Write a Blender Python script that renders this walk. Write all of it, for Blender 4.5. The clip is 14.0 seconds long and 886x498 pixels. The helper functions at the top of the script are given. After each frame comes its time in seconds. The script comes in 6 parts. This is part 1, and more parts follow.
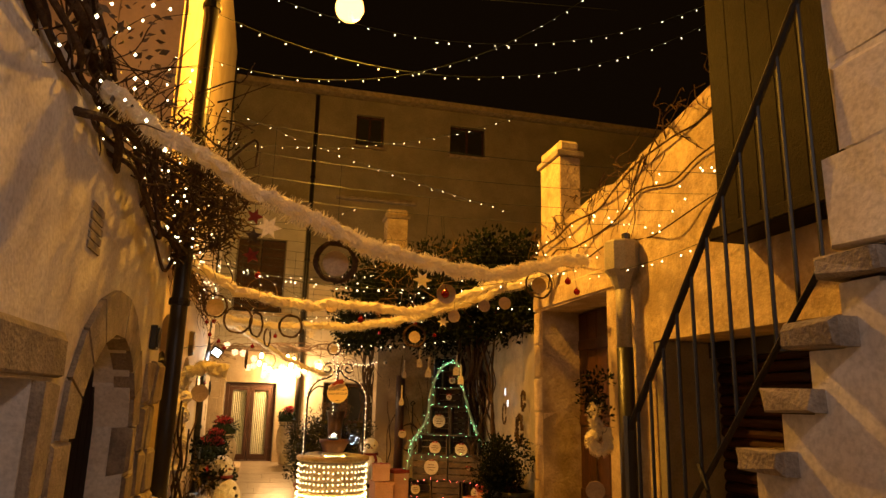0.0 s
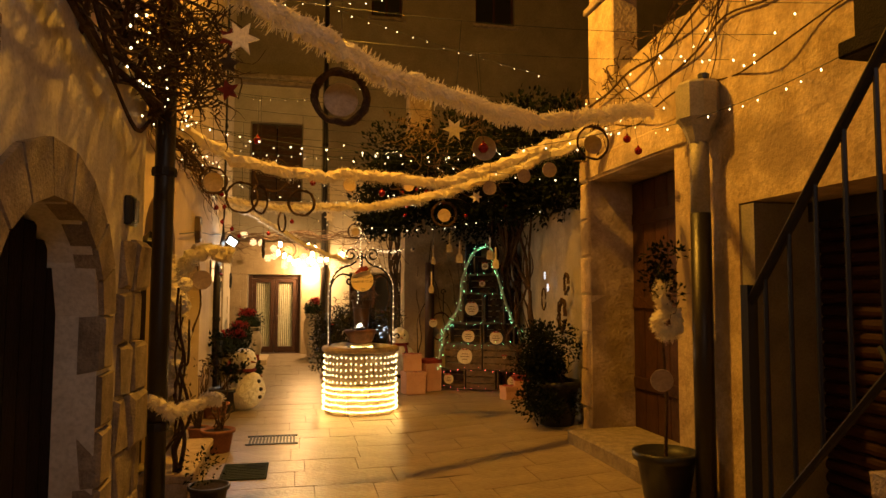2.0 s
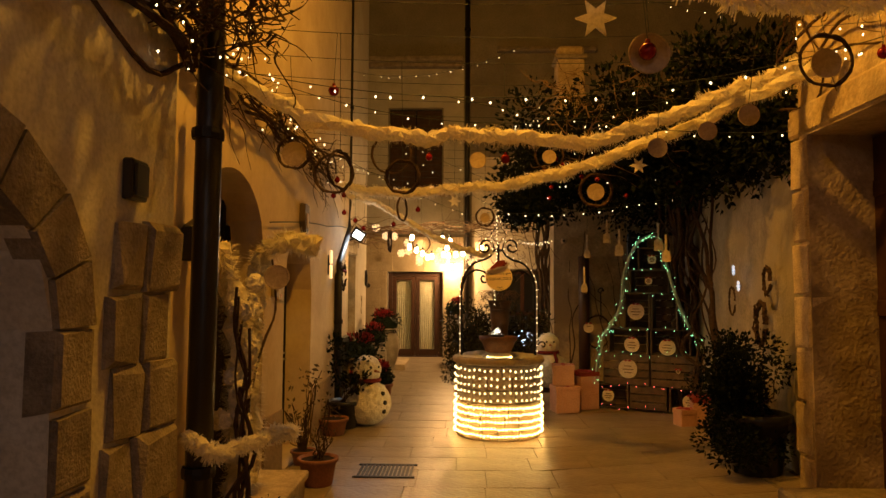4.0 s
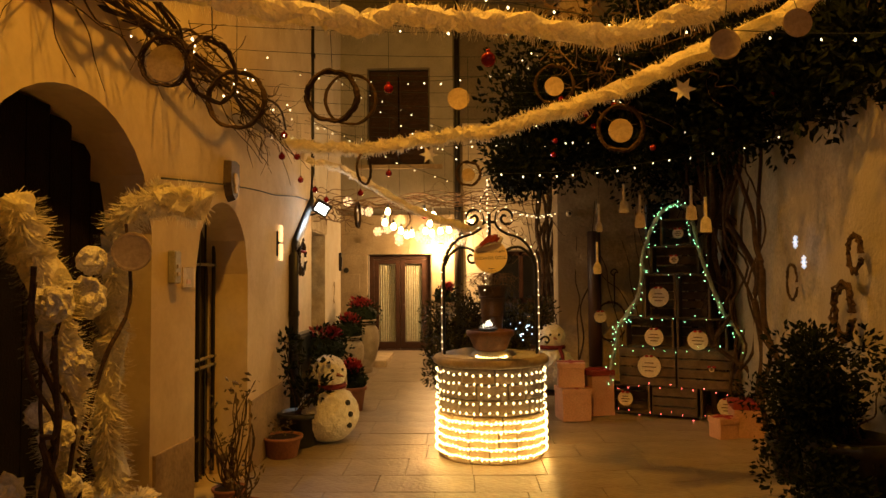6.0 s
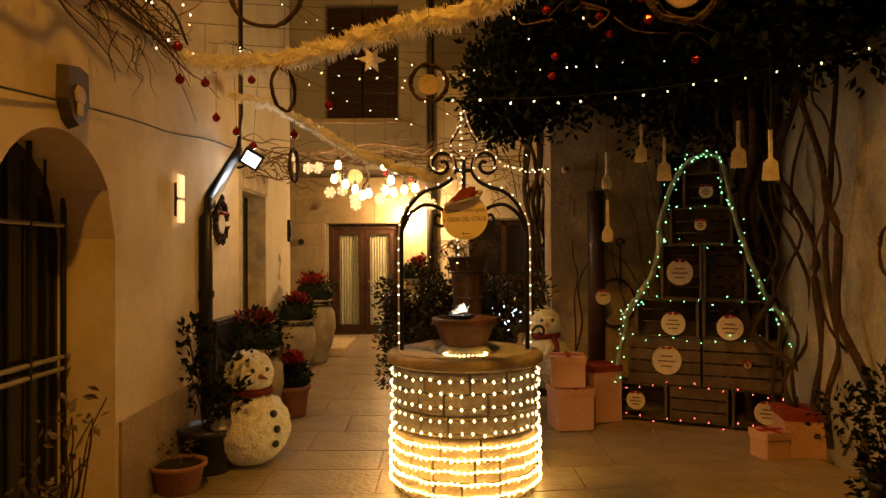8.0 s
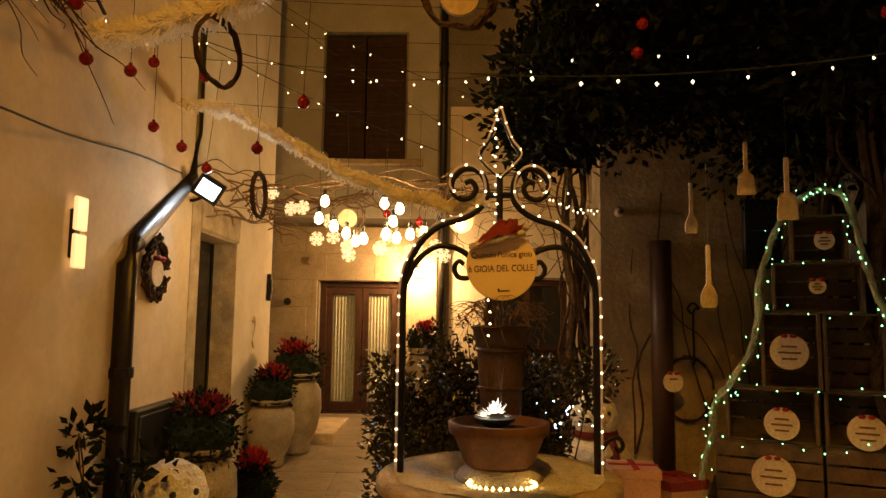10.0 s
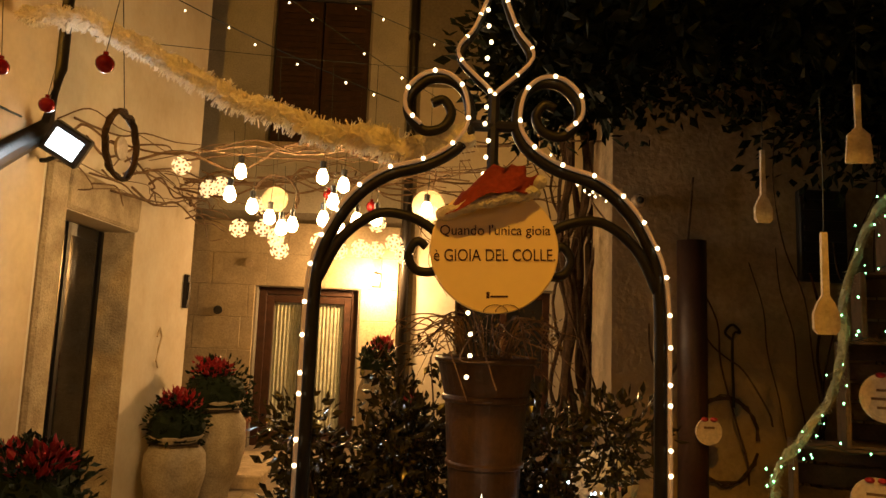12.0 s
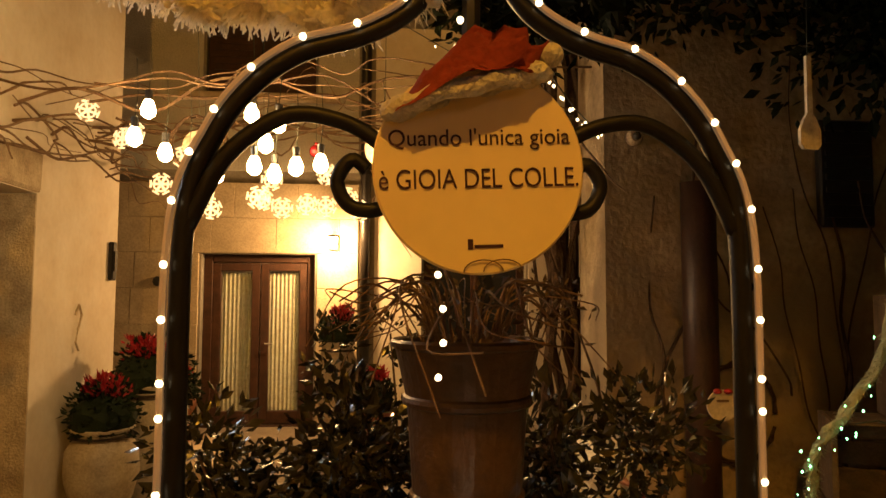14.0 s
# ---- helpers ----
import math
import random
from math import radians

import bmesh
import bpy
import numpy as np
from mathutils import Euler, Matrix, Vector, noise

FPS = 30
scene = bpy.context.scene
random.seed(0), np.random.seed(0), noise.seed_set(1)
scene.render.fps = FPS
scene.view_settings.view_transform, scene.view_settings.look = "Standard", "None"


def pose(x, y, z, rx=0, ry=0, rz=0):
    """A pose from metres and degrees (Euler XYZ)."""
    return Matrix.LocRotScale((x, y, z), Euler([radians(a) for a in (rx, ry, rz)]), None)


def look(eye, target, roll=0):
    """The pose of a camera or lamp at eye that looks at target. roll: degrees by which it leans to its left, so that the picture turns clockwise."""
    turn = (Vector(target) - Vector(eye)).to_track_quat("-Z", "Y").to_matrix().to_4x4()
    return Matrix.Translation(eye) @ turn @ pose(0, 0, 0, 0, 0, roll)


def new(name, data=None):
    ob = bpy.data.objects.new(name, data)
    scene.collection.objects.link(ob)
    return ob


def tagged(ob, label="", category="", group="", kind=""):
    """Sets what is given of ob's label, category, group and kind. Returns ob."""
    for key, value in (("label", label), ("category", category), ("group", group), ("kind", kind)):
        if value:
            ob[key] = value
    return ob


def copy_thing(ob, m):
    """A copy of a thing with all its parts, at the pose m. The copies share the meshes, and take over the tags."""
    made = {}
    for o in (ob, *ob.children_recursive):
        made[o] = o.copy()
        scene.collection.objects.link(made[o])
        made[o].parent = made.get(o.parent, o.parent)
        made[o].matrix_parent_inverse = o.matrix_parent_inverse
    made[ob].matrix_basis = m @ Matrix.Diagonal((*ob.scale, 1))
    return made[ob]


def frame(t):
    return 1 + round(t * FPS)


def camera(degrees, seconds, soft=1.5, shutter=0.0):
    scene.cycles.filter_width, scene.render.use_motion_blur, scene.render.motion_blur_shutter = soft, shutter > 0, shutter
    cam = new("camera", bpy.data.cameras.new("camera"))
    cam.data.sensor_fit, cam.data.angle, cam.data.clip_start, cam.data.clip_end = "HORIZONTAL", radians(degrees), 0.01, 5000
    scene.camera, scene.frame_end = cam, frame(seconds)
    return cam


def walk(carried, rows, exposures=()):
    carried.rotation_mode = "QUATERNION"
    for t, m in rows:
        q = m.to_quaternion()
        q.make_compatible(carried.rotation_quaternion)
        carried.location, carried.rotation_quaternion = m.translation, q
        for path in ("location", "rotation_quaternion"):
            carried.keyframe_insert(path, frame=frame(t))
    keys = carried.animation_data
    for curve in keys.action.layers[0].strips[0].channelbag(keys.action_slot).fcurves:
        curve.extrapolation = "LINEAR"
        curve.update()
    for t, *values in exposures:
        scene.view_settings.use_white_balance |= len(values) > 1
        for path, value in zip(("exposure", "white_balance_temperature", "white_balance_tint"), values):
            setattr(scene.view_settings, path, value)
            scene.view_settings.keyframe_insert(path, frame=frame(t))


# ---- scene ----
cam = camera(66.1, 14.0)
PATH = [
    (0, (-0.052, 0.041, 1.767), (0.424, 1.933, 2.207), 1.4),
    (0.5, (0.015, 0.197, 1.733), (0.402, 2.12, 2.123), 0.7),
    (1, (0.094, 0.425, 1.738), (0.405, 2.378, 2.036), 1.8),
    (1.5, (0.101, 0.74, 1.686), (0.482, 2.689, 1.925), 2.1),
    (2, (0.143, 1.121, 1.677), (0.56, 3.072, 1.811), 0.2),
    (2.5, (0.265, 1.457, 1.665), (0.449, 3.444, 1.806), 1.6),
    (3, (0.367, 1.946, 1.64), (0.501, 3.938, 1.751), 1.2),
    (3.5, (0.436, 2.307, 1.659), (0.595, 4.3, 1.705), -1.0),
    (4, (0.59, 2.748, 1.705), (0.54, 4.744, 1.83), 0.3),
    (4.2, (0.602, 2.93, 1.717), (0.57, 4.927, 1.826), -0.4),
    (6.5, (0.864, 4.947, 1.661), (0.797, 6.945, 1.73), -0.4),
    (7, (0.938, 5.429, 1.656), (0.771, 7.422, 1.692), 0.4),
    (7.5, (0.907, 5.823, 1.657), (0.866, 7.821, 1.717), 1.0),
    (8, (0.897, 6.247, 1.616), (0.902, 8.247, 1.632), -0.3),
    (10.5, (0.803, 8.328, 1.648), (0.792, 10.316, 1.87), 1.0),
    (11, (0.8, 8.717, 1.67), (0.837, 10.706, 1.874), 0.0),
    (11.5, (0.879, 9.049, 1.702), (0.85, 11.031, 1.968), 2.2),
    (12, (0.87, 9.35, 1.667), (0.947, 11.333, 1.91), 2.1),
    (12.5, (0.815, 9.583, 1.673), (1.033, 11.561, 1.874), 0.8),
    (13, (0.841, 9.792, 1.68), (1.008, 11.775, 1.874), -0.4),
    (13.5, (0.914, 9.948, 1.684), (1.038, 11.934, 1.878), 0.3),
    (14, (0.919, 10.028, 1.685), (1.098, 12.016, 1.824), 0.2),
]
walk(cam, [(t, look(eye, target, roll)) for t, eye, target, roll in PATH],
     exposures=[(0, 0.9), (0.5, 0.85), (1.0, 0.5), (2.0, 0.38), (3.0, 0.17), (4.2, -0.04), (6.5, 0.12), (8.0, -0.1), (10.5, 0.0), (14.0, 0.05)])

# ---- night sky and lamps ----
world = bpy.data.worlds.new("night")
scene.world = world
world.use_nodes = True
world.node_tree.nodes["Background"].inputs[0].default_value = (0.9, 0.42, 0.14, 1)
world.node_tree.nodes["Background"].inputs[1].default_value = 0.0025


def lamp(name, kind, place, power, colour, size=0.1, target=None):
    data = bpy.data.lights.new(name, kind)
    data.energy, data.color = power, colour
    if kind == "AREA":
        data.size = size
    else:
        data.shadow_soft_size = size
    ob = new(name, data)
    ob.matrix_world = look(place, target) if target else pose(*place)
    return ob


LAMP = (0.56, 7.15, 6.22)
DOORLIGHT = (0.42, 16.98, 2.22)
lamp("street_light", "POINT", (LAMP[0], LAMP[1], LAMP[2] - 0.16), 590, (1.0, 0.43, 0.035), 0.10)
# Unseen fill added beside the street lamp, to brighten the ochre wall.
lamp("ochre_wall_fill", "AREA", (LAMP[0] + 0.05, LAMP[1], LAMP[2] - 0.2), 70, (1.0, 0.44, 0.04), 0.25, (3.3, 5.5, 3.6))
lamp("door_light", "POINT", DOORLIGHT, 150, (1.0, 0.55, 0.20), 0.05)
lamp("lane_light", "POINT", (0.9, -0.8, 3.7), 50, (1.0, 0.80, 0.74), 0.15)
lamp("flood_beam", "AREA", (-0.80, 12.76, 2.50), 8, (0.85, 0.93, 1.0), 0.12, (0.6, 11.4, 1.9))
lamp("parlour_light", "POINT", (-0.3, 18.2, 2.3), 6, (1.0, 0.82, 0.5), 0.15)


# ---- materials ----
def material(name, base, rough=0.7, metal=0.0, second=None, scale=6.0, fine=60.0, bump=0.25, vary=0.25, spread=0.0, stains=None, grain_depth=0.5):
    """Two scales of noise: broad patches towards the second colour, fine grain, and relief."""
    m = bpy.data.materials.new(name)
    m.use_nodes = True
    n, l = m.node_tree.nodes, m.node_tree.links
    b = n["Principled BSDF"]
    b.inputs["Roughness"].default_value, b.inputs["Metallic"].default_value = rough, metal
    second = second or tuple(c * (1 - vary) for c in base)
    tc = n.new("ShaderNodeTexCoord")
    n1 = n.new("ShaderNodeTexNoise")
    n1.inputs["Scale"].default_value, n1.inputs["Detail"].default_value = scale, 5
    n1.inputs["Roughness"].default_value = 0.65
    n2 = n.new("ShaderNodeTexNoise")
    n2.inputs["Scale"].default_value, n2.inputs["Detail"].default_value = fine, 3
    l.new(tc.outputs["Object"], n1.inputs["Vector"])
    l.new(tc.outputs["Object"], n2.inputs["Vector"])
    ramp = n.new("ShaderNodeValToRGB")
    ramp.color_ramp.elements[0].position, ramp.color_ramp.elements[1].position = 0.36, 0.64
    ramp.color_ramp.elements[0].color, ramp.color_ramp.elements[1].color = (*second, 1), (*base, 1)
    l.new(n1.outputs["Fac"], ramp.inputs["Fac"])
    mix = n.new("ShaderNodeMix")
    mix.data_type, mix.blend_type = "RGBA", "MULTIPLY"
    mix.inputs["Factor"].default_value = grain_depth
    grain = n.new("ShaderNodeValToRGB")
    grain.color_ramp.elements[0].color, grain.color_ramp.elements[1].color = (0.55, 0.55, 0.55, 1), (1, 1, 1, 1)
    grain.color_ramp.elements[0].position, grain.color_ramp.elements[1].position = 0.3, 0.6
    l.new(n2.outputs["Fac"], grain.inputs["Fac"])
    l.new(ramp.outputs["Color"], mix.inputs["A"])
    l.new(grain.outputs["Color"], mix.inputs["B"])
    last = mix.outputs["Result"]
    if stains:
        n3 = n.new("ShaderNodeTexNoise")
        n3.inputs["Scale"].default_value, n3.inputs["Detail"].default_value = 1.3, 8
        l.new(tc.outputs["Object"], n3.inputs["Vector"])
        r3 = n.new("ShaderNodeValToRGB")
        r3.color_ramp.elements[0].position, r3.color_ramp.elements[1].position = 0.50, 0.62
        l.new(n3.outputs["Fac"], r3.inputs["Fac"])
        m3 = n.new("ShaderNodeMix")
        m3.data_type = "RGBA"
        l.new(r3.outputs["Color"], m3.inputs["Factor"])
        l.new(last, m3.inputs["A"])
        m3.inputs["B"].default_value = (*stains, 1)
        last = m3.outputs["Result"]
    if spread:
        info = n.new("ShaderNodeObjectInfo")
        hsv = n.new("ShaderNodeHueSaturation")
        mr = n.new("ShaderNodeMapRange")
        mr.inputs["To Min"].default_value, mr.inputs["To Max"].default_value = 1 - spread, 1 + spread
        l.new(info.outputs["Random"], mr.inputs["Value"])
        l.new(mr.outputs["Result"], hsv.inputs["Value"])
        l.new(last, hsv.inputs["Color"])
        last = hsv.outputs["Color"]
    l.new(last, b.inputs["Base Color"])
    bp = n.new("ShaderNodeBump")
    bp.inputs["Strength"].default_value, bp.inputs["Distance"].default_value = bump, 0.02
    add = n.new("ShaderNodeMath")
    l.new(n1.outputs["Fac"], add.inputs[0])
    l.new(n2.outputs["Fac"], add.inputs[1])
    l.new(add.outputs["Value"], bp.inputs["Height"])
    l.new(bp.outputs["Normal"], b.inputs["Normal"])
    return m


def glow(name, colour, strength, sampled=False):
    m = bpy.data.materials.new(name)
    m.use_nodes = True
    b = m.node_tree.nodes["Principled BSDF"]
    b.inputs["Base Color"].default_value = (*colour, 1)
    b.inputs["Emission Color"].default_value = (*colour, 1)
    b.inputs["Emission Strength"].default_value = strength
    m.cycles.emission_sampling = "AUTO" if sampled else "NONE"
    return m


def glass(name, colour=(0.9, 0.95, 0.95), rough=0.03):
    m = bpy.data.materials.new(name)
    m.use_nodes = True
    b = m.node_tree.nodes["Principled BSDF"]
    b.inputs["Base Color"].default_value = (*colour, 1)
    b.inputs["Transmission Weight"].default_value, b.inputs["Roughness"].default_value = 1.0, rough
    b.inputs["IOR"].default_value = 1.1
    return m


WHITEWASH = material("whitewash", (0.72, 0.69, 0.64), 0.9, second=(0.55, 0.50, 0.44), scale=2.2, fine=45, bump=0.2)
CREAM = material("cream_plaster", (0.70, 0.58, 0.42), 0.9, second=(0.56, 0.43, 0.28), scale=1.6, fine=24, bump=0.03, grain_depth=0.14)
PLINTH = material("dirty_plaster", (0.44, 0.32, 0.20), 0.92, second=(0.30, 0.21, 0.13), scale=2.6, fine=30, bump=0.25, stains=(0.26, 0.18, 0.11))
WHITE = material("white_plaster", (0.78, 0.72, 0.62), 0.88, second=(0.68, 0.59, 0.46), scale=2.0, fine=24, bump=0.025, grain_depth=0.12)
ROUGHCAST = material("old_render", (0.62, 0.50, 0.34), 0.95, second=(0.36, 0.27, 0.17), scale=3.4, fine=34, bump=0.6, stains=(0.30, 0.23, 0.15))
NOOKPLASTER = material("nook_plaster", (0.52, 0.41, 0.27), 0.95, second=(0.31, 0.235, 0.15), scale=1.8, fine=30, bump=0.45, stains=(0.28, 0.215, 0.14))
GREYWALL = material("damp_render", (0.46, 0.39, 0.29), 0.95, second=(0.26, 0.23, 0.18), scale=1.8, fine=30, bump=0.5, stains=(0.30, 0.26, 0.20))
FACADE = material("facade_render", (0.28, 0.25, 0.205), 0.95, second=(0.20, 0.175, 0.14), scale=1.1, fine=30, bump=0.3)
STONE = material("limestone", (0.60, 0.49, 0.33), 0.85, second=(0.40, 0.31, 0.20), scale=7, fine=70, bump=0.5, spread=0.16)
ASHLAR = material("tan_ashlar", (0.54, 0.43, 0.28), 0.9, second=(0.42, 0.33, 0.21), scale=3, fine=50, bump=0.2, spread=0.04)
DARKSTONE = material("worn_stone", (0.35, 0.29, 0.22), 0.9, second=(0.21, 0.17, 0.13), scale=8, fine=60, bump=0.6, spread=0.15)
PAVING = material("paving_stone", (0.39, 0.32, 0.24), 0.32, second=(0.26, 0.21, 0.155), scale=3, fine=26, bump=0.38, spread=0.02, stains=(0.27, 0.215, 0.155), grain_depth=0.35)
MORTAR = material("mortar", (0.29, 0.24, 0.18), 0.95, scale=8, fine=60, bump=0.5)
WOOD = material("brown_wood", (0.065, 0.027, 0.014), 0.55, second=(0.036, 0.016, 0.009), scale=9, fine=80, bump=0.3, spread=0.15)
# Brown timber taken near black: the shade of recesses and oriel is in the colour.
SHADEDWOOD = material("shaded_wood", (0.012, 0.007, 0.005), 0.6, second=(0.008, 0.005, 0.003), scale=9, fine=80, bump=0.3)
PALEWOOD = material("pale_wood", (0.78, 0.72, 0.62), 0.7, second=(0.55, 0.47, 0.36), scale=10, fine=90, bump=0.2, spread=0.12)
CRATEWOOD = material("crate_wood", (0.15, 0.10, 0.06), 0.75, second=(0.075, 0.05, 0.03), scale=9, fine=80, bump=0.3, spread=0.25)
SHUTTERMETAL = material("brown_shutter_metal", (0.034, 0.014, 0.009), 0.5, scale=5, fine=50, bump=0.15)
IRON = material("black_iron", (0.014, 0.012, 0.011), 0.5, 0.4, scale=12, fine=90, bump=0.07)
PIPE = material("dark_pipe", (0.014, 0.011, 0.009), 0.38, 0.0, scale=6, fine=60, bump=0.12)
ZINC = material("painted_zinc", (0.36, 0.33, 0.28), 0.6, 0.2, scale=5, fine=60, bump=0.15)
TERRACOTTA = material("terracotta", (0.36, 0.15, 0.075), 0.75, second=(0.26, 0.11, 0.06), scale=7, fine=60, bump=0.25)
BROWNCLAY = material("brown_clay", (0.17, 0.075, 0.04), 0.7, second=(0.11, 0.05, 0.03), scale=6, fine=60, bump=0.25)
URNSTONE = material("urn_stone", (0.50, 0.42, 0.30), 0.85, second=(0.34, 0.28, 0.19), scale=6, fine=60, bump=0.4)
OLDPOT = material("old_brown_pot", (0.085, 0.052, 0.032), 0.55, second=(0.05, 0.030, 0.020), scale=4, fine=50, bump=0.25)
COPPERPOT = material("brown_banded_metal", (0.15, 0.085, 0.045), 0.42, 0.3, second=(0.08, 0.045, 0.025), scale=4, fine=50, bump=0.2)
BLACK = material("black_plastic", (0.02, 0.02, 0.02), 0.4, scale=5, fine=50, bump=0.05)
FUR = material("pale_tinsel", (1.0, 0.95, 0.82), 0.45, second=(0.98, 0.91, 0.75), scale=12, fine=90, bump=0.3)
def thin(m, share):
    """Lets light through thin fibres and blades."""
    n, l = m.node_tree.nodes, m.node_tree.links
    b, out = n["Principled BSDF"], n["Material Output"]
    t, mix = n.new("ShaderNodeBsdfTranslucent"), n.new("ShaderNodeMixShader")
    mix.inputs[0].default_value = share
    l.new(b.inputs["Base Color"].links[0].from_socket, t.inputs["Color"])
    l.new(b.outputs[0], mix.inputs[1])
    l.new(t.outputs[0], mix.inputs[2])
    l.new(mix.outputs[0], out.inputs[0])
thin(FUR, 0.42)
GREYTINSEL = material("green_grey_tinsel", (0.50, 0.52, 0.36), 0.4, second=(0.34, 0.37, 0.24), scale=12, fine=90, bump=0.3)
WHITEFUR = material("white_fleece", (0.82, 0.78, 0.70), 0.9, second=(0.66, 0.60, 0.52), scale=14, fine=80, bump=0.8)
SNOW = material("snowman_white", (0.84, 0.82, 0.76), 0.8, second=(0.70, 0.66, 0.58), scale=16, fine=60, bump=0.9)
BARK = material("vine_bark", (0.10, 0.062, 0.036), 0.9, second=(0.055, 0.034, 0.020), scale=14, fine=70, bump=0.6)
TWIG = material("dry_twig", (0.24, 0.15, 0.08), 0.85, second=(0.14, 0.08, 0.045), scale=14, fine=70, bump=0.4)
# Darker than real foliage: the canopy's night shade is put into this colour.
LEAF = material("shaded_leaf", (0.012, 0.017, 0.007), 0.65, second=(0.007, 0.010, 0.005), scale=7, fine=60, bump=0.1)
DEEPLEAF = material("cyclamen_leaf", (0.016, 0.026, 0.010), 0.7, second=(0.010, 0.016, 0.007), scale=7, fine=60, bump=0.1)
BUSHLEAF = material("shrub_leaf", (0.055, 0.050, 0.022), 0.24, second=(0.026, 0.022, 0.011), scale=7, fine=60, bump=0.1)
DRYLEAF = material("dry_leaf", (0.16, 0.11, 0.05), 0.6, second=(0.08, 0.055, 0.028), scale=5, fine=60, bump=0.1)
RED = material("red_cloth", (0.30, 0.040, 0.022), 0.9, second=(0.20, 0.024, 0.015), scale=9, fine=90, bump=0.35)
DARKRED = material("dark_red_wool", (0.16, 0.012, 0.012), 0.95, second=(0.10, 0.008, 0.008), scale=12, fine=90, bump=0.5)
PETAL = material("cyclamen_red", (0.42, 0.012, 0.02), 0.5, second=(0.28, 0.008, 0.014), scale=8, fine=60, bump=0.1)
BAUBLE = material("red_bauble", (0.30, 0.01, 0.012), 0.18, 0.4, scale=5, fine=50, bump=0.02)
SIGNFACE = material("sign_board", (0.95, 0.79, 0.47), 0.5, second=(0.94, 0.76, 0.44), scale=2, fine=40, bump=0.02, grain_depth=0.06)
INK = material("dark_ink", (0.05, 0.01, 0.03), 0.7, scale=5, fine=50, bump=0.0)
TAG = material("paper_tag_card", (0.74, 0.64, 0.50), 0.6, second=(0.64, 0.54, 0.41), scale=5, fine=60, bump=0.1)
DISC = material("pale_disc", (0.52, 0.40, 0.27), 0.6, second=(0.36, 0.27, 0.18), scale=5, fine=60, bump=0.1)
PINKBOX = material("gift_paper", (0.62, 0.36, 0.27), 0.6, second=(0.54, 0.29, 0.21), scale=4, fine=60, bump=0.1)
SOIL = material("soil", (0.05, 0.035, 0.025), 0.95, scale=12, fine=70, bump=0.8)
CURTAIN = material("net_curtain", (0.42, 0.39, 0.30), 0.9, second=(0.32, 0.29, 0.21), scale=18, fine=80, bump=0.2)
ROPE = glow("lit_rope_tube", (0.60, 0.46, 0.27), 0.10)
WIRE = material("dark_wire", (0.03, 0.04, 0.03), 0.6, scale=12, fine=60, bump=0.0)
PANE = glass("window_glass")
FAIRY = glow("fairy_light", (1.0, 0.80, 0.46), 4.5)
WARMLED = glow("warm_led", (1.0, 0.76, 0.34), 5)
ROPELED = glow("rope_led", (1.0, 0.60, 0.16), 9, True)
ROPEBEAD = glow("rope_bead", (1.0, 0.64, 0.18), 11, True)
BULB = glow("bulb_glass", (1.0, 0.62, 0.25), 85, True)
FLAKE = glow("snowflake_led", (1.0, 0.76, 0.42), 1.0)
SODIUM = glow("sodium_bulb", (1.0, 0.48, 0.09), 4)
FLOOD = glow("flood_panel", (0.80, 0.92, 1.0), 6)
GREENLED = glow("green_led", (0.30, 1.0, 0.45), 6)
REDLED = glow("red_led", (1.0, 0.12, 0.10), 9)
BLUELED = glow("cool_led", (0.62, 0.80, 1.0), 9)
DOORLAMP = glow("door_lamp_glass", (1.0, 0.82, 0.5), 40)
SCONCE = glow("sconce_glass", (1.0, 0.66, 0.28), 1.1)
# Little sheen on the dark materials, so that they stay dark under the lamps.
for m, level in ((SHADEDWOOD, 0.05), (WOOD, 0.25), (LEAF, 0.06), (DEEPLEAF, 0.15), (SHUTTERMETAL, 0.15), (SOIL, 0.1), (BARK, 0.1)):
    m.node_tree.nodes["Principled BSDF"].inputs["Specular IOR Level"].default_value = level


# ---- mesh helpers ----
def finish(name, bm, mat, smooth=False):
    me = bpy.data.meshes.new(name)
    bmesh.ops.recalc_face_normals(bm, faces=bm.faces[:])
    bm.to_mesh(me)
    bm.free()
    me.materials.append(mat)
    if smooth:
        for p in me.polygons:
            p.use_smooth = True
    return me


def part(name, bm, mat, parent, label="", smooth=False):
    ob = new(name, finish(name, bm, mat, smooth))
    ob.parent = parent
    return tagged(ob, label, kind="stuff" if name in ("lights", "twigs", "stems", "petals", "berries") else "")


def solid(name, bm, mat, label, category, group="", kind="", smooth=False):
    return tagged(new(name, finish(name, bm, mat, smooth)), label, category, group, kind)


def thing(name, m, label, category, group="", kind=""):
    ob = new(name)
    ob.empty_display_size = 0.1
    ob.matrix_world = m
    return tagged(ob, label, category, group, kind)


def box(bm, x0, x1, y0, y1, z0, z1, bevel=0.0, m=None):
    vs = [bm.verts.new((x, y, z)) for x in (x0, x1) for y in (y0, y1) for z in (z0, z1)]
    fs = [bm.faces.new([vs[i] for i in q]) for q in ((0, 1, 3, 2), (4, 6, 7, 5), (0, 4, 5, 1), (2, 3, 7, 6), (0, 2, 6, 4), (1, 5, 7, 3))]
    if bevel:
        es = list({e for f in fs for e in f.edges})
        r = bmesh.ops.bevel(bm, geom=es, offset=bevel, segments=1, affect="EDGES")
        vs = list({v for f in r["faces"] for v in f.verts} | {v for v in vs if v.is_valid})
    if m:
        for v in vs:
            v.co = m @ v.co
    return bm


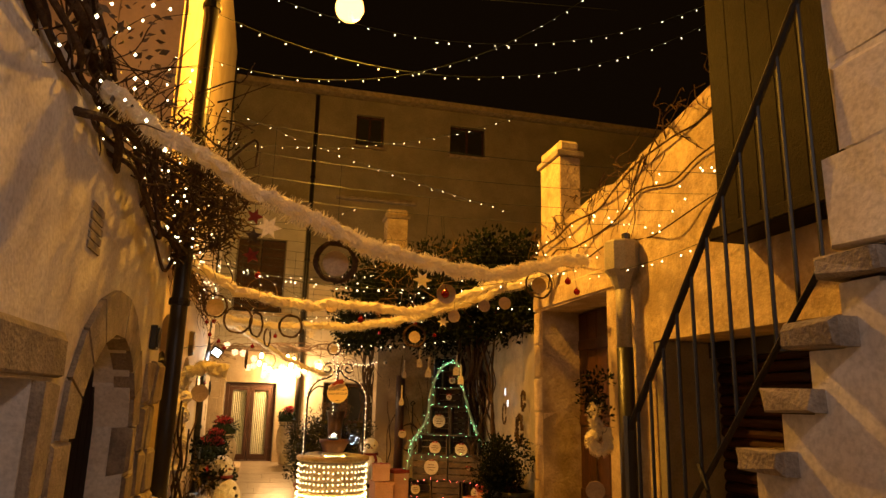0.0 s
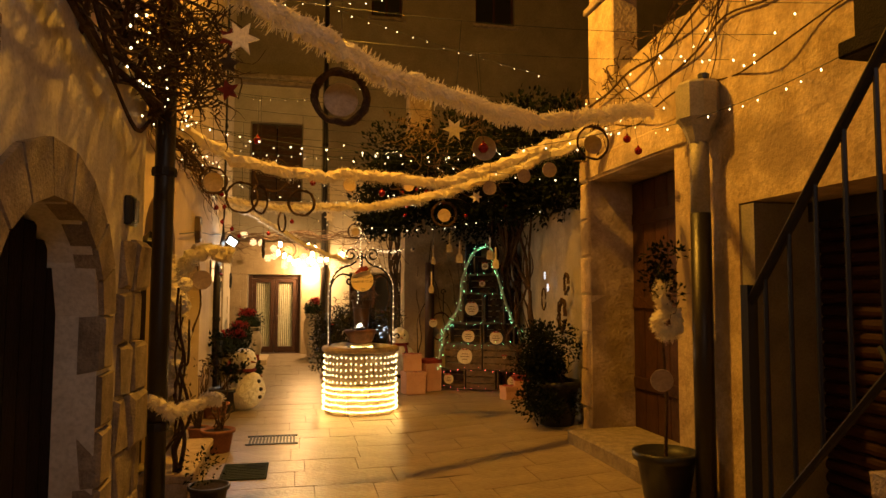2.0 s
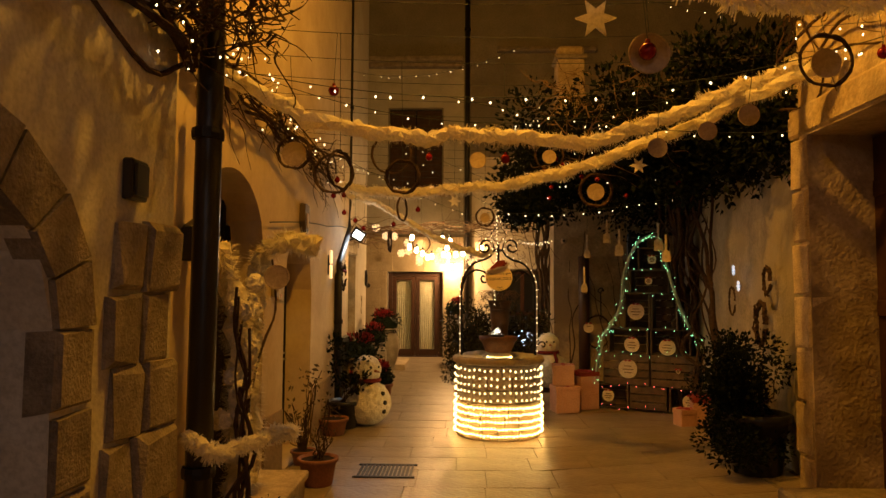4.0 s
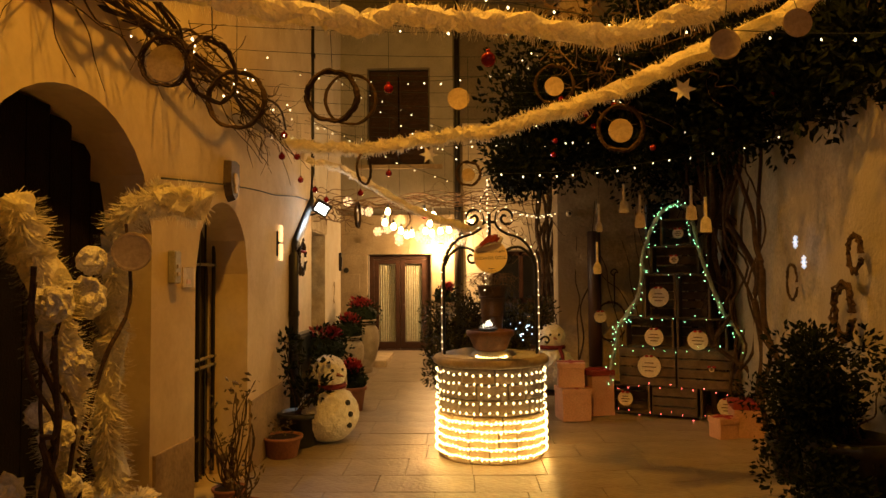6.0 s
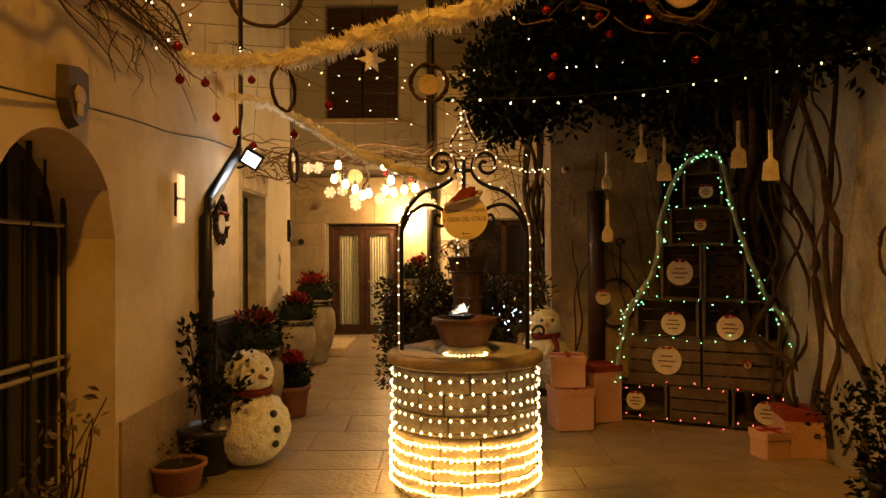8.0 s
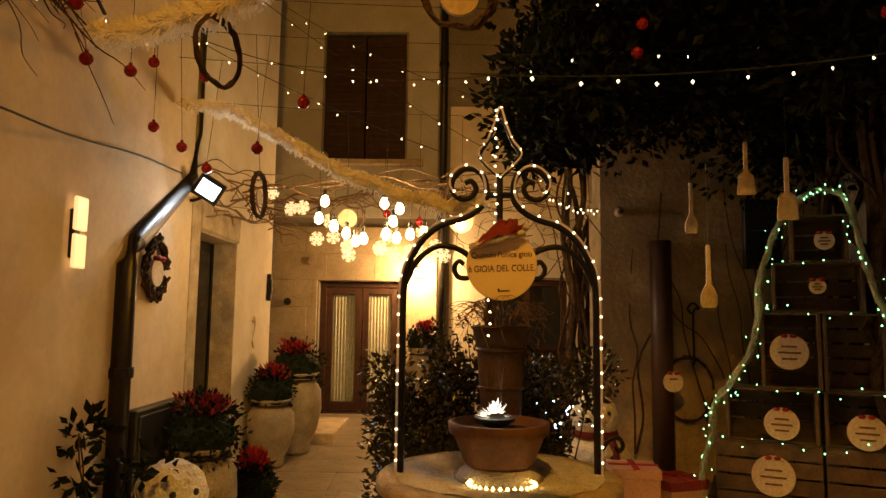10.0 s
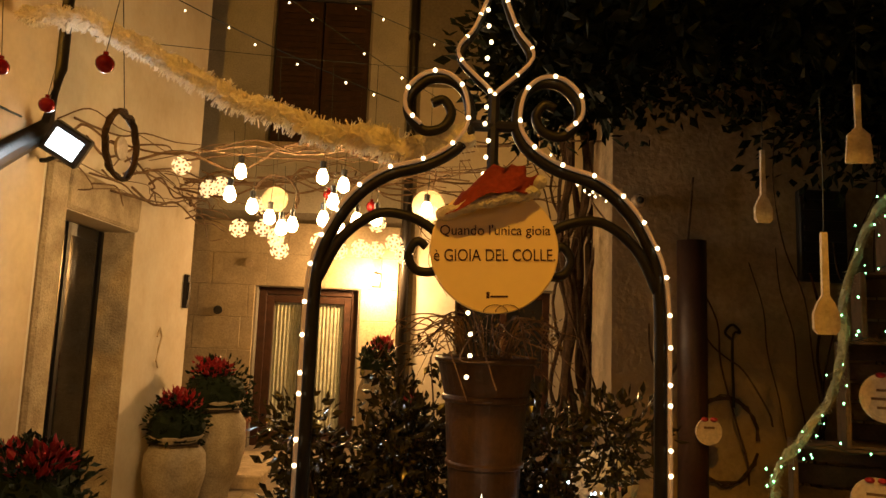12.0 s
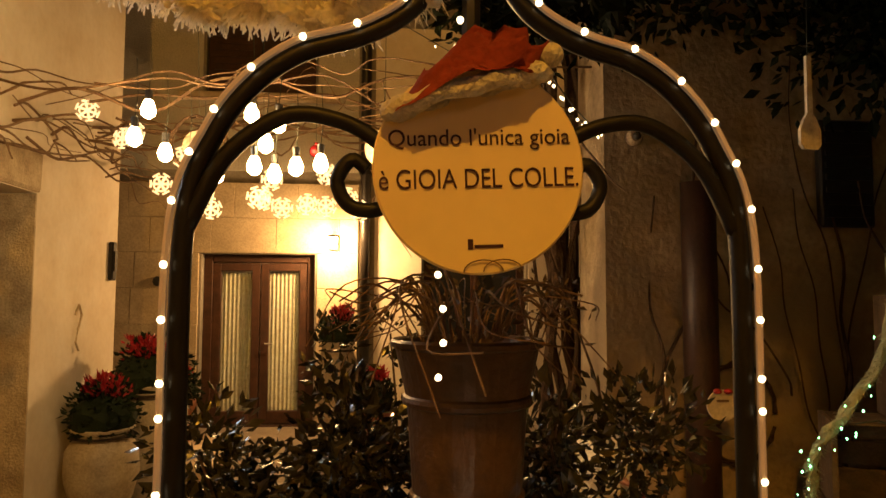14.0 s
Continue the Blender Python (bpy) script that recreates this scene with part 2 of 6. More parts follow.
def lathe(bm, profile, segs=20, centre=(0, 0, 0), m=None, wobble=0.0):
    rings = []
    for r, z in profile:
        ring = []
        for i in range(segs):
            a = 2 * math.pi * i / segs
            rr = max(r, 1e-4) * (1 + (random.uniform(-wobble, wobble) if wobble else 0))
            co = Vector((centre[0] + rr * math.cos(a), centre[1] + rr * math.sin(a), centre[2] + z))
            ring.append(bm.verts.new(m @ co if m else co))
        rings.append(ring)
    for a, b in zip(rings, rings[1:]):
        for i in range(segs):
            bm.faces.new((a[i], a[(i + 1) % segs], b[(i + 1) % segs], b[i]))
    bm.faces.new(rings[0][::-1])
    bm.faces.new(rings[-1])
    return bm


def tube(bm, pts, r, segs=6, taper=1.0):
    pts = [Vector(p) for p in pts]
    rings = []
    up = Vector((0.13, 0.21, 0.97))
    for i, p in enumerate(pts):
        d = (pts[min(i + 1, len(pts) - 1)] - pts[max(i - 1, 0)]).normalized()
        s = d.cross(up)
        if s.length < 0.05:
            s = d.cross(Vector((1, 0, 0)))
        s.normalize()
        t = d.cross(s).normalized()
        k = r * (1 + (taper - 1) * i / max(1, len(pts) - 1))
        rings.append([bm.verts.new(p + k * (math.cos(2 * math.pi * j / segs) * s + math.sin(2 * math.pi * j / segs) * t)) for j in range(segs)])
    for a, b in zip(rings, rings[1:]):
        for j in range(segs):
            bm.faces.new((a[j], a[(j + 1) % segs], b[(j + 1) % segs], b[j]))
    bm.faces.new(rings[0][::-1])
    bm.faces.new(rings[-1])
    return bm


def ball(bm, centre, r, u=10, v=7, squash=1.0):
    bmesh.ops.create_uvsphere(bm, u_segments=u, v_segments=v, radius=r, matrix=Matrix.Translation(centre) @ Matrix.Diagonal((1, 1, squash, 1)))
    return bm


def dot(bm, centre, r):
    """A small bright bead: an octahedron."""
    c = Vector(centre)
    v = [bm.verts.new(c + r * Vector(d)) for d in ((1, 0, 0), (0, 1, 0), (-1, 0, 0), (0, -1, 0), (0, 0, 1.3), (0, 0, -1.3))]
    for i in range(4):
        bm.faces.new((v[i], v[(i + 1) % 4], v[4]))
        bm.faces.new((v[(i + 1) % 4], v[i], v[5]))
    return bm


def spline(pts, n=12):
    """Catmull-Rom through the points."""
    p = [Vector(q) for q in pts]
    p = [2 * p[0] - p[1]] + p + [2 * p[-1] - p[-2]]
    out = []
    for i in range(1, len(p) - 2):
        for k in range(n):
            t = k / n
            out.append(0.5 * (2 * p[i] + (p[i + 1] - p[i - 1]) * t + (2 * p[i - 1] - 5 * p[i] + 4 * p[i + 1] - p[i + 2]) * t * t + (3 * p[i] - p[i - 1] - 3 * p[i + 1] + p[i + 2]) * t ** 3))
    return out + [p[-2]]


def hexa(bm, f, u0, u1, d0, d1, b0, b1, t0, t1):
    """A wall's upright strip: from u0 to u1, d0 to d1 deep, bottoms b0, b1 and tops t0, t1."""
    if max(t0 - b0, t1 - b1) < 1e-4:
        return
    v = [bm.verts.new(f(u, d, z)) for u, lo, hi in ((u0, b0, t0), (u1, b1, t1)) for d in (d0, d1) for z in (lo, hi)]
    for q in ((0, 1, 3, 2), (4, 6, 7, 5), (0, 4, 5, 1), (2, 3, 7, 6), (0, 2, 6, 4), (1, 5, 7, 3)):
        bm.faces.new([v[i] for i in q])


def arch_z(u, u0, u1, spring, rise):
    k = (u - (u0 + u1) / 2) / ((u1 - u0) / 2)
    return spring + rise * math.sqrt(max(0.0, 1 - k * k))


def wall(name, f, u0, u1, depth, top, openings, mat, label, base=-0.1, steps=14):
    """A wall with openings (u0, u1, sill, spring, rise) right through it; top(u) is its upper edge."""
    bm = bmesh.new()
    cuts = {u0, u1}
    for a, b, *_ in openings:
        cuts |= {a, b}
    n = max(2, int((u1 - u0) / 0.9))
    cuts |= {u0 + (u1 - u0) * i / n for i in range(n + 1) if not any(a < u0 + (u1 - u0) * i / n < b for a, b, *_ in openings)}
    cuts = sorted(cuts)
    for a, b in zip(cuts, cuts[1:]):
        if b - a < 1e-4:
            continue
        hole = sorted([o for o in openings if o[0] <= a + 1e-5 and b - 1e-5 <= o[1]], key=lambda o: o[2])
        k = steps if any(o[4] > 0 for o in hole) else 1
        for i in range(k):
            p, q = a + (b - a) * i / k, a + (b - a) * (i + 1) / k
            lo = (base, base)
            for o in hole:
                hexa(bm, f, p, q, 0, depth, *lo, o[2], o[2])
                lo = (arch_z(p, o[0], o[1], o[3], o[4]), arch_z(q, o[0], o[1], o[3], o[4]))
            hexa(bm, f, p, q, 0, depth, *lo, top(p), top(q))
    return solid(name, bm, mat, label, "wall", kind="structure")


def ground(x, y):
    """The paving's height: level in the lane, rising towards the courtyard's back and its right-hand side."""
    k = min(1.0, max(0.0, (y - 3.0) / 4.0))
    side = 0.085 * max(0.0, x - 1.4) * k * (1 - 0.8 * min(1.0, max(0.0, (y - 9.6) / 2.0)))
    return side + 0.062 * max(0.0, y - 12.4)


# wall frames: along the wall, into it, up
def left_a(u, d, z): return (-0.95 - d, u, z)
def left_b(u, d, z): return (-1.08 - d, u, z)
def left_c(u, d, z): return (-1.20 - d, u, z)
def right_a(u, d, z): return (3.25 + d, u, z)
def back(u, d, z): return (u, 17.3 + d, z)
def nook(u, d, z): return (u, 13.39 + d, z)
def slant(u, d, z):
    """The right-hand courtyard wall, from (3.40, 8.1) to (4.05, 13.5)."""
    k = (u - 8.1) / 5.4
    return (3.40 + 0.65 * k + d, u, z)

# ---- ground ----
bm = bmesh.new()
NX, NY = 30, 70
grid = [[bm.verts.new((-3.2 + 8.2 * i / NX, -8.0 + 27.0 * j / NY, ground(-3.2 + 8.2 * i / NX, -8.0 + 27.0 * j / NY) - 0.012)) for j in range(NY + 1)] for i in range(NX + 1)]
for i in range(NX):
    for j in range(NY):
        bm.faces.new((grid[i][j], grid[i + 1][j], grid[i + 1][j + 1], grid[i][j + 1]))
floor = solid("floor", bm, MORTAR, "worn stone-paved courtyard ground with dark mortar joints", "ground", kind="structure")
bm = bmesh.new()
q = [bm.verts.new(p) for p in ((-400, -400, -0.35), (400, -400, -0.35), (400, 400, -0.35), (-400, 400, -0.35))]
bm.faces.new(q)
solid("ground", bm, MORTAR, "dark ground round the houses", "ground", kind="structure")

# ---- walls ----
ARCH_A = (3.80, 5.30, -0.1, 1.55, 0.57)
ARCH_B1 = (6.95, 8.52, -0.1, 1.95, 0.66)
ARCH_B2 = (9.20, 10.38, 0.0, 1.72, 0.56)
wall("wall_left_near", left_a, -8.0, 6.35, 0.55, lambda u: 3.15 + 0.04 * math.sin(u * 2), [(2.25, 3.11, 1.36, 1.82, 0), ARCH_A], WHITEWASH,
     "whitewashed rough plaster wall with an arched doorway")
wall("wall_left_middle", left_b, 6.35, 12.9, 0.55, lambda u: 8.4, [ARCH_B1, ARCH_B2], CREAM, "cream plastered house wall with two arched openings")
wall("wall_left_far", left_c, 12.9, 15.7, 0.5, lambda u: 8.0, [(13.36, 14.40, 0.08, 2.31, 0)], WHITE, "white plastered wall with a stone-framed door")
DOOR_B, WIN_B, DARK_W = (-0.95, 0.22, 0.29, 2.12, 0), (-0.95, 0.20, 3.84, 5.66, 0), (1.37, 2.48, 0.32, 2.17, 0)
wall("wall_back", back, -2.9, 11.5, 0.5, lambda u: 9.75,
     [DOOR_B, WIN_B, DARK_W, (1.80, 2.56, 8.42, 9.33, 0), (4.42, 5.44, 8.46, 9.34, 0)], FACADE, "tall grey rendered house front closing the courtyard")
wall("wall_right_near", right_a, 2.0, 8.1, 0.6, lambda u: 4.75 - 0.16 * (u - 2) + 0.1 * math.sin(5 * u) if u < 5.4 else 4.12 - 0.10 * (u - 5.4) + 0.06 * math.sin(7 * u),
     [(2.55, 5.45, -0.1, 2.34, 0), (6.29, 7.98, 0.1, 2.92, 0)], ROUGHCAST, "weathered ochre rendered wall with garage and doorway")
wall("wall_right_far", slant, 8.1, 13.5, 0.45, lambda u: 3.75 + 0.1 * math.sin(u * 3), [], GREYWALL, "damp stained rendered courtyard wall")
wall("wall_nook", nook, 2.05, 4.6, 0.45, lambda u: 4.6 + 0.1 * math.sin(u * 4), [], NOOKPLASTER, "stained ochre plaster courtyard wall behind the tree of crates")

bm = bmesh.new()
box(bm, -3.6, -2.9, 12.0, 18.0, -0.1, 8.0)
solid("wall_recess", bm, FACADE, "plain wall closing the recess", "wall", kind="structure")
bm = bmesh.new()
box(bm, -3.2, 5.2, -8.6, -8.0, -0.1, 7.0)
solid("wall_lane_end", bm, WHITEWASH, "plain plastered house wall across the lane", "wall", kind="structure")
bm = bmesh.new()
box(bm, 3.25, 3.9, -8.0, 2.0, -0.1, 7.0)
solid("wall_right_lane", bm, WHITEWASH, "plain plastered lane wall", "wall", kind="structure")
bm = bmesh.new()
box(bm, -3.0, -2.4, 2.0, 6.4, -0.1, 8.0)
box(bm, -2.4, -1.65, 6.40, 6.60, 3.2, 8.4)
solid("wall_terrace", bm, CREAM, "plain house wall set back above the lane", "wall", kind="structure")
for x0, x1, y0, y1, z0, z1, nm in ((-2.4, -1.52, -8.0, 6.3, 3.0, 3.1, "roof_terrace"), (4.2, 11, 4.0, 17.2, 3.6, 3.7, "roof_flat"), (-3.2, 11.5, 17.05, 17.95, 9.78, 9.92, "eaves")):
    bm = bmesh.new()
    box(bm, x0, x1, y0, y1, z0, z1)
    solid(nm, bm, DARKSTONE, "flat stone-edged roof", "roof", kind="structure")
# dark rooms behind the openings
for nm, x0, x1, y0, y1, z0, z1 in (("room_behind_arch", -2.6, -1.52, 3.3, 5.8, -0.05, 2.6), ("room_left", -2.9, -1.66, 6.7, 10.8, -0.05, 3.0), ("room_side", -2.8, -1.74, 13.0, 14.6, 0.05, 2.8),
                                   ("room_back", -1.6, 0.72, 17.82, 20.0, 0.27, 2.9), ("room_kitchen", 1.0, 2.9, 17.82, 19.6, 0.27, 2.9), ("garage_room", 3.87, 5.4, 2.2, 8.2, -0.05, 3.2)):
    bm = bmesh.new()
    box(bm, x0, x1, y0, y1, z0, z1)
    near = {"room_back": (1, -1), "room_kitchen": (1, -1), "garage_room": (0, -1)}.get(nm, (0, 1))
    bm.normal_update()
    gone = [f for f in bm.faces if f.normal[near[0]] * near[1] > 0.9]
    bmesh.ops.delete(bm, geom=gone, context="FACES")
    solid(nm, bm, CREAM if nm == "room_back" else DARKSTONE, "plain walls of the room behind the opening", "room", kind="structure")


def block(bm, f, u0, u1, d0, d1, z0, z1, chip=0.012, c=0.018):
    """A dressed stone with uneven, chipped arrises."""
    v = []
    for d, k in ((d1, 0), (d0 + c, 0), (d0, c)):
        for u, z in ((u0 + k, z0 + k), (u1 - k, z0 + k), (u1 - k, z1 - k), (u0 + k, z1 - k)):
            v.append(bm.verts.new(f(u + random.uniform(-chip, chip), d + (random.uniform(-chip, chip) if k else 0), z + random.uniform(-chip, chip))))
    for a, b in ((0, 4), (4, 8)):
        for i in range(4):
            bm.faces.new((v[a + i], v[a + (i + 1) % 4], v[b + (i + 1) % 4], v[b + i]))
    bm.faces.new(v[8:12])
    bm.faces.new(v[3::-1])


def voussoirs(parent, f, u0, u1, spring, rise, width, n, mat, d0=-0.03, d1=0.1):
    uc, a, b = (u0 + u1) / 2, (u1 - u0) / 2, rise
    for i in range(n):
        t0, t1 = math.pi * (i + 0.03) / n, math.pi * (i + 0.97) / n
        bm = bmesh.new()
        v = []
        for d in (d1, d0 + random.uniform(-0.006, 0.006)):
            for t, w in ((t0, 0), (t1, 0), (t1, width), (t0, width)):
                v.append(bm.verts.new(f(uc - (a + w) * math.cos(t), d, spring + (b + w) * math.sin(t))))
        for k in range(4):
            bm.faces.new((v[k], v[(k + 1) % 4], v[4 + (k + 1) % 4], v[4 + k]))
        bm.faces.new(v[4:8]), bm.faces.new(v[3::-1])
        part("stone", bm, mat, parent)


def jamb(parent, f, u0, u1, z0, z1, rows, mat, d0=-0.03, d1=0.1, ragged=0.08, side=0):
    h = (z1 - z0) / rows
    for i in range(rows):
        r = random.uniform(0, ragged) * (1 if i % 2 else 0.2)
        bm = bmesh.new()
        block(bm, f, u0 - (r if side < 0 else 0), u1 + (r if side > 0 else 0), d0 + random.uniform(-0.008, 0.008), d1, z0 + i * h + 0.005, z0 + (i + 1) * h - 0.005)
        part("stone", bm, mat, parent)


# stone surround and rough quoins of the near arched doorway
sur = thing("door_surround", pose(0, 0, 0), "pale limestone surround of an arched doorway", "surround", kind="structure")
voussoirs(sur, left_a, ARCH_A[0], ARCH_A[1], ARCH_A[3], ARCH_A[4], 0.26, 9, DARKSTONE)
jamb(sur, left_a, 3.48, 3.80, -0.05, 1.55, 5, DARKSTONE, side=-1)
jamb(sur, left_a, 5.30, 5.56, -0.05, 1.55, 5, DARKSTONE, side=1)
for r in range(6):
    u = 5.66 + (0.06 if r % 2 else 0)
    while u < 6.28:
        w = random.uniform(0.24, 0.42)
        bm = bmesh.new()
        block(bm, left_a, u, min(u + w, 6.34), random.uniform(-0.06, -0.02), 0.1, 0.34 * r, 0.34 * (r + 1) - 0.015, 0.02)
        part("stone", bm, DARKSTONE, sur)
        u += w + 0.012
# stone frame of the little window
wf = thing("window_surround", pose(0, 0, 0), "stone lintel and jamb round a small lane window", "surround", kind="structure")
for a, b, c, d in ((1.95, 3.41, 1.83, 2.02), (3.12, 3.38, 1.34, 1.82), (1.95, 3.40, 1.17, 1.33)):
    bm = bmesh.new()
    block(bm, left_a, a, b, -0.035, 0.1, c, d)
    part("stone", bm, DARKSTONE, wf)
bm = bmesh.new()
box(bm, -1.22, -1.20, 2.24, 3.12, 1.35, 1.83)
part("shutter", bm, ZINC, wf, "closed grey painted shutter")

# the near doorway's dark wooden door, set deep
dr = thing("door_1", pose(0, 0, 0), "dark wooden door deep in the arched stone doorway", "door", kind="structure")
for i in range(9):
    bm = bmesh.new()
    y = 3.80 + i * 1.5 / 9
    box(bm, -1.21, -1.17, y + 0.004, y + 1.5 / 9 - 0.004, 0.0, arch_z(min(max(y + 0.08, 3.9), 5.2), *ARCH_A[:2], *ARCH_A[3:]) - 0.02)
    part("plank", bm, SHADEDWOOD, dr)
# small things on the near wall
bm = bmesh.new()
for i in range(5):
    box(bm, -0.965, -0.94, 3.62, 3.86, 2.47 + i * 0.05, 2.505 + i * 0.05, m=None)
box(bm, -0.97, -0.955, 3.60, 3.88, 2.45, 2.73)
solid("air_vent", bm, DARKSTONE, "small square grey wall vent", "vent")
bm = bmesh.new()
box(bm, -0.95, -0.90, 5.78, 5.94, 2.12, 2.31, 0.008)
box(bm, -0.90, -0.885, 5.80, 5.92, 2.14, 2.29, 0.004)
solid("junction_box", bm, BLACK, "small dark metal box on the wall", "box")

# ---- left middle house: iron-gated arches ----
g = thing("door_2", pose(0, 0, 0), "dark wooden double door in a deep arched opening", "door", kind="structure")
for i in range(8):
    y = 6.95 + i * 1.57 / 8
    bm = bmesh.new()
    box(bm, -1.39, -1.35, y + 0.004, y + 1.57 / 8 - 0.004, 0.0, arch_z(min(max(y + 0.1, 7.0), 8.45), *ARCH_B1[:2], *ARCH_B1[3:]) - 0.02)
    part("plank", bm, SHADEDWOOD, g)
g = thing("window_2", pose(0, 0, 0), "arched glazed door behind a plain iron grille", "window", kind="structure")
bm = bmesh.new()
box(bm, -1.44, -1.43, 9.2, 10.38, 0.05, 2.27)
part("pane", bm, material("dark_glass", (0.02, 0.02, 0.022), 0.08, bump=0.0), g)
for y in (9.26, 9.62, 9.98, 10.32):
    bm = bmesh.new()
    tube(bm, [(-1.36, y, 0.05), (-1.36, y, arch_z(y, *ARCH_B2[:2], *ARCH_B2[3:]))], 0.016, 6)
    part("bar", bm, IRON, g)
for z in (0.95, 1.02, 1.80):
    bm = bmesh.new()
    tube(bm, [(-1.36, 9.2, z), (-1.36, 10.38, z)], 0.014, 6)
    part("rail", bm, ZINC, g)
for y in (9.44, 9.80, 10.14):
    bm = bmesh.new()
    tube(bm, [(-1.365, y, 0.05), (-1.365, y, arch_z(y, *ARCH_B2[:2], *ARCH_B2[3:]))], 0.009, 5)
    part("bar", bm, IRON, g)
# plinth band, worn
bm = bmesh.new()
hexa(bm, left_b, 8.56, 9.16, -0.02, 0.02, 0.0, 0.0, 0.62, 0.60)
hexa(bm, left_b, 10.42, 12.85, -0.02, 0.02, 0.0, 0.0, 0.60, 0.64)
solid("plinth", bm, PLINTH, "worn plaster plinth of the house", "plinth", kind="structure")

bm = bmesh.new()
pts = [(0, 0.34), (0.11, 0.32), (0.12, 0.14), (0.07, 0.04), (0, 0), (-0.07, 0.04), (-0.12, 0.14), (-0.11, 0.32)]
a = [bm.verts.new((-1.08, 9.86 + y, 2.29 + z)) for y, z in pts]
b = [bm.verts.new((-1.02, 9.86 + 0.88 * y, 2.31 + 0.92 * z)) for y, z in pts]
for i in range(8):
    bm.faces.new((a[i], a[(i + 1) % 8], b[(i + 1) % 8], b[i]))
bm.faces.new(b)
shield = solid("stone_shield", bm, OLDPOT, "small dark carved stone shield above the arch", "plaque")
bm = bmesh.new()
lathe(bm, [(0.0, -0.008), (0.05, -0.006), (0.058, 0.0), (0.05, 0.006), (0.0, 0.008)], 7, m=pose(-1.015, 9.86, 2.47, 0, 90, 0))
box(bm, -1.021, -1.008, 9.835, 9.885, 2.36, 2.44, 0.004)
part("carving", bm, DISC, shield, "paler carved figure")
ic = thing("intercom", pose(-1.08, 8.79, 1.76), "grey door intercom with call buttons on the wall", "intercom")
bm = bmesh.new()
box(bm, 0, 0.05, -0.05, 0.05, -0.11, 0.10, 0.008)
part("body", bm, ZINC, ic)
for z in (-0.05, 0.0):
    bm = bmesh.new()
    box(bm, 0.05, 0.058, -0.02, 0.03, z - 0.012, z + 0.012)
    part("button", bm, DISC, ic)
np_ = thing("name_plate", pose(-1.08, 9.05, 1.69), "small pale square house plate", "plate")
bm = bmesh.new()
box(bm, 0, 0.012, -0.09, 0.09, -0.07, 0.07, 0.003)
part("plate", bm, DISC, np_)
bm = bmesh.new()
box(bm, 0.012, 0.015, -0.03, 0.03, -0.045, -0.015)
part("writing", bm, PINKBOX, np_)
sc = thing("wall_sconce", pose(-1.08, 11.32, 1.86), "lit glass wall lamp on the cream house wall", "lamp")
bm = bmesh.new()
box(bm, 0.03, 0.05, -0.055, 0.055, 0.0, 0.17, 0.006)
box(bm, 0.03, 0.05, -0.055, 0.055, 0.19, 0.36, 0.006)
part("shade", bm, SCONCE, sc, "glowing glass shade")
bm = bmesh.new()
box(bm, 0, 0.029, -0.03, 0.03, 0.05, 0.30, 0.005)
part("bracket", bm, IRON, sc)

# ---- rain pipes ----
def rain_pipe(label, pts, r, mat=None, collars=()):
    p = thing("rain_pipe", pose(*pts[-1]), label, "pipe")
    o = Vector(pts[-1])
    bm = bmesh.new()
    tube(bm, [Vector(q) - o for q in pts], r, 12)
    part("pipe", bm, mat or PIPE, p, smooth=True)
    for c in collars:
        bm = bmesh.new()
        c = Vector(c) - o
        lathe(bm, [(r * 1.2, -0.03), (r * 1.25, 0), (r * 1.2, 0.03)], 12, c)
        part("clamp", bm, IRON, p)
    return p
rain_pipe("thick black rain pipe at the house corner", [(-0.86, 6.61, 8.3), (-0.86, 6.60, 3.02), (-0.86, 6.58, 1.5), (-0.86, 6.56, 0.0)], 0.075, collars=[(-0.86, 6.61, 5.6), (-0.86, 6.60, 4.1), (-0.86, 6.58, 2.6), (-0.86, 6.57, 0.7)])
rain_pipe("dark rain pipe with a slanting elbow", [(-1.11, 12.95, 8.0), (-1.11, 12.95, 3.0), (-1.09, 12.86, 2.63), (-1.05, 11.96, 2.06), (-1.045, 11.85, 1.92), (-1.045, 11.85, 0.0)], 0.06,
          collars=[(-1.11, 12.95, 4.5), (-1.045, 11.85, 1.3)])
rain_pipe("dark full-height rain pipe on the back house", [(0.74, 17.245, 9.7), (0.74, 17.245, 5), (0.74, 17.245, 0.3)], 0.056, collars=[(0.74, 17.245, z) for z in (3.0, 5.2, 7.4)])
rain_pipe("dark brown rain pipe on the nook wall", [(2.50, 13.30, 2.26), (2.50, 13.30, 1.5), (2.50, 13.30, 0.05)], 0.085, material("brown_pipe", (0.06, 0.028, 0.018), 0.5, bump=0.1))
hp = rain_pipe("grey rain pipe below a hopper beside the garage", [(3.13, 5.74, 2.95), (3.13, 5.74, 2.3)], 0.07, ZINC)
hp2 = rain_pipe("black lower rain pipe beside the garage", [(3.13, 5.74, 2.3), (3.13, 5.74, 0.0)], 0.075)
bm = bmesh.new()
lathe(bm, [(0.075, -0.08), (0.12, 0.04), (0.165, 0.10), (0.165, 0.36), (0.15, 0.38)], 10, (0, 0, 0.62))
part("hopper", bm, ZINC, hp, "weathered grey rain-water hopper")
bm = bmesh.new()
lathe(bm, [(0.04, 0), (0.045, 0.08), (0.03, 0.09)], 8, (0.05, 0, 1.0))
part("outlet", bm, BLACK, hp)

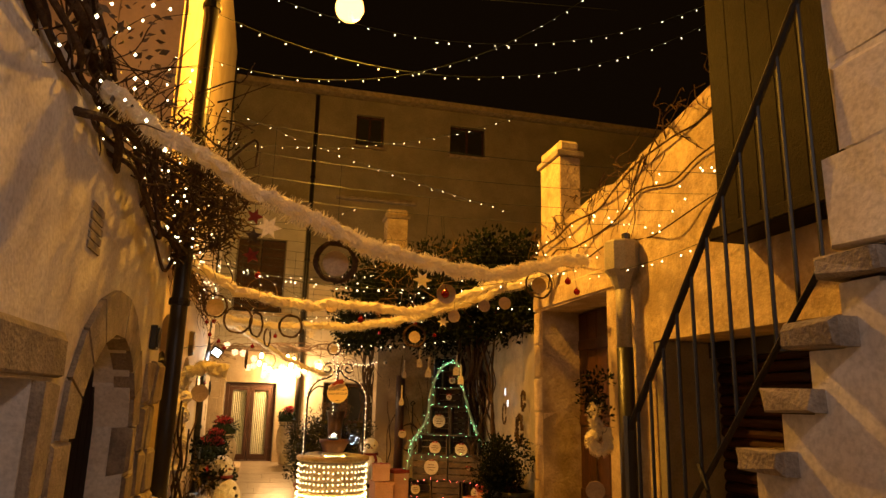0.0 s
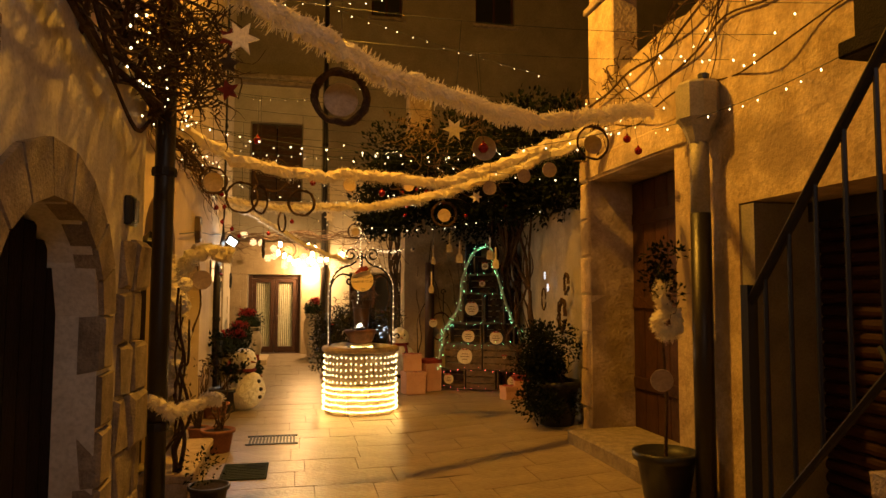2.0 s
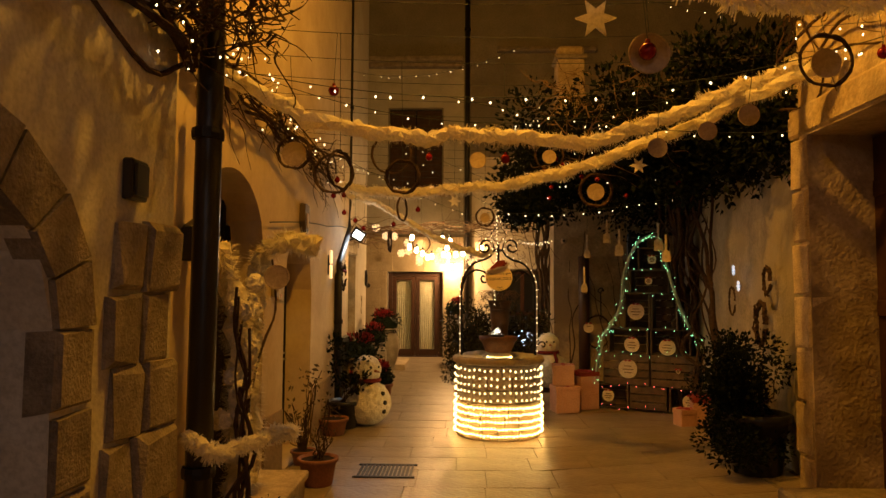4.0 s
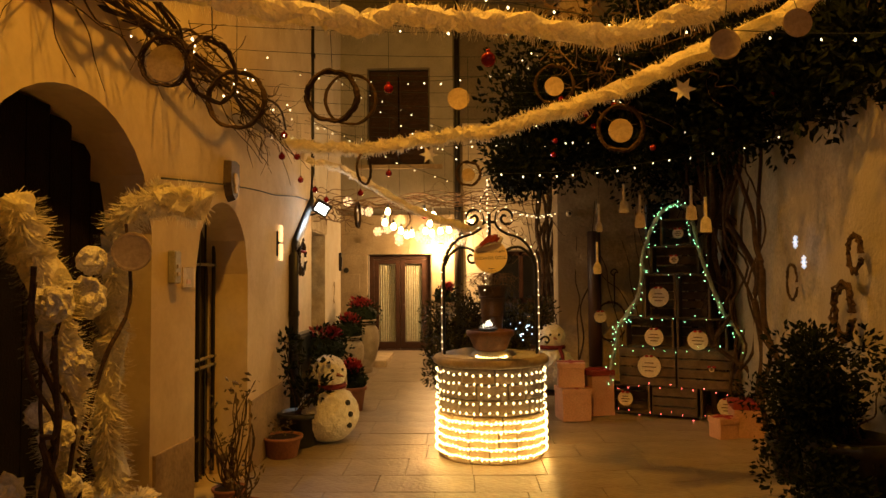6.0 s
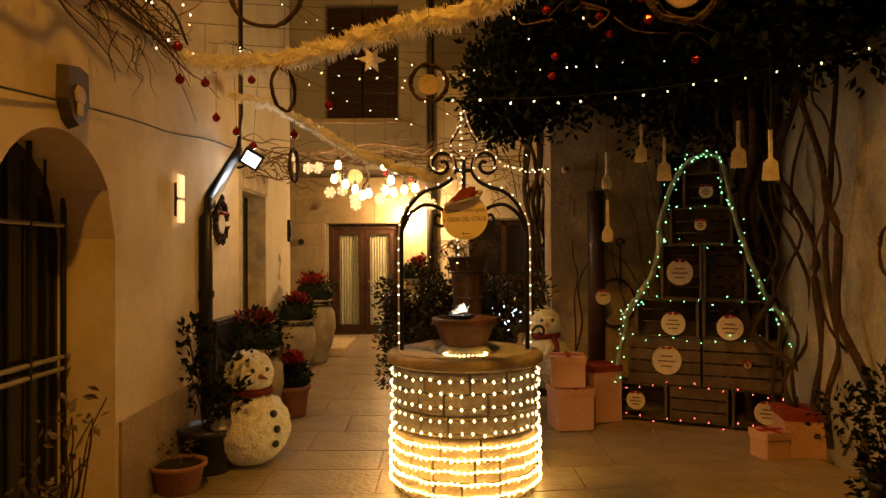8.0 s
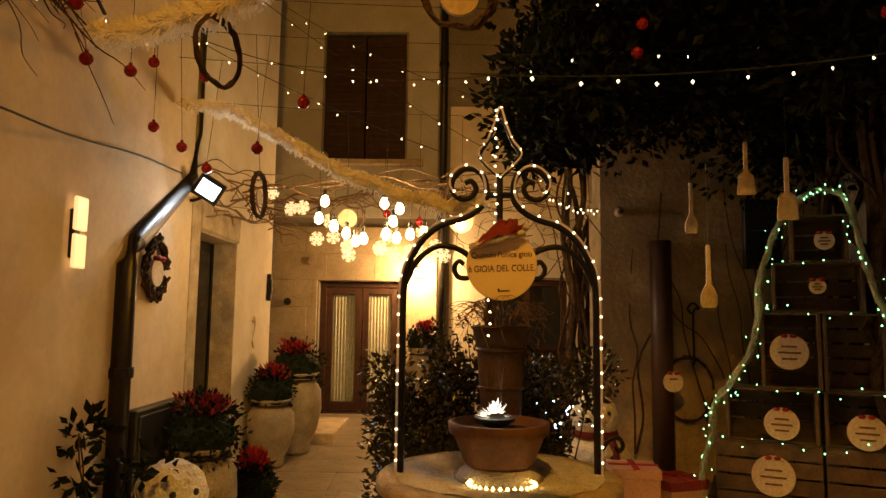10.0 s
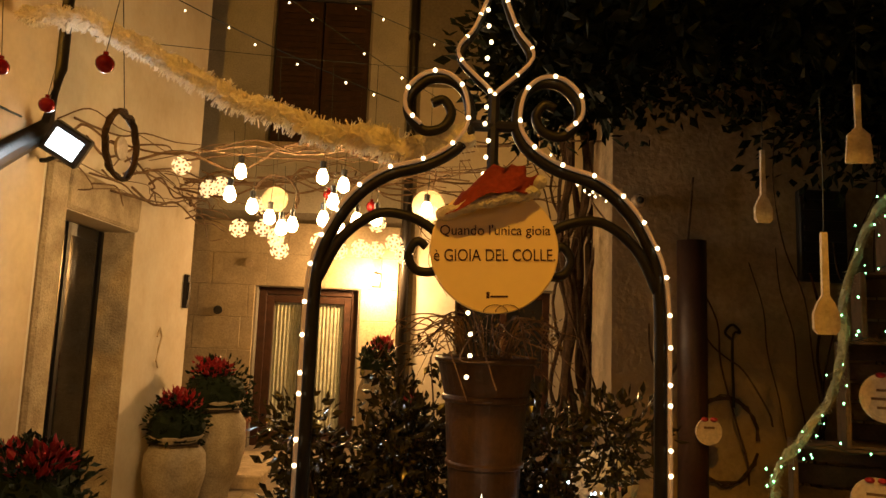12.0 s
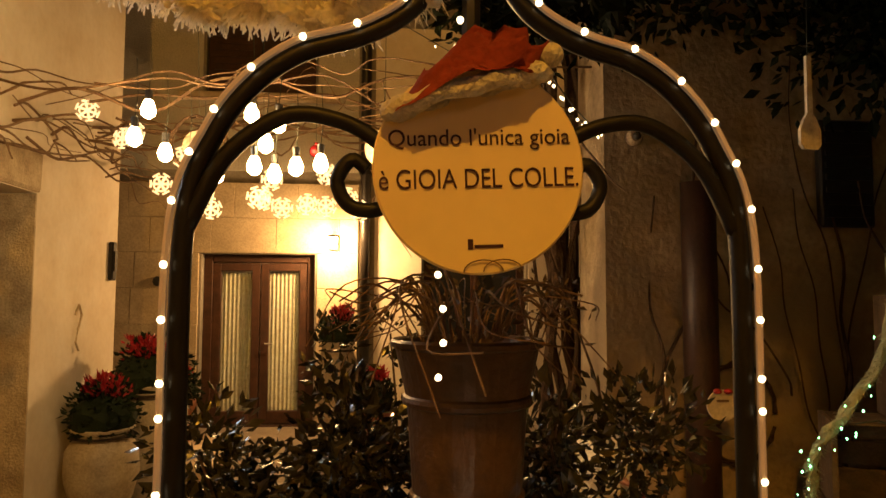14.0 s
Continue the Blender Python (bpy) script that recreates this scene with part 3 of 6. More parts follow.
# ---- left far house: stone-framed door ----
d = thing("door_3", pose(0, 0, 0), "narrow dark glazed side door in a stone frame", "door", kind="structure")
for a, b, c, e in ((13.14, 13.355, 0.05, 2.56), (13.36, 14.40, 2.315, 2.56)):
    bm = bmesh.new()
    block(bm, left_c, a, b, -0.03, 0.3, c, e, 0.004)
    part("stone", bm, STONE, d)
bm = bmesh.new()
box(bm, -1.47, -1.43, 13.36, 14.40, 0.1, 2.305)
part("leaf", bm, BLACK, d)
bm = bmesh.new()
hexa(bm, left_c, 14.385, 14.398, 0.0, 0.22, 0.08, 0.08, 2.305, 2.305)
part("reveal", bm, STONE, d, "tan stone reveal")
bm = bmesh.new()
box(bm, -1.427, -1.42, 13.46, 14.30, 0.25, 2.22)
part("pane", bm, bpy.data.materials["dark_glass"], d, "dark reflecting pane")
for y in (13.42, 13.88, 14.35):
    bm = bmesh.new()
    box(bm, -1.43, -1.41, y - 0.02, y + 0.02, 0.1, 2.3)
    part("stile", bm, IRON, d)
bm = bmesh.new()
box(bm, -1.08, -1.0, 12.0, 12.73, 0.0, 1.065, 0.01)
box(bm, -1.002, -0.99, 12.03, 12.70, 0.05, 1.03, 0.005)
solid("meter_cabinet", bm, BLACK, "black metal meter cabinet against the wall", "cabinet")
bm = bmesh.new()
box(bm, -1.2, -1.16, 15.52, 15.60, 1.80, 2.10, 0.01)
box(bm, -1.162, -1.15, 15.535, 15.585, 1.87, 2.03)
solid("letter_slot", bm, IRON, "narrow dark iron letter slot on the white wall", "mailbox")

# ---- back house: glazed door, shuttered window, upper windows ----
d = thing("door_4", pose(0, 17.42, 0), "brown double door with net-curtained glass panes", "door", kind="structure")
for x0, x1, z0, z1 in ((-0.95, -0.86, 0.29, 2.12), (0.13, 0.22, 0.29, 2.12), (-0.86, 0.13, 2.04, 2.12), (-0.86, 0.13, 0.29, 0.33)):
    bm = bmesh.new()
    box(bm, x0, x1, 0, 0.10, z0, z1, 0.006)
    part("frame", bm, WOOD, d)
for x0, x1 in ((-0.86, -0.37), (-0.36, 0.13)):
    leaf = bmesh.new()
    for a, b, c, e in ((x0, x0 + 0.085, 0.34, 2.03), (x1 - 0.085, x1, 0.34, 2.03), (x0 + 0.085, x1 - 0.085, 0.34, 0.47), (x0 + 0.085, x1 - 0.085, 1.95, 2.03)):
        box(leaf, a, b, 0.02, 0.07, c, e, 0.004)
    lf = part("leaf", leaf, WOOD, d)
    bm = bmesh.new()
    box(bm, x0 + 0.085, x1 - 0.085, 0.04, 0.046, 0.47, 1.95)
    pn = part("pane", bm, PANE, lf)
    pn.visible_shadow = False
    bm = bmesh.new()
    n = 40
    row = [[bm.verts.new((x0 + 0.085 + (x1 - x0 - 0.17) * i / n, 0.10 + 0.010 * math.sin(i * 1.15), z)) for z in (0.47, 1.93)] for i in range(n + 1)]
    for p, q in zip(row, row[1:]):
        bm.faces.new((p[0], q[0], q[1], p[1]))
    part("curtain", bm, CURTAIN, lf, "pleated cream net curtain")
bm = bmesh.new()
tube(bm, [(-0.30, 0.01, 1.18), (-0.30, -0.03, 1.18), (-0.22, -0.03, 1.18)], 0.009, 6)
part("door_handle", bm, ZINC, d)
# dressed stones round the door, and the tan ashlar of the ground storey
ash = thing("ashlar_facing", pose(0, 0, 0), "tan limestone facing round the back door", "facing", kind="structure")
for z0, z1, sp in [(0.28 + 0.37 * i, 0.28 + 0.37 * (i + 1), i % 2) for i in range(7)]:
    u = -2.85 + (0.25 if sp else 0)
    while u < 0.66:
        w = random.uniform(0.45, 0.7)
        a, b = u, min(u + w, 0.67)
        for lo, hi in ((a, b),):
            if z0 < 2.12:
                if lo < -0.97 < hi or (hi > -0.97 and lo < 0.24):
                    segs = [(lo, -0.97)] if lo < -0.97 else []
                    if hi > 0.24:
                        segs.append((max(lo, 0.24), hi))
                else:
                    segs = [(lo, hi)]
            else:
                segs = [(lo, hi)]
            for s0, s1 in segs:
                if s1 - s0 > 0.06:
                    bm = bmesh.new()
                    block(bm, back, s0 + 0.001, s1 - 0.001, -0.025 + random.uniform(-0.002, 0.002), 0.05, max(z0, 2.13) + 0.001 if z0 > 1.9 else z0 + 0.001, z1 - 0.001, 0.001, 0.004)
                    part("stone", bm, ASHLAR, ash)
        u = b
wfc = thing("white_facing", pose(0, 0, 0), "white painted plaster of the lower back house", "facing", kind="structure")
for a, b, c in ((0.84, 1.34, 0.25), (1.34, 2.50, 2.20), (2.50, 4.6, 0.25)):
    bm = bmesh.new()
    hexa(bm, back, a, b, -0.02, 0.1, c, c, 4.6, 4.6)
    part("panel", bm, WHITE, wfc)
bm = bmesh.new()
hexa(bm, back, -2.9, -0.98, -0.015, 0.1, 3.0, 3.0, 6.6, 6.6)
hexa(bm, back, 0.23, 0.66, -0.015, 0.1, 3.0, 3.0, 6.6, 6.6)
hexa(bm, back, -0.98, 0.23, -0.015, 0.1, 5.69, 5.69, 6.6, 6.6)
hexa(bm, back, -0.98, 0.23, -0.015, 0.1, 3.0, 3.0, 3.81, 3.81)
solid("pale_facing", bm, material("grey_white_render", (0.58, 0.55, 0.48), 0.92, second=(0.44, 0.41, 0.35), scale=1.5, bump=0.3), "pale grey render round the upper window", "facing", kind="structure")
w = thing("window_3", pose(0, 17.35, 0), "tall window closed by brown wooden shutters", "window", kind="structure")
for x0, x1 in ((-0.94, -0.385), (-0.365, 0.19)):
    bm = bmesh.new()
    box(bm, x0, x1, 0.0, 0.05, 3.86, 5.64, 0.006)
    sh = part("shutter", bm, WOOD, w)
    for i in range(22):
        bm = bmesh.new()
        box(bm, x0 + 0.06, x1 - 0.06, -0.012, 0.004, 3.95 + i * 0.073, 3.95 + i * 0.073 + 0.05)
        part("slat", bm, WOOD, sh)
bm = bmesh.new()
box(bm, -1.20, 0.46, -0.16, -0.03, 3.74, 3.82, 0.01)
part("sill", bm, STONE, w)
bm = bmesh.new()
box(bm, -1.45, 0.66, 16.98, 17.29, 6.62, 6.74, 0.02)
box(bm, -1.40, 0.62, 17.1, 17.29, 6.54, 6.62, 0.01)
solid("cornice", bm, DARKSTONE, "stone cornice above the shuttered window", "cornice", kind="structure")
bm = bmesh.new()
box(bm, 1.38, 3.5, 17.1, 17.29, 6.88, 6.98, 0.02)
solid("ledge", bm, DARKSTONE, "dark stone ledge on the house front", "ledge", kind="structure")
for nm, x0, x1, z0, z1 in (("window_4", 1.80, 2.56, 8.42, 9.33), ("window_5", 4.42, 5.44, 8.46, 9.34)):
    w = thing(nm, pose(0, 17.45, 0), "small dark unlit upper window", "window", kind="structure")
    bm = bmesh.new()
    box(bm, x0, x1, 0.0, 0.04, z0, z1)
    part("pane", bm, BLACK, w)
    for a, b, c, e in ((x0, x0 + 0.06, z0, z1), (x1 - 0.06, x1, z0, z1), ((x0 + x1) / 2 - 0.03, (x0 + x1) / 2 + 0.03, z0, z1), (x0, x1, z0, z0 + 0.06), (x0, x1, z1 - 0.06, z1)):
        bm = bmesh.new()
        box(bm, a, b, -0.04, -0.004, c, e)
        part("window_frame", bm, WOOD, w)
    bm = bmesh.new()
    box(bm, x0 - 0.08, x1 + 0.08, -0.28, -0.1, z0 - 0.07, z0 - 0.003, 0.01)
    part("window_sill", bm, DARKSTONE, w)
w = thing("window_1", pose(0, 17.48, 0), "dark wooden glazed window with a deep reveal", "window", kind="structure")
bm = bmesh.new()
box(bm, 1.37, 2.48, 0.0, 0.03, 0.32, 2.17)
part("pane", bm, BLACK, w)
for a, b, c, e in ((1.37, 1.45, 0.32, 2.17), (2.40, 2.48, 0.32, 2.17), (1.89, 1.97, 0.32, 2.17), (1.45, 2.40, 2.09, 2.17), (1.45, 2.40, 1.2, 1.28), (1.45, 2.40, 0.32, 0.40)):
    bm = bmesh.new()
    box(bm, a, b, -0.05, -0.004, c, e)
    part("window_frame", bm, WOOD, w)

# ---- right side: doorway, garage ----
d = thing("door_5", pose(3.74, 0, 0), "tall brown wooden door recessed in a stone doorway", "door", kind="structure")
for i in range(7):
    y = 6.29 + i * 1.69 / 7
    bm = bmesh.new()
    box(bm, 0, 0.05, y + 0.004, y + 1.69 / 7 - 0.004, 0.12, 2.9, 0.004)
    part("plank", bm, WOOD, d)
for z in (0.75, 1.6, 2.5):
    bm = bmesh.new()
    box(bm, -0.025, -0.002, 6.32, 7.95, z - 0.06, z + 0.06, 0.004)
    part("ledge", bm, WOOD, d)
bm = bmesh.new()
box(bm, -0.03, -0.003, 6.42, 6.62, 1.78, 2.10, 0.004)
part("notice", bm, DISC, d, "pale paper notice pinned to the door")
ds = thing("doorway_stone", pose(0, 0, 0), "worn limestone jambs, lintel and threshold of the doorway", "surround", kind="structure")
jamb(ds, right_a, 7.99, 8.22, 0.05, 2.92, 7, STONE, d0=-0.015, d1=0.25, ragged=0.05, side=1)
bm = bmesh.new()
block(bm, right_a, 6.10, 8.25, -0.02, 0.2, 2.93, 3.16, 0.008)
part("lintel", bm, ROUGHCAST, ds)
bm = bmesh.new()
box(bm, 2.95, 3.8, 6.30, 7.97, 0.05, 0.27, 0.02)
part("step", bm, DARKSTONE, ds)
gd = thing("garage_shutter", pose(3.80, 0, 0), "brown metal roller shutter of a garage", "shutter", kind="structure")
for i in range(26):
    bm = bmesh.new()
    z = 0.02 + i * 0.089
    v = []
    for y in (2.56, 5.30):
        v.append([bm.verts.new((x, y, z + dz)) for x, dz in ((0.0, 0.0), (-0.022, 0.02), (-0.026, 0.045), (-0.018, 0.070), (0.0, 0.085))])
    for k in range(4):
        bm.faces.new((v[0][k], v[0][k + 1], v[1][k + 1], v[1][k]))
    part("slat", bm, SHUTTERMETAL, gd)
bm = bmesh.new()
box(bm, -0.54, 0.04, 5.30, 5.44, 0.0, 2.33)
part("guide", bm, ZINC, gd, "grey rendered pier beside the shutter")
bm = bmesh.new()
box(bm, -0.10, 0.06, 2.56, 5.30, 2.20, 2.335)
part("hood", bm, PIPE, gd)

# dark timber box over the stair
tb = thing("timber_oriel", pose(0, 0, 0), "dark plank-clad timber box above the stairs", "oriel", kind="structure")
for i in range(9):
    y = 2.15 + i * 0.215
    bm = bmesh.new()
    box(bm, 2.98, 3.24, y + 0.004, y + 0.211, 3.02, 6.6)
    part("plank", bm, SHADEDWOOD, tb)
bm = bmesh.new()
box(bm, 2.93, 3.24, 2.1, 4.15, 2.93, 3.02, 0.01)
part("beam", bm, SHADEDWOOD, tb)

# ---- outside stair with iron rail ----
st = thing("stone_stair", pose(0, 0, 0), "steep outside stair of worn stone treads", "stairs", kind="structure")
RISE, RUN, Y0 = 0.232, 0.170, 3.56
for i in range(12):
    y1 = Y0 - i * RUN
    z = RISE * (i + 1)
    bm = bmesh.new()
    f = lambda u, dd, zz: (1.86 + dd, u, zz)
    if z < 2.5:
        block(bm, f, y1 - RUN - 0.06, y1 + 0.03, random.uniform(-0.05, 0.0), 1.38, z - 0.10, z, 0.014)
        part("tread", bm, DARKSTONE, st)
bm = bmesh.new()
for i in range(10):
    y1 = Y0 - i * RUN
    hexa(bm, lambda u, dd, zz: (1.92 + dd, u, zz), y1 - RUN, y1, 0, 1.3, -0.1, -0.1, RISE * (i + 1) - 0.101, RISE * (i + 1) - 0.101)
hexa(bm, lambda u, dd, zz: (1.92 + dd, u, zz), -8.0, Y0 - 10 * RUN, 0, 1.3, -0.1, -0.1, 2.20, 2.20)
part("flank", bm, WHITEWASH, st)
bm = bmesh.new()
hexa(bm, lambda u, dd, zz: (1.97 + dd, u, zz), -8.0, 1.95, 0, 0.5, 2.34, 2.34, 7.0, 7.0)
solid("wall_stair_head", bm, WHITEWASH, "grey plastered wall at the head of the stair", "wall", kind="structure")
jm = thing("rough_quoin", pose(0, 0, 0), "rough stone corner of the stair-head wall", "surround", kind="structure")
for i in range(12):
    bm = bmesh.new()
    r = random.uniform(0.0, 0.10)
    block(bm, lambda u, dd, zz: (1.93 + dd, u, zz), 1.6, 1.97 + r, random.uniform(-0.03, 0.02), 0.5, 2.34 + i * 0.36, 2.34 + (i + 1) * 0.36 - 0.012, 0.02)
    part("stone", bm, WHITEWASH, jm)

rl = thing("stair_railing", pose(1.90, 3.52, 0.0), "black wrought-iron stair railing with plain bars", "railing")
def rail_z(y): return 1.64 + (3.52 - y) * 1.20
bm = bmesh.new()
tube(bm, [(0, 0, 1.64), (0, -1.46, rail_z(2.06)), (0, -1.54, rail_z(1.98))], 0.019, 8)
part("handrail", bm, IRON, rl)
bm = bmesh.new()
tube(bm, [(0, 0.02, 0.73), (0, -0.55, 1.34), (0, -1.45, 2.30)], 0.014, 6)
part("lower_rail", bm, IRON, rl)
bm = bmesh.new()
box(bm, -0.022, 0.022, -0.022, 0.022, 0.0, 1.72)
part("post", bm, IRON, rl)
for i in range(11):
    y = -0.10 - i * 0.135
    bm = bmesh.new()
    tube(bm, [(0, y, 0.75 - y * 1.07), (0, y, 1.64 - y * 1.20)], 0.009, 6)
    part("baluster", bm, IRON, rl)
bm = bmesh.new()
tube(bm, spline([(0, -0.62, 1.52), (-0.03, -0.72, 1.40), (-0.04, -0.70, 1.24), (-0.03, -0.86, 1.16), (-0.02, -0.98, 1.20)], 8), 0.012, 6)
part("scroll", bm, IRON, rl)

# ---- chimneys ----
def chimney(x0, x1, y0, y1, z0, z1, label):
    c = thing("chimney", pose((x0 + x1) / 2, (y0 + y1) / 2, z0), label, "chimney")
    w, dd, h = (x1 - x0) / 2, (y1 - y0) / 2, z1 - z0
    bm = bmesh.new()
    box(bm, -w, w, -dd, dd, 0, h - 0.22, 0.015)
    part("shaft", bm, ROUGHCAST, c)
    bm = bmesh.new()
    box(bm, -w - 0.04, w + 0.04, -dd - 0.04, dd + 0.04, h - 0.22, h - 0.15, 0.01)
    part("band", bm, DARKSTONE, c)
    bm = bmesh.new()
    box(bm, -w, w, -dd, dd, h - 0.15, h, 0.04)
    part("cap", bm, ROUGHCAST, c)
chimney(3.27, 3.56, 7.45, 8.05, 3.55, 5.02, "ochre rendered chimney stack on the low roof")
chimney(2.18, 2.62, 13.75, 14.15, 4.45, 5.75, "small ochre chimney behind the vine")

# ---- the well ----
WX, WY = 1.06, 11.12
well = thing("well", pose(WX, WY, 0), "round stone well wrapped in warm string lights", "well")
bm = bmesh.new()
lathe(bm, [(0.47, 0.0), (0.47, 0.85)], 40)
part("core", bm, MORTAR, well)
random.seed(4)
for r in range(6):
    a = random.uniform(0, 1)
    end = a + 2 * math.pi
    while a < end - 0.12:
        w = min(random.uniform(0.32, 0.62), end - a)
        bm = bmesh.new()
        k = 5
        r0, r1, z0, z1 = 0.45, 0.505 + random.uniform(-0.008, 0.008), r * 0.142 + 0.004, (r + 1) * 0.142 - 0.006
        ring = [[bm.verts.new((rr * math.cos(a + 0.015 + (w - 0.03) * i / k), rr * math.sin(a + 0.015 + (w - 0.03) * i / k), z)) for rr, z in ((r0, z0), (r1 - 0.008, z0), (r1, z0 + 0.012), (r1, z1 - 0.012), (r1 - 0.008, z1), (r0, z1))] for i in range(k + 1)]
        for p, q in zip(ring, ring[1:]):
            for i in range(6):
                bm.faces.new((p[i], p[(i + 1) % 6], q[(i + 1) % 6], q[i]))
        bm.faces.new(ring[0]), bm.faces.new(ring[-1][::-1])
        part("stone", bm, STONE, well)
        a += w
bm = bmesh.new()
lathe(bm, [(0.40, 0.852), (0.53, 0.855), (0.555, 0.875), (0.555, 0.915), (0.535, 0.932), (0.42, 0.932), (0.40, 0.91)], 44, wobble=0.006)
part("rim", bm, STONE, well, "worn limestone rim", smooth=True)
bm = bmesh.new()
lathe(bm, [(0.41, 0.86), (0.41, 0.915)], 32)
part("cover", bm, WHITEFUR, well, "white cover over the shaft")
for r in range(5):
    bm, wr = bmesh.new(), bmesh.new()
    z = 0.80 - r * 0.085
    n = 46
    pts = []
    for i in range(n):
        a = 2 * math.pi * i / n + random.uniform(-0.012, 0.012)
        dz = random.uniform(-0.010, 0.010)
        dot(bm, (0.525 * math.cos(a), 0.525 * math.sin(a), z + dz), 0.0105)
        pts.append((0.518 * math.cos(a), 0.518 * math.sin(a), z + dz))
    tube(wr, pts + [pts[0]], 0.0025, 4)
    w = part("light_chain", wr, WIRE, well)
    part("lights", bm, WARMLED, w)
for z in (0.375, 0.30, 0.222, 0.145, 0.065):
    bm = bmesh.new()
    tube(bm, [(0.525 * math.cos(2 * math.pi * i / 48), 0.525 * math.sin(2 * math.pi * i / 48), z + 0.006 * math.sin(i * 1.9)) for i in range(49)], 0.0045, 6)
    w = part("light_rope", bm, ROPELED, well, "glowing yellow light rope")
    bm = bmesh.new()
    for i in range(78):
        a = 2 * math.pi * i / 78
        dot(bm, (0.532 * math.cos(a), 0.532 * math.sin(a), z + random.uniform(-0.009, 0.009)), random.uniform(0.010, 0.0135))
    part("lights", bm, ROPEBEAD, w)

# ring of light and terracotta bowl on the cover
bm = bmesh.new()
tube(bm, [(WX + 0.145 * math.cos(2 * math.pi * i / 40), WY - 0.21 + 0.10 * math.sin(2 * math.pi * i / 40), 0.928) for i in range(41)], 0.004, 6)
ring = solid("light_ring", bm, ROPE, "small ring of warm lights before the clay bowl", "light")
bm = bmesh.new()
for i in range(30):
    dot(bm, (WX + 0.145 * math.cos(2 * math.pi * i / 30), WY - 0.21 + 0.10 * math.sin(2 * math.pi * i / 30), 0.934), 0.0085)
part("lights", bm, ROPEBEAD, ring)
cloth = thing("fleece_cloth", pose(WX, WY, 0.917), "crumpled white fleece spread on the well cover", "cloth")
bm = bmesh.new()
rows = []
for j in range(9):
    k = j / 8
    row = []
    for i in range(72):
        a = 2 * math.pi * i / 72
        rr = 0.27 + 0.20 * k + 0.02 * noise.noise((3 * math.cos(a), 3 * math.sin(a), 5.0))
        h = 0.004 + 0.045 * math.sin(math.pi * k) * max(0.12, 0.35 + 0.9 * noise.noise((2.2 * math.cos(a), 2.2 * math.sin(a), 1.7)) - 0.7 * max(0.0, -math.sin(a) - 0.55))
        row.append(bm.verts.new((rr * math.cos(a), rr * math.sin(a), max(0.003, h + 0.008 * noise.noise((rr * 20 * math.cos(a), rr * 20 * math.sin(a), 0)) + 0.016 * k))))
    rows.append(row)
for p, q in zip(rows, rows[1:]):
    for i in range(72):
        bm.faces.new((p[i], p[(i + 1) % 72], q[(i + 1) % 72], q[i]))
part("fleece", bm, WHITEFUR, cloth, smooth=True)
bowl = thing("flower_bowl", pose(WX, WY - 0.02, 0.975), "wide brown clay bowl on a cloth mound on the well", "pot")
bm = bmesh.new()
lathe(bm, [(0.20, -0.058), (0.185, -0.03), (0.15, -0.004), (0.0, -0.002)], 24, wobble=0.03)
part("cloth", bm, WHITEFUR, bowl, "white cloth mound", smooth=True)
bm = bmesh.new()
lathe(bm, [(0.14, 0.0), (0.16, 0.015), (0.205, 0.13), (0.228, 0.145), (0.233, 0.19), (0.212, 0.195), (0.20, 0.155), (0.0, 0.15)], 28)
part("bowl", bm, BROWNCLAY, bowl, smooth=True)
bm = bmesh.new()
lathe(bm, [(0.20, 0.152), (0.10, 0.167), (0.0, 0.173)], 20, wobble=0.05)
part("soil", bm, SOIL, bowl)
fl = thing("led_flower", pose(WX - 0.02, WY - 0.05, 1.145), "white lit flower cluster in a black dish", "flower lamp")
bm = bmesh.new()
lathe(bm, [(0.04, 0.0), (0.09, 0.03), (0.095, 0.045), (0.0, 0.04)], 16)
part("dish", bm, BLACK, fl)
bm = bmesh.new()
for i in range(46):
    a, e = random.uniform(0, 6.28), random.uniform(0.1, 1.3)
    d = Vector((math.cos(a) * math.cos(e), math.sin(a) * math.cos(e), math.sin(e)))
    s = d.cross(Vector((0, 0, 1))).normalized() * 0.008
    p = Vector((0, 0, 0.04)) + d * random.uniform(0.03, 0.06)
    bm.faces.new([bm.verts.new(q) for q in (p - s * 0.4, p + s, p + d * 0.035, p - s)])
part("petals", bm, glow("white_led_petal", (1.0, 0.95, 0.75), 2.2), fl)

# ---- wrought-iron arch over the well ----
arch = thing("well_arch", pose(WX, 11.1, 0.925), "black wrought-iron well arch with scrolls and a light rope", "arch")
IZ = 0.925
def mirror(pts, s): return [(s * x, 0, z - IZ) for x, z in pts]
OUTER = [(-0.448, IZ), (-0.448, 1.45), (-0.443, 1.80), (-0.405, 1.93), (-0.345, 2.015), (-0.27, 2.07), (-0.175, 2.10), (-0.10, 2.145), (-0.062, 2.205), (-0.072, 2.29), (-0.115, 2.335), (-0.175, 2.335),
         (-0.222, 2.29), (-0.225, 2.235), (-0.185, 2.195), (-0.135, 2.205), (-0.113, 2.245), (-0.135, 2.28), (-0.165, 2.27)]
INNER = [(-0.442, 1.79), (-0.385, 1.90), (-0.30, 1.965), (-0.22, 1.965), (-0.15, 1.93), (-0.115, 1.87), (-0.14, 1.825), (-0.19, 1.825), (-0.212, 1.865), (-0.19, 1.90), (-0.165, 1.885)]
DIAMOND = [(0.0, 2.30), (-0.05, 2.345), (-0.095, 2.405), (-0.055, 2.48), (-0.025, 2.56), (-0.008, 2.625)]
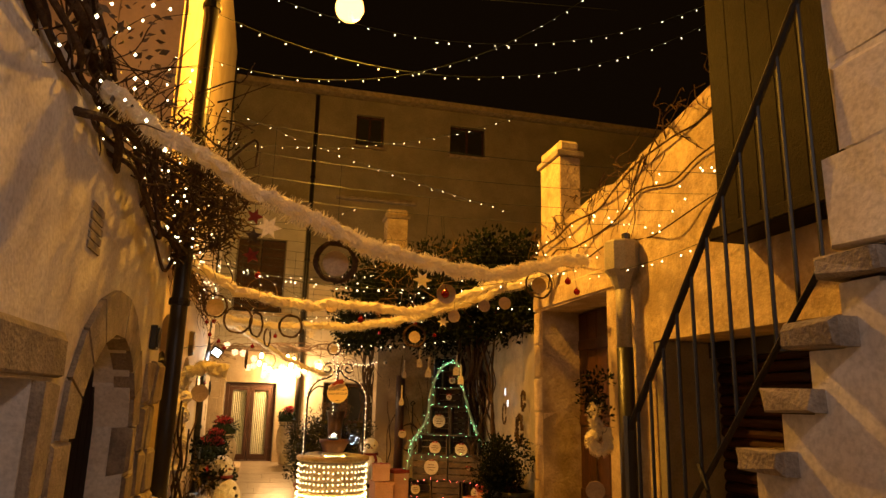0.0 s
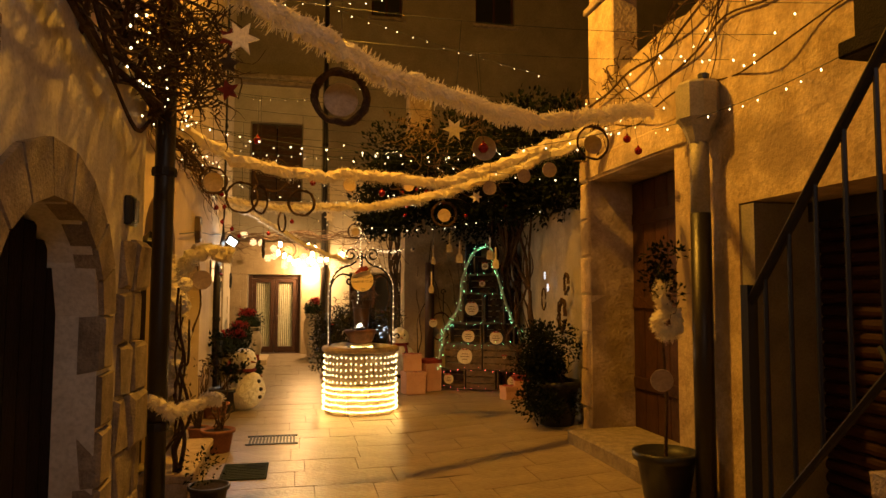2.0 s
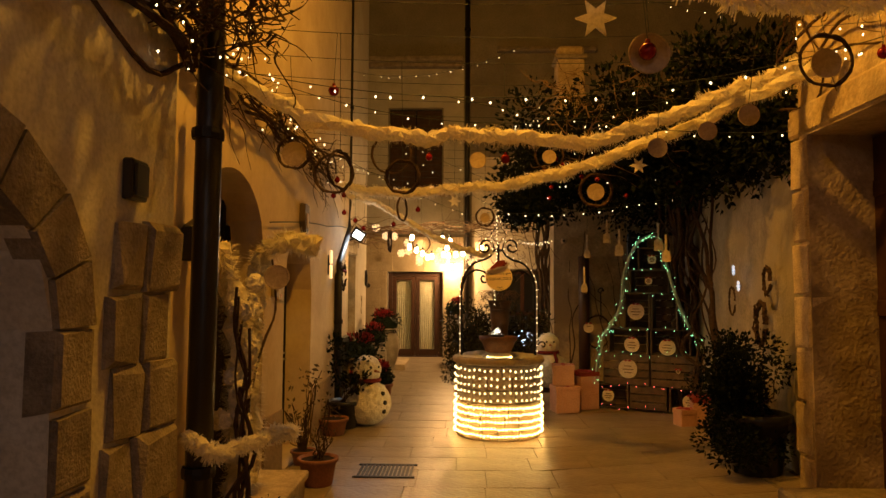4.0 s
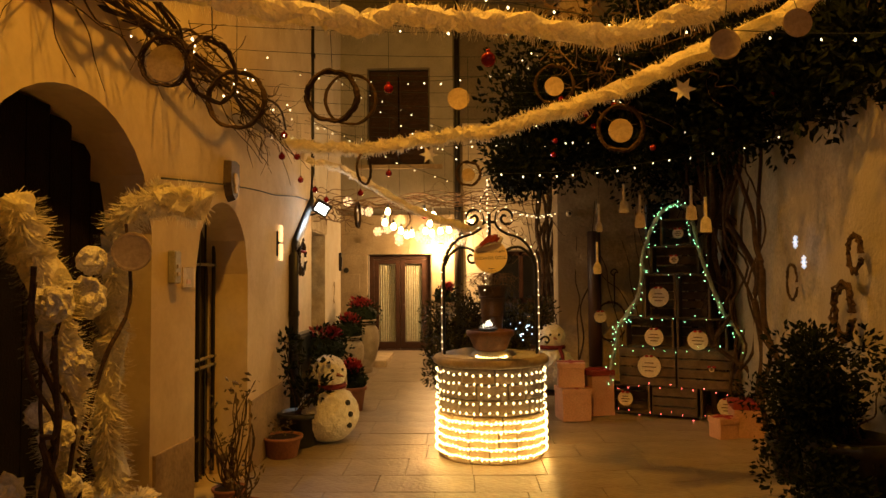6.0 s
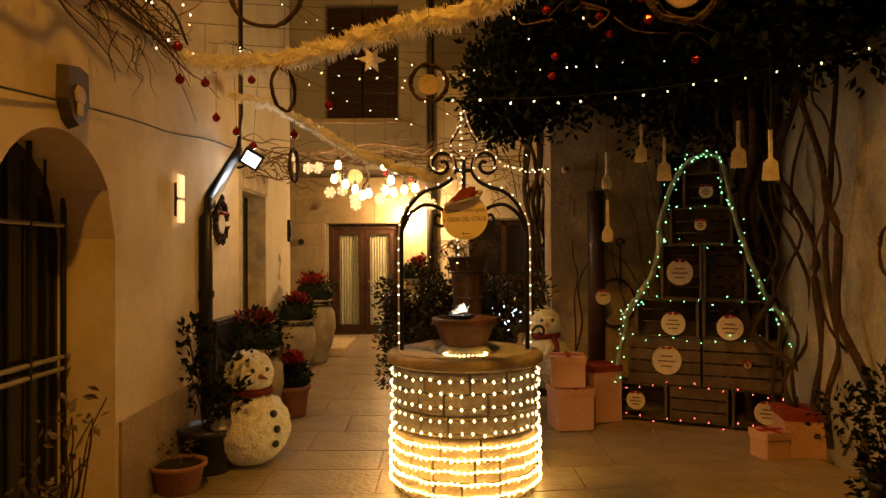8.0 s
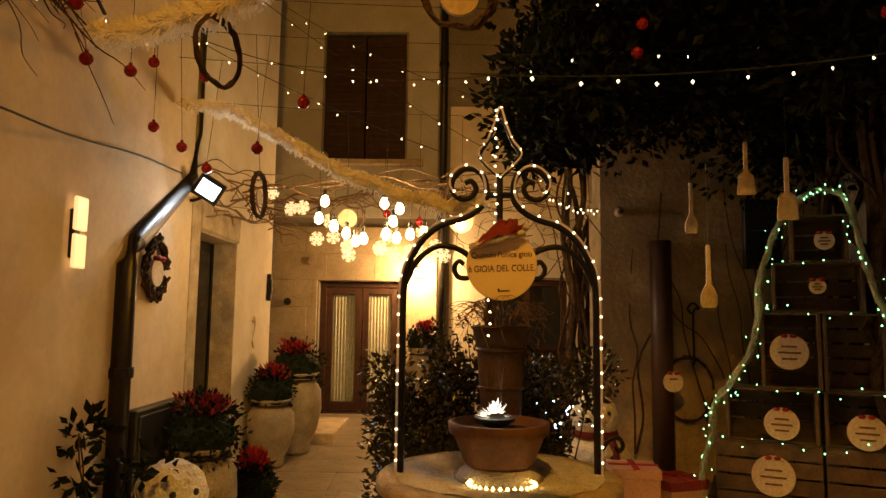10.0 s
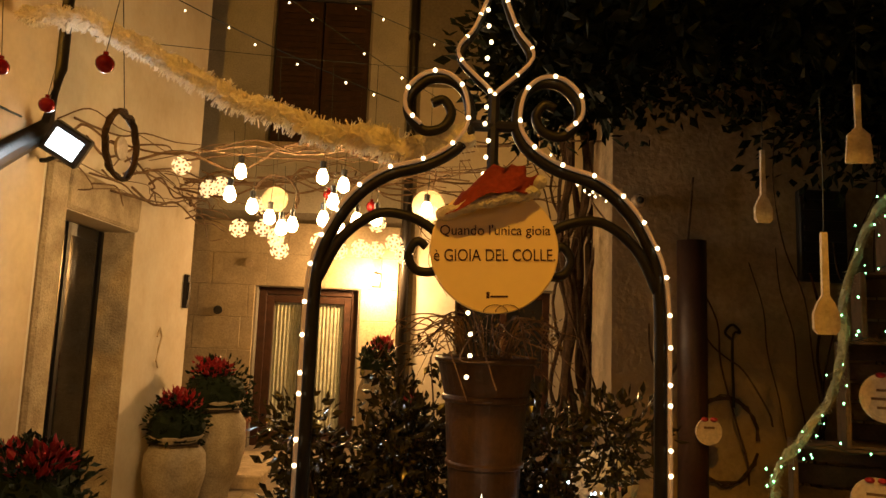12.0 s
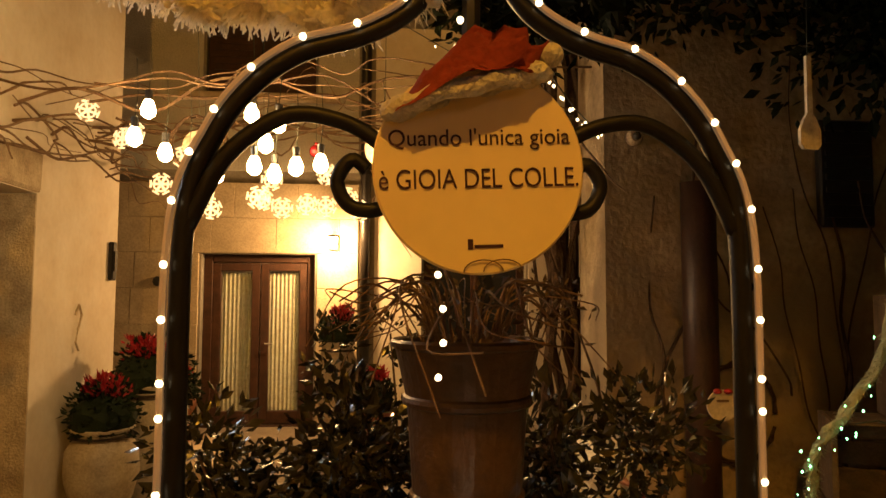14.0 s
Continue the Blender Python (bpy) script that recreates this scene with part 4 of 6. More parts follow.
FOOT = [(-0.455, 1.02), (-0.50, 1.09), (-0.545, 1.10), (-0.565, 1.065), (-0.545, 1.04), (-0.527, 1.06)]
for s, nm in ((1, "left"), (-1, "right")):
    for shape, r, what in ((OUTER, 0.0165, "scroll_bar"), (INNER, 0.0145, "inner_scroll"), (DIAMOND, 0.0115, "finial_bar"), (FOOT, 0.011, "foot_scroll")):
        bm = bmesh.new()
        tube(bm, spline(mirror(shape, s), 6), r, 8, 0.8)
        part(what, bm, IRON, arch, smooth=True)
bm = bmesh.new()
tube(bm, [(0, 0, 2.06 - IZ), (0, 0, 2.30 - IZ)], 0.016, 8)
part("stem", bm, IRON, arch)
bm = bmesh.new()
tube(bm, [(-0.075, 0, 2.215 - IZ), (0.075, 0, 2.215 - IZ)], 0.016, 8)
part("collar", bm, IRON, arch)
for s in (1, -1):
    path = spline([(x - s * 0 , y, z) for x, y, z in mirror([(a - 0.019 if b < 1.9 else a - 0.008, b + (0.0 if b < 1.85 else 0.014)) for a, b in OUTER[:15]], s)], 8)
    path = [Vector((p.x, -0.016, p.z)) for p in path]
    bm = bmesh.new()
    tube(bm, path, 0.0058, 6)
    rope = part("light_rope", bm, ROPE, arch, "clear plastic light rope")
    bm = bmesh.new()
    length, step = 0.0, 0.0
    for p, q in zip(path, path[1:]):
        length += (q - p).length
        if length > step:
            ball(bm, q + Vector((0, -0.004, 0)), 0.0062, 7, 6)
            step += 0.088
    part("lights", bm, FAIRY, rope)
path = spline([(s * a, -0.014, b - IZ) for s, a, b in ((-1, 0.0, 2.30), (-1, 0.10, 2.405), (-1, 0.06, 2.48), (-1, 0.028, 2.56), (1, 0.0, 2.64), (1, 0.028, 2.56), (1, 0.06, 2.48), (1, 0.10, 2.405), (1, 0.0, 2.30))], 6)
bm = bmesh.new()
tube(bm, path, 0.0052, 6)
rope = part("light_rope", bm, ROPE, arch, "clear plastic light rope")
bm = bmesh.new()
for p in path[::5]:
    ball(bm, p, 0.0058, 7, 6)
for i in range(16):
    ball(bm, (-0.02 + 0.006 * math.sin(i * 2), -0.02, 2.62 - IZ - i * 0.045), 0.006, 7, 6)
for i in range(4):
    ball(bm, (-0.05 + 0.01 * math.sin(i), 0.03, 1.72 - IZ - i * 0.055), 0.006, 7, 6)
part("lights", bm, FAIRY, rope)

# ---- the round sign with its felt hat ----
SIGN = pose(1.066, 11.053, 1.880, 90, 0, 0) @ pose(0, 0, 0, 0, 0, 2.2)
sign = thing("round_sign", SIGN, "round yellow wooden sign with dark lettering hung in the arch", "sign")
bm = bmesh.new()
lathe(bm, [(0.160, -0.006), (0.163, -0.003), (0.163, 0.003), (0.160, 0.006)], 64)
part("board", bm, SIGNFACE, sign)
def lettering(body, size, x, y, parent, width):
    cu = bpy.data.curves.new("writing", "FONT")
    cu.body, cu.size, cu.align_x, cu.extrude = body, size, "CENTER", 0.0006
    ob = new("writing_tmp", cu)
    dep = bpy.context.evaluated_depsgraph_get()
    me = bpy.data.meshes.new_from_object(ob.evaluated_get(dep))
    bpy.data.objects.remove(ob)
    me.materials.clear()
    me.materials.append(INK)
    o = new("writing", me)
    o.parent = parent
    o.matrix_basis = pose(x, y, 0.0078) @ Matrix.Diagonal((width / (max(v.co.x for v in me.vertices) - min(v.co.x for v in me.vertices)), 1, 1, 1))
    return o
lettering("Quando l'unica gioia", 0.036, 0.002, 0.036, sign, 0.280)
lettering("\u00e8 GIOIA DEL COLLE.", 0.043, 0.0, -0.030, sign, 0.306)
bm = bmesh.new()
box(bm, -0.012, 0.032, -0.122, -0.117, 0.0062, 0.0075)
box(bm, -0.022, -0.014, -0.124, -0.108, 0.0062, 0.0075)
part("mark", bm, INK, sign, "small dark printed maker's mark")
bm = bmesh.new()
for s in (0, 1):
    tube(bm, [(0.0 + 0.03 * s + 0.03 * math.cos(a), -0.158 + 0.018 * math.sin(a), 0.010) for a in [math.pi * i / 10 for i in range(11)]], 0.0011, 5)
part("hook", bm, TWIG, sign)
hat = thing("felt_hat", pose(1.045, 11.035, 1.994), "crumpled red felt hat with a fleece brim and bobble", "hat")
bm = bmesh.new()
rows = []
NU, NV = 26, 12
for j in range(NV + 1):
    v = j / NV
    row = []
    for i in range(NU):
        a = 2 * math.pi * i / NU
        w = 0.104 * (1 - v) ** 0.42 + 0.006
        cx = 0.005 + 0.035 * v
        fold = 0.013 * math.sin(11 * v + 3.0 * math.cos(a) + 1.0) + 0.016 * noise.noise((math.cos(a) * 2, math.sin(a) * 2, v * 7))
        row.append(bm.verts.new((cx + w * math.cos(a) + fold * 0.6, 0.045 * (1 - v) ** 0.5 * math.sin(a) - abs(fold) * 0.9 - 0.004, 0.006 + 0.078 * v + 0.034 * math.cos(a) * (1 - v) + fold)))
    rows.append(row)
for p, q in zip(rows, rows[1:]):
    for i in range(NU):
        bm.faces.new((p[i], p[(i + 1) % NU], q[(i + 1) % NU], q[i]))
bm.faces.new(rows[-1])
part("crown", bm, RED, hat, smooth=True)
bm = bmesh.new()
ring = []
for i in range(47):
    a = 2 * math.pi * i / 46
    ring.append((0.118 * math.cos(a), 0.030 * math.sin(a) - 0.004, 0.034 * math.cos(a) + 0.003 * math.sin(9 * a)))
tube(bm, ring, 0.0145, 9)
for v in bm.verts:
    v.co += 0.006 * noise.noise_vector(v.co * 90)
part("brim", bm, WHITEFUR, hat, "pale fleece brim", smooth=True)
bm = bmesh.new()
ball(bm, (0.128, -0.012, 0.058), 0.019, 10, 8)
part("bobble", bm, WHITEFUR, hat, "pale fleece bobble", smooth=True)


# ---- tinsel garlands ----
def garland(pts, r, label, n=14, dens=30, mat=None):
    p = spline(pts, n)
    o = p[0].copy()
    p = [q - o for q in p]
    g = thing("tinsel_garland", pose(*o), label, "garland", "garlands across the court")
    bm = bmesh.new()
    tube(bm, [q + noise.noise_vector((q + o) * 5) * r * 0.5 for q in p], r * 0.62, 9)
    for v in bm.verts:
        v.co += noise.noise_vector((v.co + o) * 26) * r * 0.55
    part("core", bm, mat or FUR, g)
    vs, fs = [], []
    for a, b in zip(p, p[1:]):
        d = (b - a)
        L = d.length
        d.normalize()
        s = d.cross(Vector((0, 0, 1)))
        s = s.normalized() if s.length > 0.05 else Vector((1, 0, 0))
        t = d.cross(s)
        for _ in range(max(6, int(L * dens * 40))):
            c = a + d * L * random.random()
            lump = 1.0 + 0.40 * noise.noise((c + o) * 13)
            c = c + noise.noise_vector((c + o) * 5) * r * 0.5
            ang = random.uniform(0, 6.283)
            out = (math.cos(ang) * s + math.sin(ang) * t + d * random.uniform(-0.5, 0.5)).normalized()
            side = out.cross(d).normalized() * random.uniform(0.0025, 0.0055)
            base = c + out * r * 0.35
            tip = c + out * r * lump * random.uniform(0.7, 1.2) + Vector((0, 0, -0.008))
            k = len(vs)
            vs += [base - side, base + side, tip + side * 0.5, tip - side * 0.5]
            fs.append((k, k + 1, k + 2, k + 3))
    me = bpy.data.meshes.new("tinsel")
    me.from_pydata([tuple(v) for v in vs], [], fs)
    me.materials.append(mat or FUR)
    ob = tagged(new("tinsel", me), kind="stuff")
    ob.parent = g
    return g
random.seed(7)
garland([(-0.88, 3.24, 3.13), (-0.64, 3.44, 3.04), (-0.23, 3.75, 2.90), (0.28, 4.14, 2.79), (0.91, 4.64, 2.75), (1.76, 5.29, 2.83), (2.5, 5.86, 3.08), (2.98, 6.2, 3.22)], 0.066, "thick pale tinsel garland slung across the lane")
garland([(-0.90, 6.78, 3.03), (-0.38, 6.98, 2.82), (0.21, 7.14, 2.72), (0.55, 7.23, 2.76), (0.88, 7.33, 2.77), (1.51, 7.51, 2.77), (2.14, 7.69, 3.0), (2.7, 7.84, 3.25), (3.23, 8.0, 3.48)], 0.070, "yellow-lit tinsel garland above the doorway")
garland([(-1.02, 11.3, 3.10), (-0.82, 11.13, 3.0), (-0.12, 10.48, 2.84), (0.5, 9.9, 2.78), (1.0, 9.45, 2.76), (1.42, 9.05, 2.79), (1.99, 8.52, 2.90), (2.6, 7.95, 3.1), (3.22, 7.4, 3.35)], 0.070, "tinsel garland hung in front of the vine")
garland([(-1.04, 12.5, 3.1), (-0.63, 12.21, 2.95), (-0.24, 11.94, 2.73), (0.26, 11.6, 2.42), (0.63, 11.34, 2.25), (0.84, 11.19, 2.17), (1.0, 11.12, 2.2)], 0.050, "thin tinsel garland tied to the well arch")


# ---- chains of fairy lights ----
def light_chain(a, b, sag, n, label="chain of small warm fairy lights", r=0.0068, mat=None, jitter=0.03):
    a, b = Vector(a), Vector(b)
    g = thing("fairy_lights", pose(*a), label, "string lights", "overhead fairy lights")
    pts = [Vector((0, 0, 0)) + (b - a) * k / 24 - Vector((0, 0, sag * 4 * (k / 24) * (1 - k / 24))) for k in range(25)]
    bm = bmesh.new()
    tube(bm, pts, 0.003, 4)
    w = part("wire", bm, WIRE, g)
    bm = bmesh.new()
    for i in range(n):
        k = (i + random.uniform(0.2, 0.8)) / n
        p = (b - a) * k - Vector((0, 0, sag * 4 * k * (1 - k) + random.uniform(0, jitter) + 0.01))
        dot(bm, p, r * random.uniform(0.8, 1.25))
    part("lights", bm, mat or FAIRY, w)
random.seed(11)
for a, b, sag, n in (((-1.05, 9.0, 6.2), (4.5, 9.0, 8.2), 0.75, 26), ((-1.05, 6.5, 6.0), (5.0, 6.5, 6.7), 0.75, 26), ((-1.05, 7.5, 6.1), (5.8, 7.5, 7.2), 0.9, 26), ((-1.05, 10.0, 5.45), (3.6, 10.0, 6.4), 0.28, 22),
                     ((-1.05, 11.0, 6.4), (3.9, 11.0, 5.1), 0.1, 22), ((-1.05, 12.6, 3.62), (0.75, 12.7, 2.82), 0.05, 9), ((-0.9, 13.5, 4.4), (2.0, 13.5, 2.6), 0.12, 12), ((-0.6, 13.6, 4.3), (2.1, 13.45, 3.2), 0.15, 12),
                     ((0.9, 10.6, 2.62), (3.72, 10.5, 2.96), 0.12, 17), ((1.1, 11.5, 3.06), (3.85, 11.5, 3.24), 0.03, 17), ((-1.0, 11.6, 3.9), (1.6, 11.9, 4.0), 0.15, 14), ((-1.0, 12.2, 3.5), (1.4, 12.3, 3.3), 0.2, 13),
                     ((3.0, 6.2, 3.05), (3.18, 3.9, 3.1), 0.08, 14), ((-0.88, 6.9, 3.1), (3.1, 6.6, 3.2), 0.28, 20), ((0.5, 7.9, 3.2), (3.3, 8.2, 3.0), 0.1, 12), ((1.38, 12.0, 2.42), (2.02, 13.33, 2.52), 0.04, 15), ((-1.04, 8.2, 3.45), (2.5, 8.6, 3.4), 0.3, 13),
                     ((-1.2, 13.3, 5.2), (1.5, 13.4, 5.6), 0.25, 14)):
    light_chain(a, b, sag, n)


# ---- leaves and twigs ----
def leaf_mesh(name, centres, size, mat, parent, label="", up=0.2):
    """Leaves as small folded blades round given clumps: (centre, radius, count)."""
    vs, fs = [], []
    for c, rad, count in centres:
        c = Vector(c)
        for _ in range(count):
            d = Vector((random.gauss(0, 1), random.gauss(0, 1), random.gauss(0, 1)))
            d = d.normalized() * rad * random.random() ** 0.45
            p = c + d
            ax = (d.normalized() + Vector((random.uniform(-0.8, 0.8), random.uniform(-0.8, 0.8), random.uniform(-0.8, 0.8) + up))).normalized()
            sd = ax.cross(Vector((random.uniform(-1, 1), random.uniform(-1, 1), random.uniform(-1, 1)))).normalized()
            nn = ax.cross(sd)
            L = size * random.uniform(0.6, 1.25)
            k = len(vs)
            vs += [p, p + ax * L * 0.45 + sd * L * 0.27 + nn * L * 0.07, p + ax * L, p + ax * L * 0.45 - sd * L * 0.27 + nn * L * 0.07, p + ax * L * 0.5 - nn * L * 0.05]
            fs += [(k, k + 1, k + 4), (k + 1, k + 2, k + 4), (k + 2, k + 3, k + 4), (k + 3, k, k + 4)]
    me = bpy.data.meshes.new(name)
    me.from_pydata([tuple(v) for v in vs], [], fs)
    me.materials.append(mat)
    ob = new(name, me)
    ob.parent = parent
    return tagged(ob, label, kind="stuff")


def wander(a, b, n, amp):
    a, b = Vector(a), Vector(b)
    return [a + (b - a) * i / n + (Vector((random.gauss(0, amp), random.gauss(0, amp), random.gauss(0, amp))) if 0 < i < n else Vector((0, 0, 0))) for i in range(n + 1)]


random.seed(21)
vine = thing("wall_vine", pose(-0.9, 4.5, 3.1), "bare tangled vine with fairy lights along the wall top", "vine")
o = Vector((-0.9, 4.5, 3.1))
for k in range(10):
    bm = bmesh.new()
    z = 3.08 + random.uniform(-0.12, 0.35)
    tube(bm, spline([p - o for p in wander((-0.90, 1.6 + random.uniform(0, 0.8), z + 0.1), (-0.93, 6.3 + random.uniform(0, 0.4), z - 0.05), 9, 0.07)], 4), random.uniform(0.010, 0.024), 5)
    part("stem", bm, BARK, vine)
vs, fs = [], []
bm = bmesh.new()
for k in range(170):
    y = random.uniform(1.8, 6.6)
    a = Vector((-0.90, y, 3.1 + random.uniform(-0.1, 0.35)))
    d = Vector((random.uniform(-0.15, 0.45), random.uniform(-0.5, 0.5), random.uniform(-0.32, 0.45)))
    tube(bm, spline([p - o for p in wander(a, a + d, 3, 0.03)], 3), random.uniform(0.003, 0.007), 4, 0.4)
part("twigs", bm, BARK, vine)
# Overhang thickened with added stems, twigs and leaves, to shade the wall below.
for k in range(9):
    bm = bmesh.new()
    y = random.uniform(4.2, 6.0)
    tube(bm, spline([p - o for p in wander((-0.88, y, 3.25 + random.uniform(-0.1, 0.2)), (-0.30 + random.uniform(-0.25, 0.1), y + random.uniform(0.2, 0.9), 3.35 + random.uniform(-0.1, 0.3)), 5, 0.07)], 4), random.uniform(0.010, 0.022), 5, 0.4)
    part("stem", bm, BARK, vine)
bm = bmesh.new()
for k in range(150):
    a = Vector((random.uniform(-0.85, -0.4), random.uniform(4.2, 6.7), 3.25 + random.uniform(-0.15, 0.4)))
    tube(bm, spline([p - o for p in wander(a, a + Vector((random.uniform(-0.3, 0.35), random.uniform(-0.4, 0.4), random.uniform(-0.25, 0.3))), 3, 0.04)], 3), random.uniform(0.004, 0.009), 4, 0.4)
part("twigs", bm, BARK, vine)
leaf_mesh("dry_leaves", [(Vector((-0.65 + random.uniform(-0.15, 0.15), 4.4 + i * 0.4, 3.35)) - o, 0.3, 70) for i in range(6)], 0.032, LEAF, vine)
bm = bmesh.new()
for k in range(190):
    a = Vector((random.uniform(-0.88, -0.42), random.uniform(5.0, 6.6), 3.1 + random.uniform(-0.12, 0.40)))
    tube(bm, spline([p - o for p in wander(a, a + Vector((random.uniform(-0.25, 0.25), random.uniform(-0.35, 0.35), random.uniform(-0.3, 0.25))), 3, 0.04)], 3), random.uniform(0.004, 0.010), 4, 0.4)
part("twigs", bm, BARK, vine)
leaf_mesh("dry_leaves", [(Vector((-0.85 + random.uniform(-0.2, 0.1), 2.2 + i * 0.5, 3.3)) - o, 0.3, 60) for i in range(9)], 0.05, DRYLEAF, vine)
bm = bmesh.new()
for k in range(95):
    dot(bm, Vector((-0.88 + random.uniform(-0.06, 0.28), random.uniform(2.0, 6.6), 3.1 + random.uniform(-0.22, 0.55))) - o, random.uniform(0.005, 0.009))
part("lights", bm, FAIRY, vine)

vine = thing("house_vine", pose(-1.08, 8.5, 3.0), "bare vine branches trained along the house wall", "vine")
o = Vector((-1.08, 8.5, 3.0))
for k in range(8):
    bm = bmesh.new()
    y1 = random.uniform(10.2, 11.6)
    tube(bm, spline([p - o for p in wander((-1.0, 6.7, 3.05 + random.uniform(0, 0.25)), (-1.0, y1, 2.95 + random.uniform(-0.1, 0.35)), 8, 0.05)], 4), random.uniform(0.009, 0.02), 5, 0.5)
    part("stem", bm, BARK, vine)
bm = bmesh.new()
for k in range(210):
    y = random.uniform(6.8, 11.2)
    a = Vector((-1.03, y, 3.05 + random.uniform(-0.1, 0.35)))
    d = Vector((random.uniform(0.0, 0.28), random.uniform(-0.35, 0.35), random.uniform(-0.42, 0.2)))
    tube(bm, spline([p - o for p in wander(a, a + d, 3, 0.025)], 3), random.uniform(0.003, 0.006), 4, 0.4)
part("twigs", bm, BARK, vine)
bm = bmesh.new()
for k in range(42):
    dot(bm, Vector((-0.98 + random.uniform(-0.04, 0.2), random.uniform(6.8, 11.5), 3.1 + random.uniform(-0.15, 0.4))) - o, random.uniform(0.005, 0.009))
part("lights", bm, FAIRY, vine)
bm = bmesh.new()
tube(bm, spline([p - o for p in wander((-1.06, 8.6, 2.3), (-1.05, 12.6, 2.62), 6, 0.02)], 4), 0.006, 5)
part("cable", bm, WIRE, vine)

# bare branches over the back door
vine = thing("overhead_branches", pose(-1.1, 14.3, 2.7), "bare twisted branches spanning the back of the court", "vine")
o = Vector((-1.1, 14.3, 2.7))
bm = bmesh.new()
for k in range(26):
    a = Vector((-1.15, random.uniform(12.9, 15.5), random.uniform(2.5, 2.85)))
    b = a + Vector((random.uniform(0.05, 0.5), random.uniform(0.3, 1.2), random.uniform(-0.2, 0.15)))
    tube(bm, spline([p - o for p in wander(a, b, 5, 0.05)], 4), random.uniform(0.004, 0.011), 4, 0.5)
part("twigs", bm, TWIG, vine)
bm = bmesh.new()
for k in range(16):
    y = random.uniform(13.3, 14.8)
    tube(bm, spline([p - o for p in wander((-1.15 + random.uniform(0, 1.2), y, 2.72 + random.uniform(-0.06, 0.1)), (random.uniform(0.9, 2.2), y + random.uniform(-0.4, 0.3), 2.75 + random.uniform(-0.15, 0.2)), 9, 0.05)], 4), random.uniform(0.004, 0.012), 4, 0.6)
part("twigs", bm, TWIG, vine)
bm = bmesh.new()
for k in range(40):
    a = Vector((random.uniform(0.8, 2.1), random.uniform(13.4, 14.4), random.uniform(2.3, 2.9)))
    tube(bm, spline([p - o for p in wander(a, a + Vector((random.uniform(-0.5, 0.5), random.uniform(-0.2, 0.2), random.uniform(-0.5, 0.3))), 4, 0.04)], 3), random.uniform(0.003, 0.007), 4, 0.5)
part("twigs", bm, TWIG, vine)

# the big evergreen climber over the right-hand side
random.seed(33)
vine = thing("evergreen_climber", pose(2.15, 14.1, 0.1), "dark evergreen climber spreading over the courtyard", "vine")
o = Vector((2.15, 14.1, 0.1))
for k in range(18):
    bm = bmesh.new()
    a = Vector((2.10 + random.uniform(-0.20, 0.25), 14.15 + random.uniform(-0.15, 0.15), 0.15))
    tube(bm, spline([p - o for p in wander(a, a + Vector((random.uniform(-0.15, 0.15), random.uniform(-0.5, 0.0), 3.4)), 8, 0.055)], 4), random.uniform(0.012, 0.035), 6, 0.7)
    part("stem", bm, BARK, vine)
for k in range(16):
    bm = bmesh.new()
    u = random.uniform(9.9, 13.2)
    x = 3.34 + 0.65 * (u - 8.1) / 5.4
    tube(bm, spline([p - o for p in wander((x, u, 0.2), (x - random.uniform(0.0, 0.3), u + random.uniform(-0.6, 0.6), 3.2), 8, 0.08)], 4), random.uniform(0.010, 0.04), 6, 0.6)
    part("stem", bm, BARK, vine)
for k in range(12):
    bm = bmesh.new()
    a = Vector((3.80 + random.uniform(-0.10, 0.10), 12.55 + random.uniform(-0.35, 0.35), 0.05))
    tube(bm, spline([p - o for p in wander(a, a + Vector((random.uniform(-0.35, 0.05), random.uniform(-0.6, 0.3), 3.2)), 8, 0.06)], 4), random.uniform(0.02, 0.05), 6, 0.7)
    part("stem", bm, BARK, vine)
for k in range(14):
    bm = bmesh.new()
    x = random.uniform(2.2, 3.9)
    tube(bm, spline([p - o for p in wander((x, 13.35, random.uniform(0.3, 1.2)), (x + random.uniform(-0.9, 0.9), 13.34, random.uniform(1.9, 3.1)), 6, 0.03)], 4), random.uniform(0.005, 0.012), 5, 0.6)
    part("stem", bm, BARK, vine)
cl = []
for k in range(190):
    x, y = random.uniform(1.35, 4.1), random.uniform(9.9, 13.6)
    if y < 10.9 and x < 2.1:
        continue
    z = 3.20 + 0.2 * math.sin(x * 3 + y * 2) + random.uniform(-0.1, 0.75)
    cl.append((Vector((x, y, z)) - o, random.uniform(0.28, 0.5), 175))
for k in range(26):
    cl.append((Vector((random.uniform(1.25, 1.8), random.uniform(11.2, 13.0), random.uniform(2.75, 3.1))) - o, 0.22, 80))
for k in range(44):
    cl.append((Vector((random.uniform(2.7, 4.1), random.uniform(8.7, 10.2), random.uniform(3.2, 4.0))) - o, 0.34, 150))
for k in range(46):
    cl.append((Vector((random.uniform(3.05, 3.6), random.uniform(8.4, 10.8), random.uniform(2.88, 3.6))) - o, 0.28, 150))
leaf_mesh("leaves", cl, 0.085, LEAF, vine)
bm = bmesh.new()
for k in range(120):
    a = Vector((random.uniform(1.5, 3.6), random.uniform(9.6, 11.2), random.uniform(3.2, 4.1)))
    tube(bm, spline([q - o for q in wander(a, a + Vector((random.uniform(-0.6, 0.6), random.uniform(-0.5, 0.3), random.uniform(-0.4, 0.6))), 4, 0.06)], 3), random.uniform(0.004, 0.010), 4, 0.4)
part("twigs", bm, TWIG, vine)
bm = bmesh.new()
for k in range(14):
    ball(bm, Vector((random.uniform(1.5, 3.6), random.uniform(10.0, 11.0), random.uniform(2.75, 3.2))) - o, 0.028, 8, 6)
part("berries", bm, BAUBLE, vine, "small red baubles")
bm = bmesh.new()
